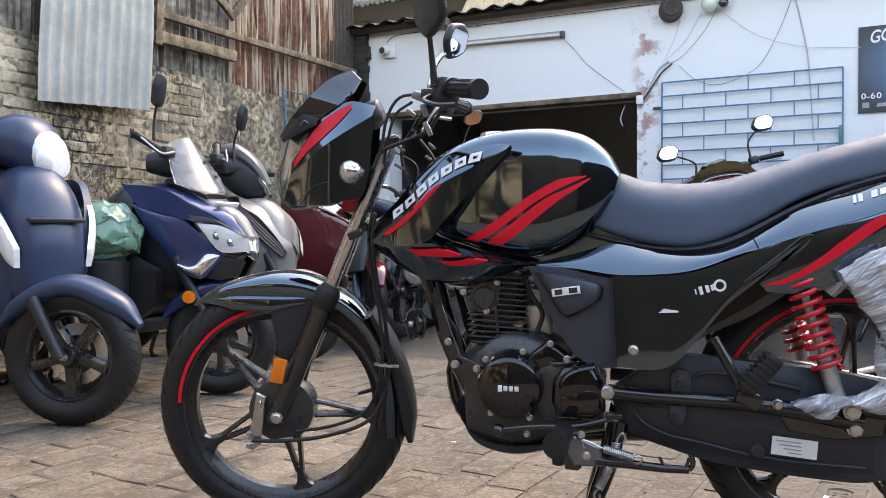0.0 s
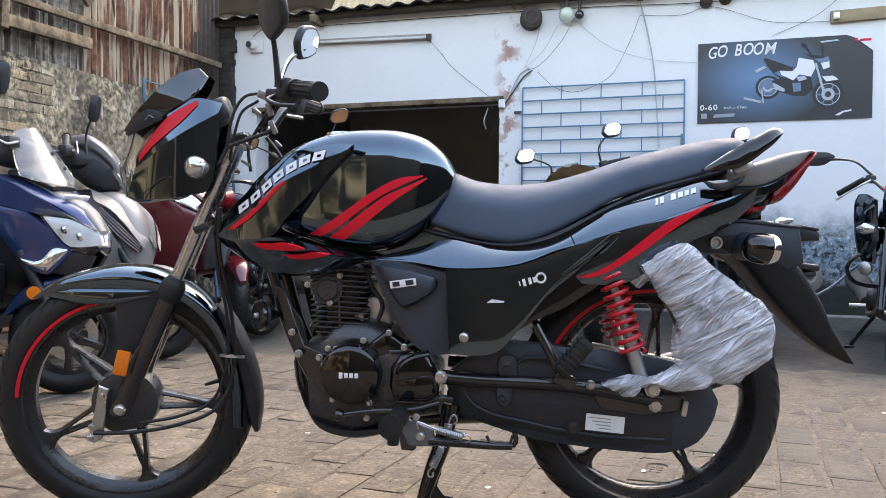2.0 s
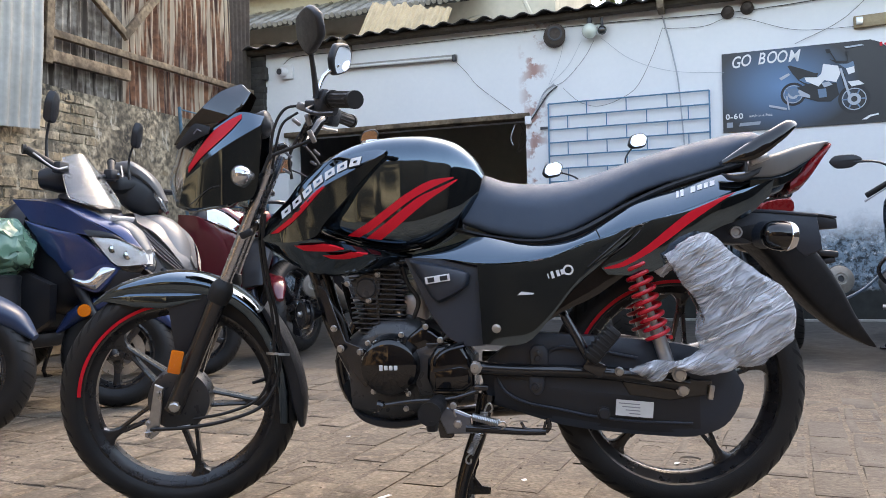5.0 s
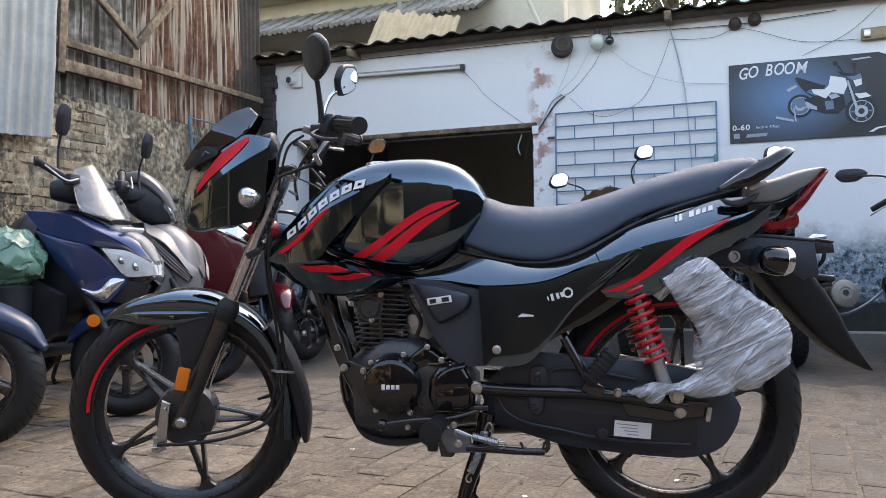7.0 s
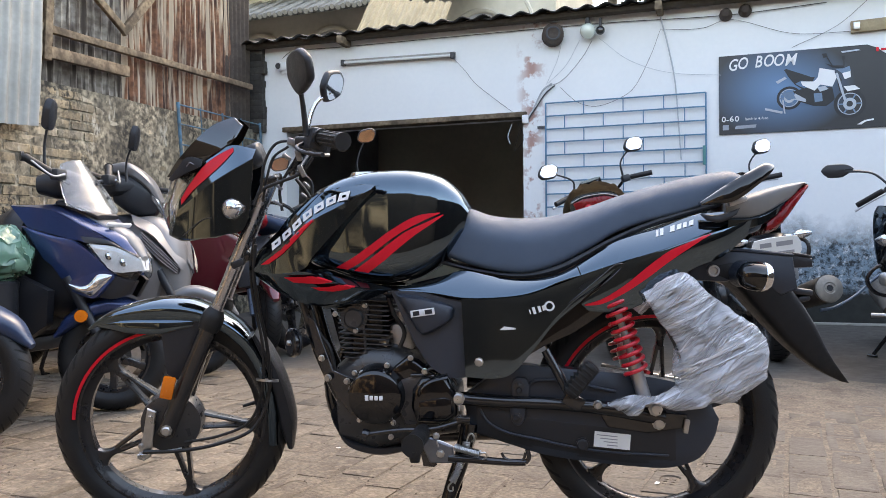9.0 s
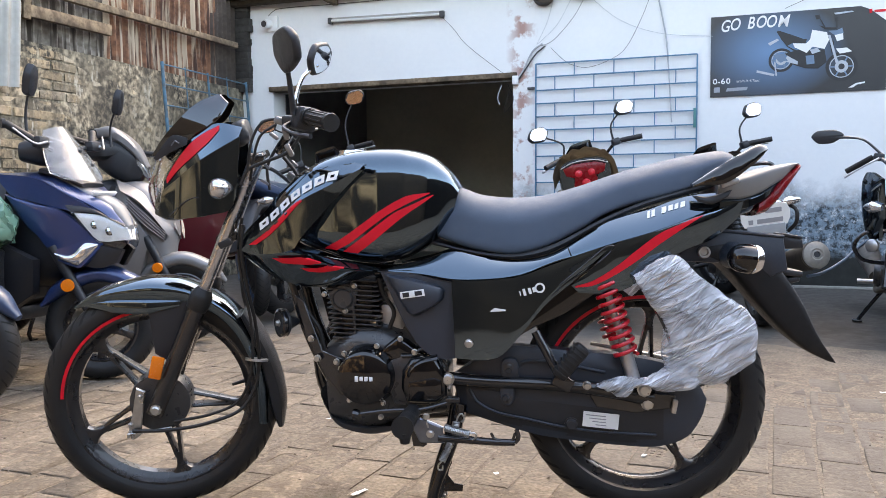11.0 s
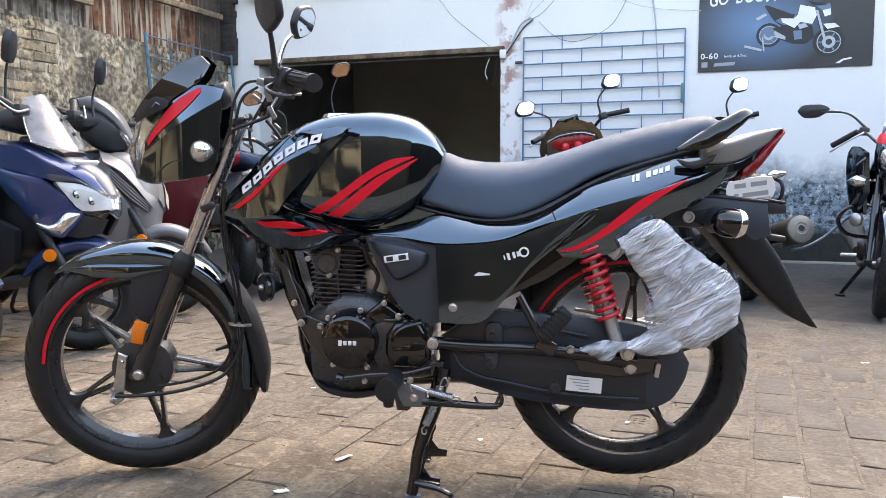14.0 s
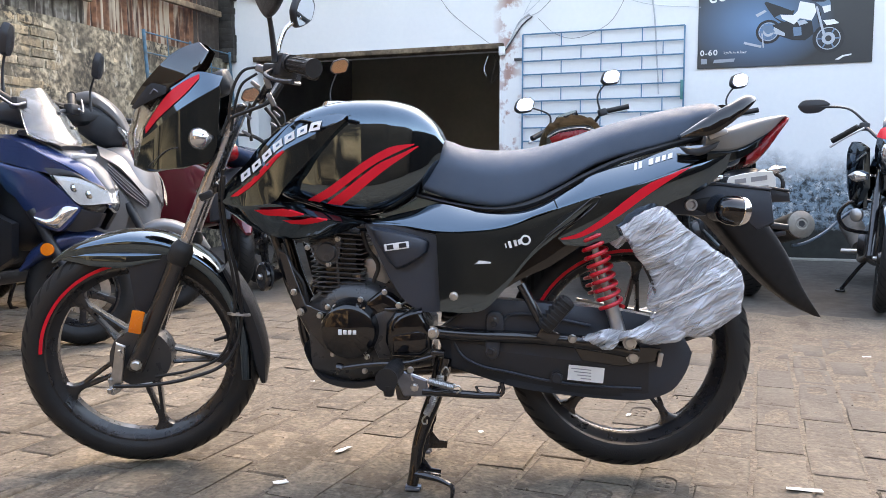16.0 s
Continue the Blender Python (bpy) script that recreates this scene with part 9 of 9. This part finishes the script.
bm = bmesh.new()
bmesh.ops.create_icosphere(bm, subdivisions=4, radius=0.165)
bmesh.ops.scale(bm, vec=(1.0, 0.8, 0.85), verts=bm.verts)
bm = moved(crumpled(bm, 0.03, 14, 3), pose(-2.11, 1.28, 0.76))
drum = thing("plastic_drum", "black plastic drum standing between the scooters", "drum")
part("barrel", moved(lathe([(0.001, 0.0), (0.1, 0.0), (0.105, 0.02), (0.115, 0.6), (0.12, 0.64), (0.11, 0.65), (0.001, 0.65)], 28), pose(-2.13, 1.27, -0.012, 90, 0, 0)), PLASTIC, drum)
part("clip", box((-2.04, 1.19, 0.5), (0.05, 0.02, 0.02), 0.004, (0, 0, 45)), CHROME, drum)
solid("wrapped_parcel", bm, GREENFILM, "parcel wrapped in crumpled green plastic on the drum", "parcel")


# ---- film-wrapped guard over the rear wheel of the black motorcycle ----
def film():
    """Clear plastic film: it lets much of the light through; pale opaque streaks paint its crease highlights."""
    m = mat("clear_plastic_film", (0.84, 0.875, 0.94), 0.16, coat=1.0)
    n, l = m.node_tree.nodes, m.node_tree.links
    at = n.new("ShaderNodeTexCoord")
    b = n["Principled BSDF"]

    def streaks(turn, long, thin, lo, hi):
        mp, t, r = n.new("ShaderNodeMapping"), n.new("ShaderNodeTexNoise"), n.new("ShaderNodeMapRange")
        mp.vector_type = "TEXTURE"
        mp.inputs["Rotation"].default_value = (0, radians(turn), 0)
        mp.inputs["Scale"].default_value = (long, 0.2, thin)
        t.inputs["Scale"].default_value, t.inputs["Detail"].default_value, t.inputs["Distortion"].default_value = 1.4, 3, 0.5
        r.inputs[1].default_value, r.inputs[2].default_value = lo, hi
        l.new(at.outputs["Object"], mp.inputs[0])
        l.new(mp.outputs[0], t.inputs["Vector"])
        l.new(t.outputs["Fac"], r.inputs[0])
        return r.outputs[0]

    def calc(op, p, q):
        x = n.new("ShaderNodeMath")
        x.operation = op
        for s, v in zip(x.inputs, (p, q)):
            if isinstance(v, (int, float)):
                s.default_value = v
            else:
                l.new(v, s)
        return x.outputs[0]

    fine = calc("MAXIMUM", streaks(-28, 0.2, 0.011, 0.5, 0.64), streaks(-52, 0.13, 0.009, 0.56, 0.68))
    broad = streaks(-34, 0.16, 0.045, 0.36, 0.62)
    l.new(calc("ADD", calc("MULTIPLY", fine, 0.5), calc("ADD", calc("MULTIPLY", broad, 0.36), 0.3)), b.inputs["Alpha"])
    bp = n.new("ShaderNodeBump")
    bp.inputs["Strength"].default_value, bp.inputs["Distance"].default_value = 1.0, 0.012
    l.new(calc("ADD", fine, broad), bp.inputs["Height"])
    l.new(bp.outputs[0], b.inputs["Normal"])
    return m


FILM = film()
for pts, r in (([(0.617, 0.668), (0.683, 0.689), (0.776, 0.615), (0.849, 0.549), (0.859, 0.475), (0.787, 0.433), (0.695, 0.412), (0.680, 0.507), (0.631, 0.615)], 0.004), ([(0.644, 0.628), (0.711, 0.575), (0.765, 0.508), (0.793, 0.440)], 0.005), ([(0.683, 0.669), (0.743, 0.602), (0.811, 0.522), (0.832, 0.461)], 0.005)):
    part("saree_guard", tube([(p[0], -0.165, p[1]) for p in pts], r, 40, 8), FRAME, motorcycle, "black rod guard under plastic film")
bag = hull([(0.593, 0.663), (0.635, 0.698), (0.684, 0.714), (0.733, 0.675), (0.786, 0.632), (0.867, 0.566), (0.877, 0.473)], [(0.602, 0.642), (0.630, 0.599), (0.667, 0.549), (0.665, 0.481), (0.680, 0.416), (0.785, 0.407), (0.850, 0.443)], [0.018, 0.03, 0.034, 0.036, 0.036, 0.034, 0.02], 70, 44, 2.4)
part("film_wrap", moved(crumpled(bag, 0.011, 15, 5), pose(0, -0.172, 0)), FILM, motorcycle, "crumpled clear plastic film wrap", angle=12)
strap = hull([(0.506, 0.399), (0.553, 0.419), (0.612, 0.414), (0.677, 0.448), (0.768, 0.468), (0.846, 0.485)], [(0.520, 0.391), (0.573, 0.366), (0.606, 0.401), (0.689, 0.386), (0.776, 0.417), (0.841, 0.438)], [0.02, 0.03, 0.03, 0.032, 0.03, 0.02], 60, 30, 2.4)
part("film_wrap", moved(crumpled(strap, 0.009, 20, 9), pose(0, -0.165, 0)), FILM, motorcycle, "crumpled clear plastic film wrap", angle=12)
bit = hull([(0.566, 0.668), (0.592, 0.678), (0.619, 0.670)], [(0.570, 0.627), (0.593, 0.614), (0.623, 0.634)], [0.006, 0.012, 0.008], 18, 16, 2.4)
part("film_wrap", moved(crumpled(bit, 0.006, 40, 2), pose(0, -0.14, 0)), FILM, motorcycle, "crumpled clear plastic film wrap")

# ---- litter on the ground ----
for x, y, l_, w_, a in ((-0.14, 0.13, 0.075, 0.02, 55), (0.73, 0.54, 0.035, 0.02, 70), (1.07, -0.08, 0.11, 0.022, -8), (0.25, 0.32, 0.02, 0.015, 20), (-0.42, 0.9, 0.02, 0.012, 5), (-0.25, -0.13, 0.05, 0.03, 30), (1.9, 1.5, 0.05, 0.02, 10), (1.0, 0.75, 0.03, 0.015, 70), (-0.2, -0.26, 0.04, 0.02, 0)):
    bm = box((0, 0, 0), (l_ * 0.75, w_ * 0.7, 0.0015), 0.0)
    bmesh.ops.subdivide_edges(bm, edges=bm.edges[:], cuts=2)
    solid("paper_scrap", moved(crumpled(bm, 0.003, 60, x), pose(0, 0, 0)), PAPER, "scrap of white paper lying on the paving", "litter", pose(x, y, 0.006, 0, 0, a), "paper scraps")

# crumbs of brick, grit and dry scraps over the paving
GRIT = mat("brick_grit", (0.17, 0.135, 0.105), 0.9, grain=0.5, grain_scale=200, dark=(0.07, 0.055, 0.045), island=0.7)
rnd = random.Random(77)
verts, faces = [], []
for k in range(2600):
    x, y = rnd.uniform(-3.2, 4.2), rnd.uniform(-0.75, 2.6)
    r = 0.0015 + 0.006 * rnd.random() ** 4
    b0 = len(verts)
    spin = rnd.uniform(0, 6.28)
    for i in range(5):
        a = spin + 1.2566 * i
        q = r * rnd.uniform(0.6, 1.3)
        verts.append((x + q * math.cos(a), y + q * 0.8 * math.sin(a), 0.0005))
    verts.append((x + r * 0.2, y, 0.0015 + r * rnd.uniform(0.3, 0.7)))
    faces += [(b0 + i, b0 + (i + 1) % 5, b0 + 5) for i in range(5)] + [(b0 + 4, b0 + 3, b0 + 2, b0 + 1, b0)]
me = bpy.data.meshes.new("grit")
me.from_pydata(verts, [], faces)
me.materials.append(GRIT)
tagged(new("grit", me), "crumbs of brick and grit scattered over the paving", "grit", kind="stuff")

# ---- brick wall at the side: the bricks that can be told apart ----
BL, BH = 0.25, 0.078
variants = []
for k in range(10):
    bm = box((0, 0, 0), (0.04, BL - 0.014, BH - 0.012), 0.008, seg=2)
    rr = random.Random(50 + k)
    for v in bm.verts:
        v.co += Vector((rr.uniform(-1, 1) * 0.004, rr.uniform(-1, 1) * 0.005, rr.uniform(-1, 1) * 0.004))
    variants.append(mesh_of("brick", bm, MOSSBRICK))
rnd = random.Random(11)
far_bricks = bmesh.new()
count = 0
for row in range(26):
    z = 0.045 + BH * row
    for i in range(37):
        v = -3.7 + BL * i + (0.125 if row % 2 else 0) + rnd.uniform(-0.012, 0.012)
        if v > 5.4 or rnd.random() < 0.06:
            continue
        m_ = pose(CORNER - 0.049 + rnd.uniform(-0.006, 0.005), v, z + rnd.uniform(-0.004, 0.004), rnd.uniform(-1.5, 1.5), 0, rnd.uniform(-1.5, 1.5))
        if 1.3 < v < 4.6 and z > 0.9 and count < 300:
            ob = new("brick", variants[rnd.randrange(10)])
            ob.parent, ob.matrix_basis = side, m_
            count += 1
        else:
            me = variants[rnd.randrange(10)]
            base_i = len(far_bricks.verts)
            vs = [far_bricks.verts.new(m_ @ q.co) for q in me.vertices]
            for p in me.polygons:
                far_bricks.faces.new([vs[j] for j in p.vertices])
tagged(part("bricks", far_bricks, MOSSBRICK2, side, "old mossy bricks"), kind="stuff")

# ---- brick paving ----
paving = thing("paving", "worn brown brick paving laid in staggered columns", "paving", YARD @ pose(0, 0, 0, 0, 0, -3.5), kind="structure")
PL, PW = 0.262, 0.142
pav = []
for k in range(14):
    bm = box((0, 0, -0.03), (PW - 0.009, PL - 0.009, 0.06), 0.008, seg=2)
    rr = random.Random(80 + k)
    for v in bm.verts:
        v.co += Vector((rr.uniform(-1, 1) * 0.005, rr.uniform(-1, 1) * 0.006, rr.uniform(-1, 1) * 0.0018))
    if 8 <= k < 13:
        # a shallow worn hollow within a rim
        top = max(bm.faces, key=lambda f: f.calc_area() * (f.normal.z > 0.9))
        bmesh.ops.inset_individual(bm, faces=[top], thickness=0.014 + 0.002 * (k - 8), use_even_offset=True)
        bmesh.ops.inset_individual(bm, faces=[top], thickness=0.006, use_even_offset=True)
        bmesh.ops.translate(bm, vec=(0, 0, -0.0028), verts=top.verts)
    if k == 13:
        # the moulded hollow that some bricks lie with upwards
        top = max(bm.faces, key=lambda f: f.calc_area() * (f.normal.z > 0.9))
        outer = list(top.edges)
        bmesh.ops.delete(bm, geom=[top], context="FACES_ONLY")
        line = [(0.034 * math.cos(a), 0.02 + math.copysign(0.032, math.sin(a)) + 0.03 * math.sin(a)) for a in [math.pi * (q + 0.5) / 7 for q in range(14)]]
        ring = [bm.verts.new((x, y, 0.0)) for x, y in line]
        floor_ = [bm.verts.new((x * 0.88, 0.02 + (y - 0.02) * 0.92, -0.008)) for x, y in line]
        inner = [bm.edges.new((ring[q], ring[(q + 1) % 14])) for q in range(14)]
        bmesh.ops.bridge_loops(bm, edges=outer + inner)
        for q in range(14):
            bm.faces.new((ring[q], ring[(q + 1) % 14], floor_[(q + 1) % 14], floor_[q]))
        bm.faces.new(floor_)
        bmesh.ops.recalc_face_normals(bm, faces=bm.faces[:])
        for q in range(3):
            for dx in (-0.012, 0.012):
                bm = joined(bm, box((dx, -0.008 + 0.028 * q, -0.006), (0.014, 0.017, 0.006), 0.002))
    pav.append(mesh_of("paving_brick", bm, PAVER))
rest_v, rest_f = [], []
near = 0
for i in range(-34, 58):
    off = rnd.uniform(0, PL) if i % 3 == 0 else (i % 2) * PL / 2 + rnd.uniform(-0.02, 0.02)
    for j in range(-16, 22):
        x, y = i * PW, j * PL + off + rnd.uniform(-0.006, 0.006)
        if not (-4.0 < x < 8.4 and -4.0 < y < 2.35 + 0.02 * x):
            continue
        # silted over towards the apron
        silt = min(1.0, max(0.0, (y - 1.0) / 0.7)) * min(1.0, max(0.0, (x - 0.2) / 0.7))
        m_ = pose(x + rnd.uniform(-0.003, 0.003), y, rnd.uniform(-0.003, 0.0012) - 0.0042 * silt, rnd.uniform(-0.25, 0.25), rnd.uniform(-0.4, 0.4), rnd.uniform(-1.6, 1.6))
        me = pav[13 if rnd.random() < 0.13 else rnd.randrange(13)]
        if -0.75 < x < 1.75 and -0.45 < y < 1.65 and near < 300:
            ob = new("paving_brick", me)
            ob.parent, ob.matrix_basis = paving, m_
            near += 1
        else:
            b0 = len(rest_v)
            rest_v += [tuple(m_ @ q.co) for q in me.vertices]
            rest_f += [[b0 + q for q in p.vertices] for p in me.polygons]
me = bpy.data.meshes.new("paving_bricks")
me.from_pydata(rest_v, [], rest_f)
me.materials.append(PAVER2)
for p in me.polygons:
    p.use_smooth = True
ob = new("paving_bricks", me)
ob.parent = paving
tagged(ob, "worn brown paving bricks", kind="stuff")
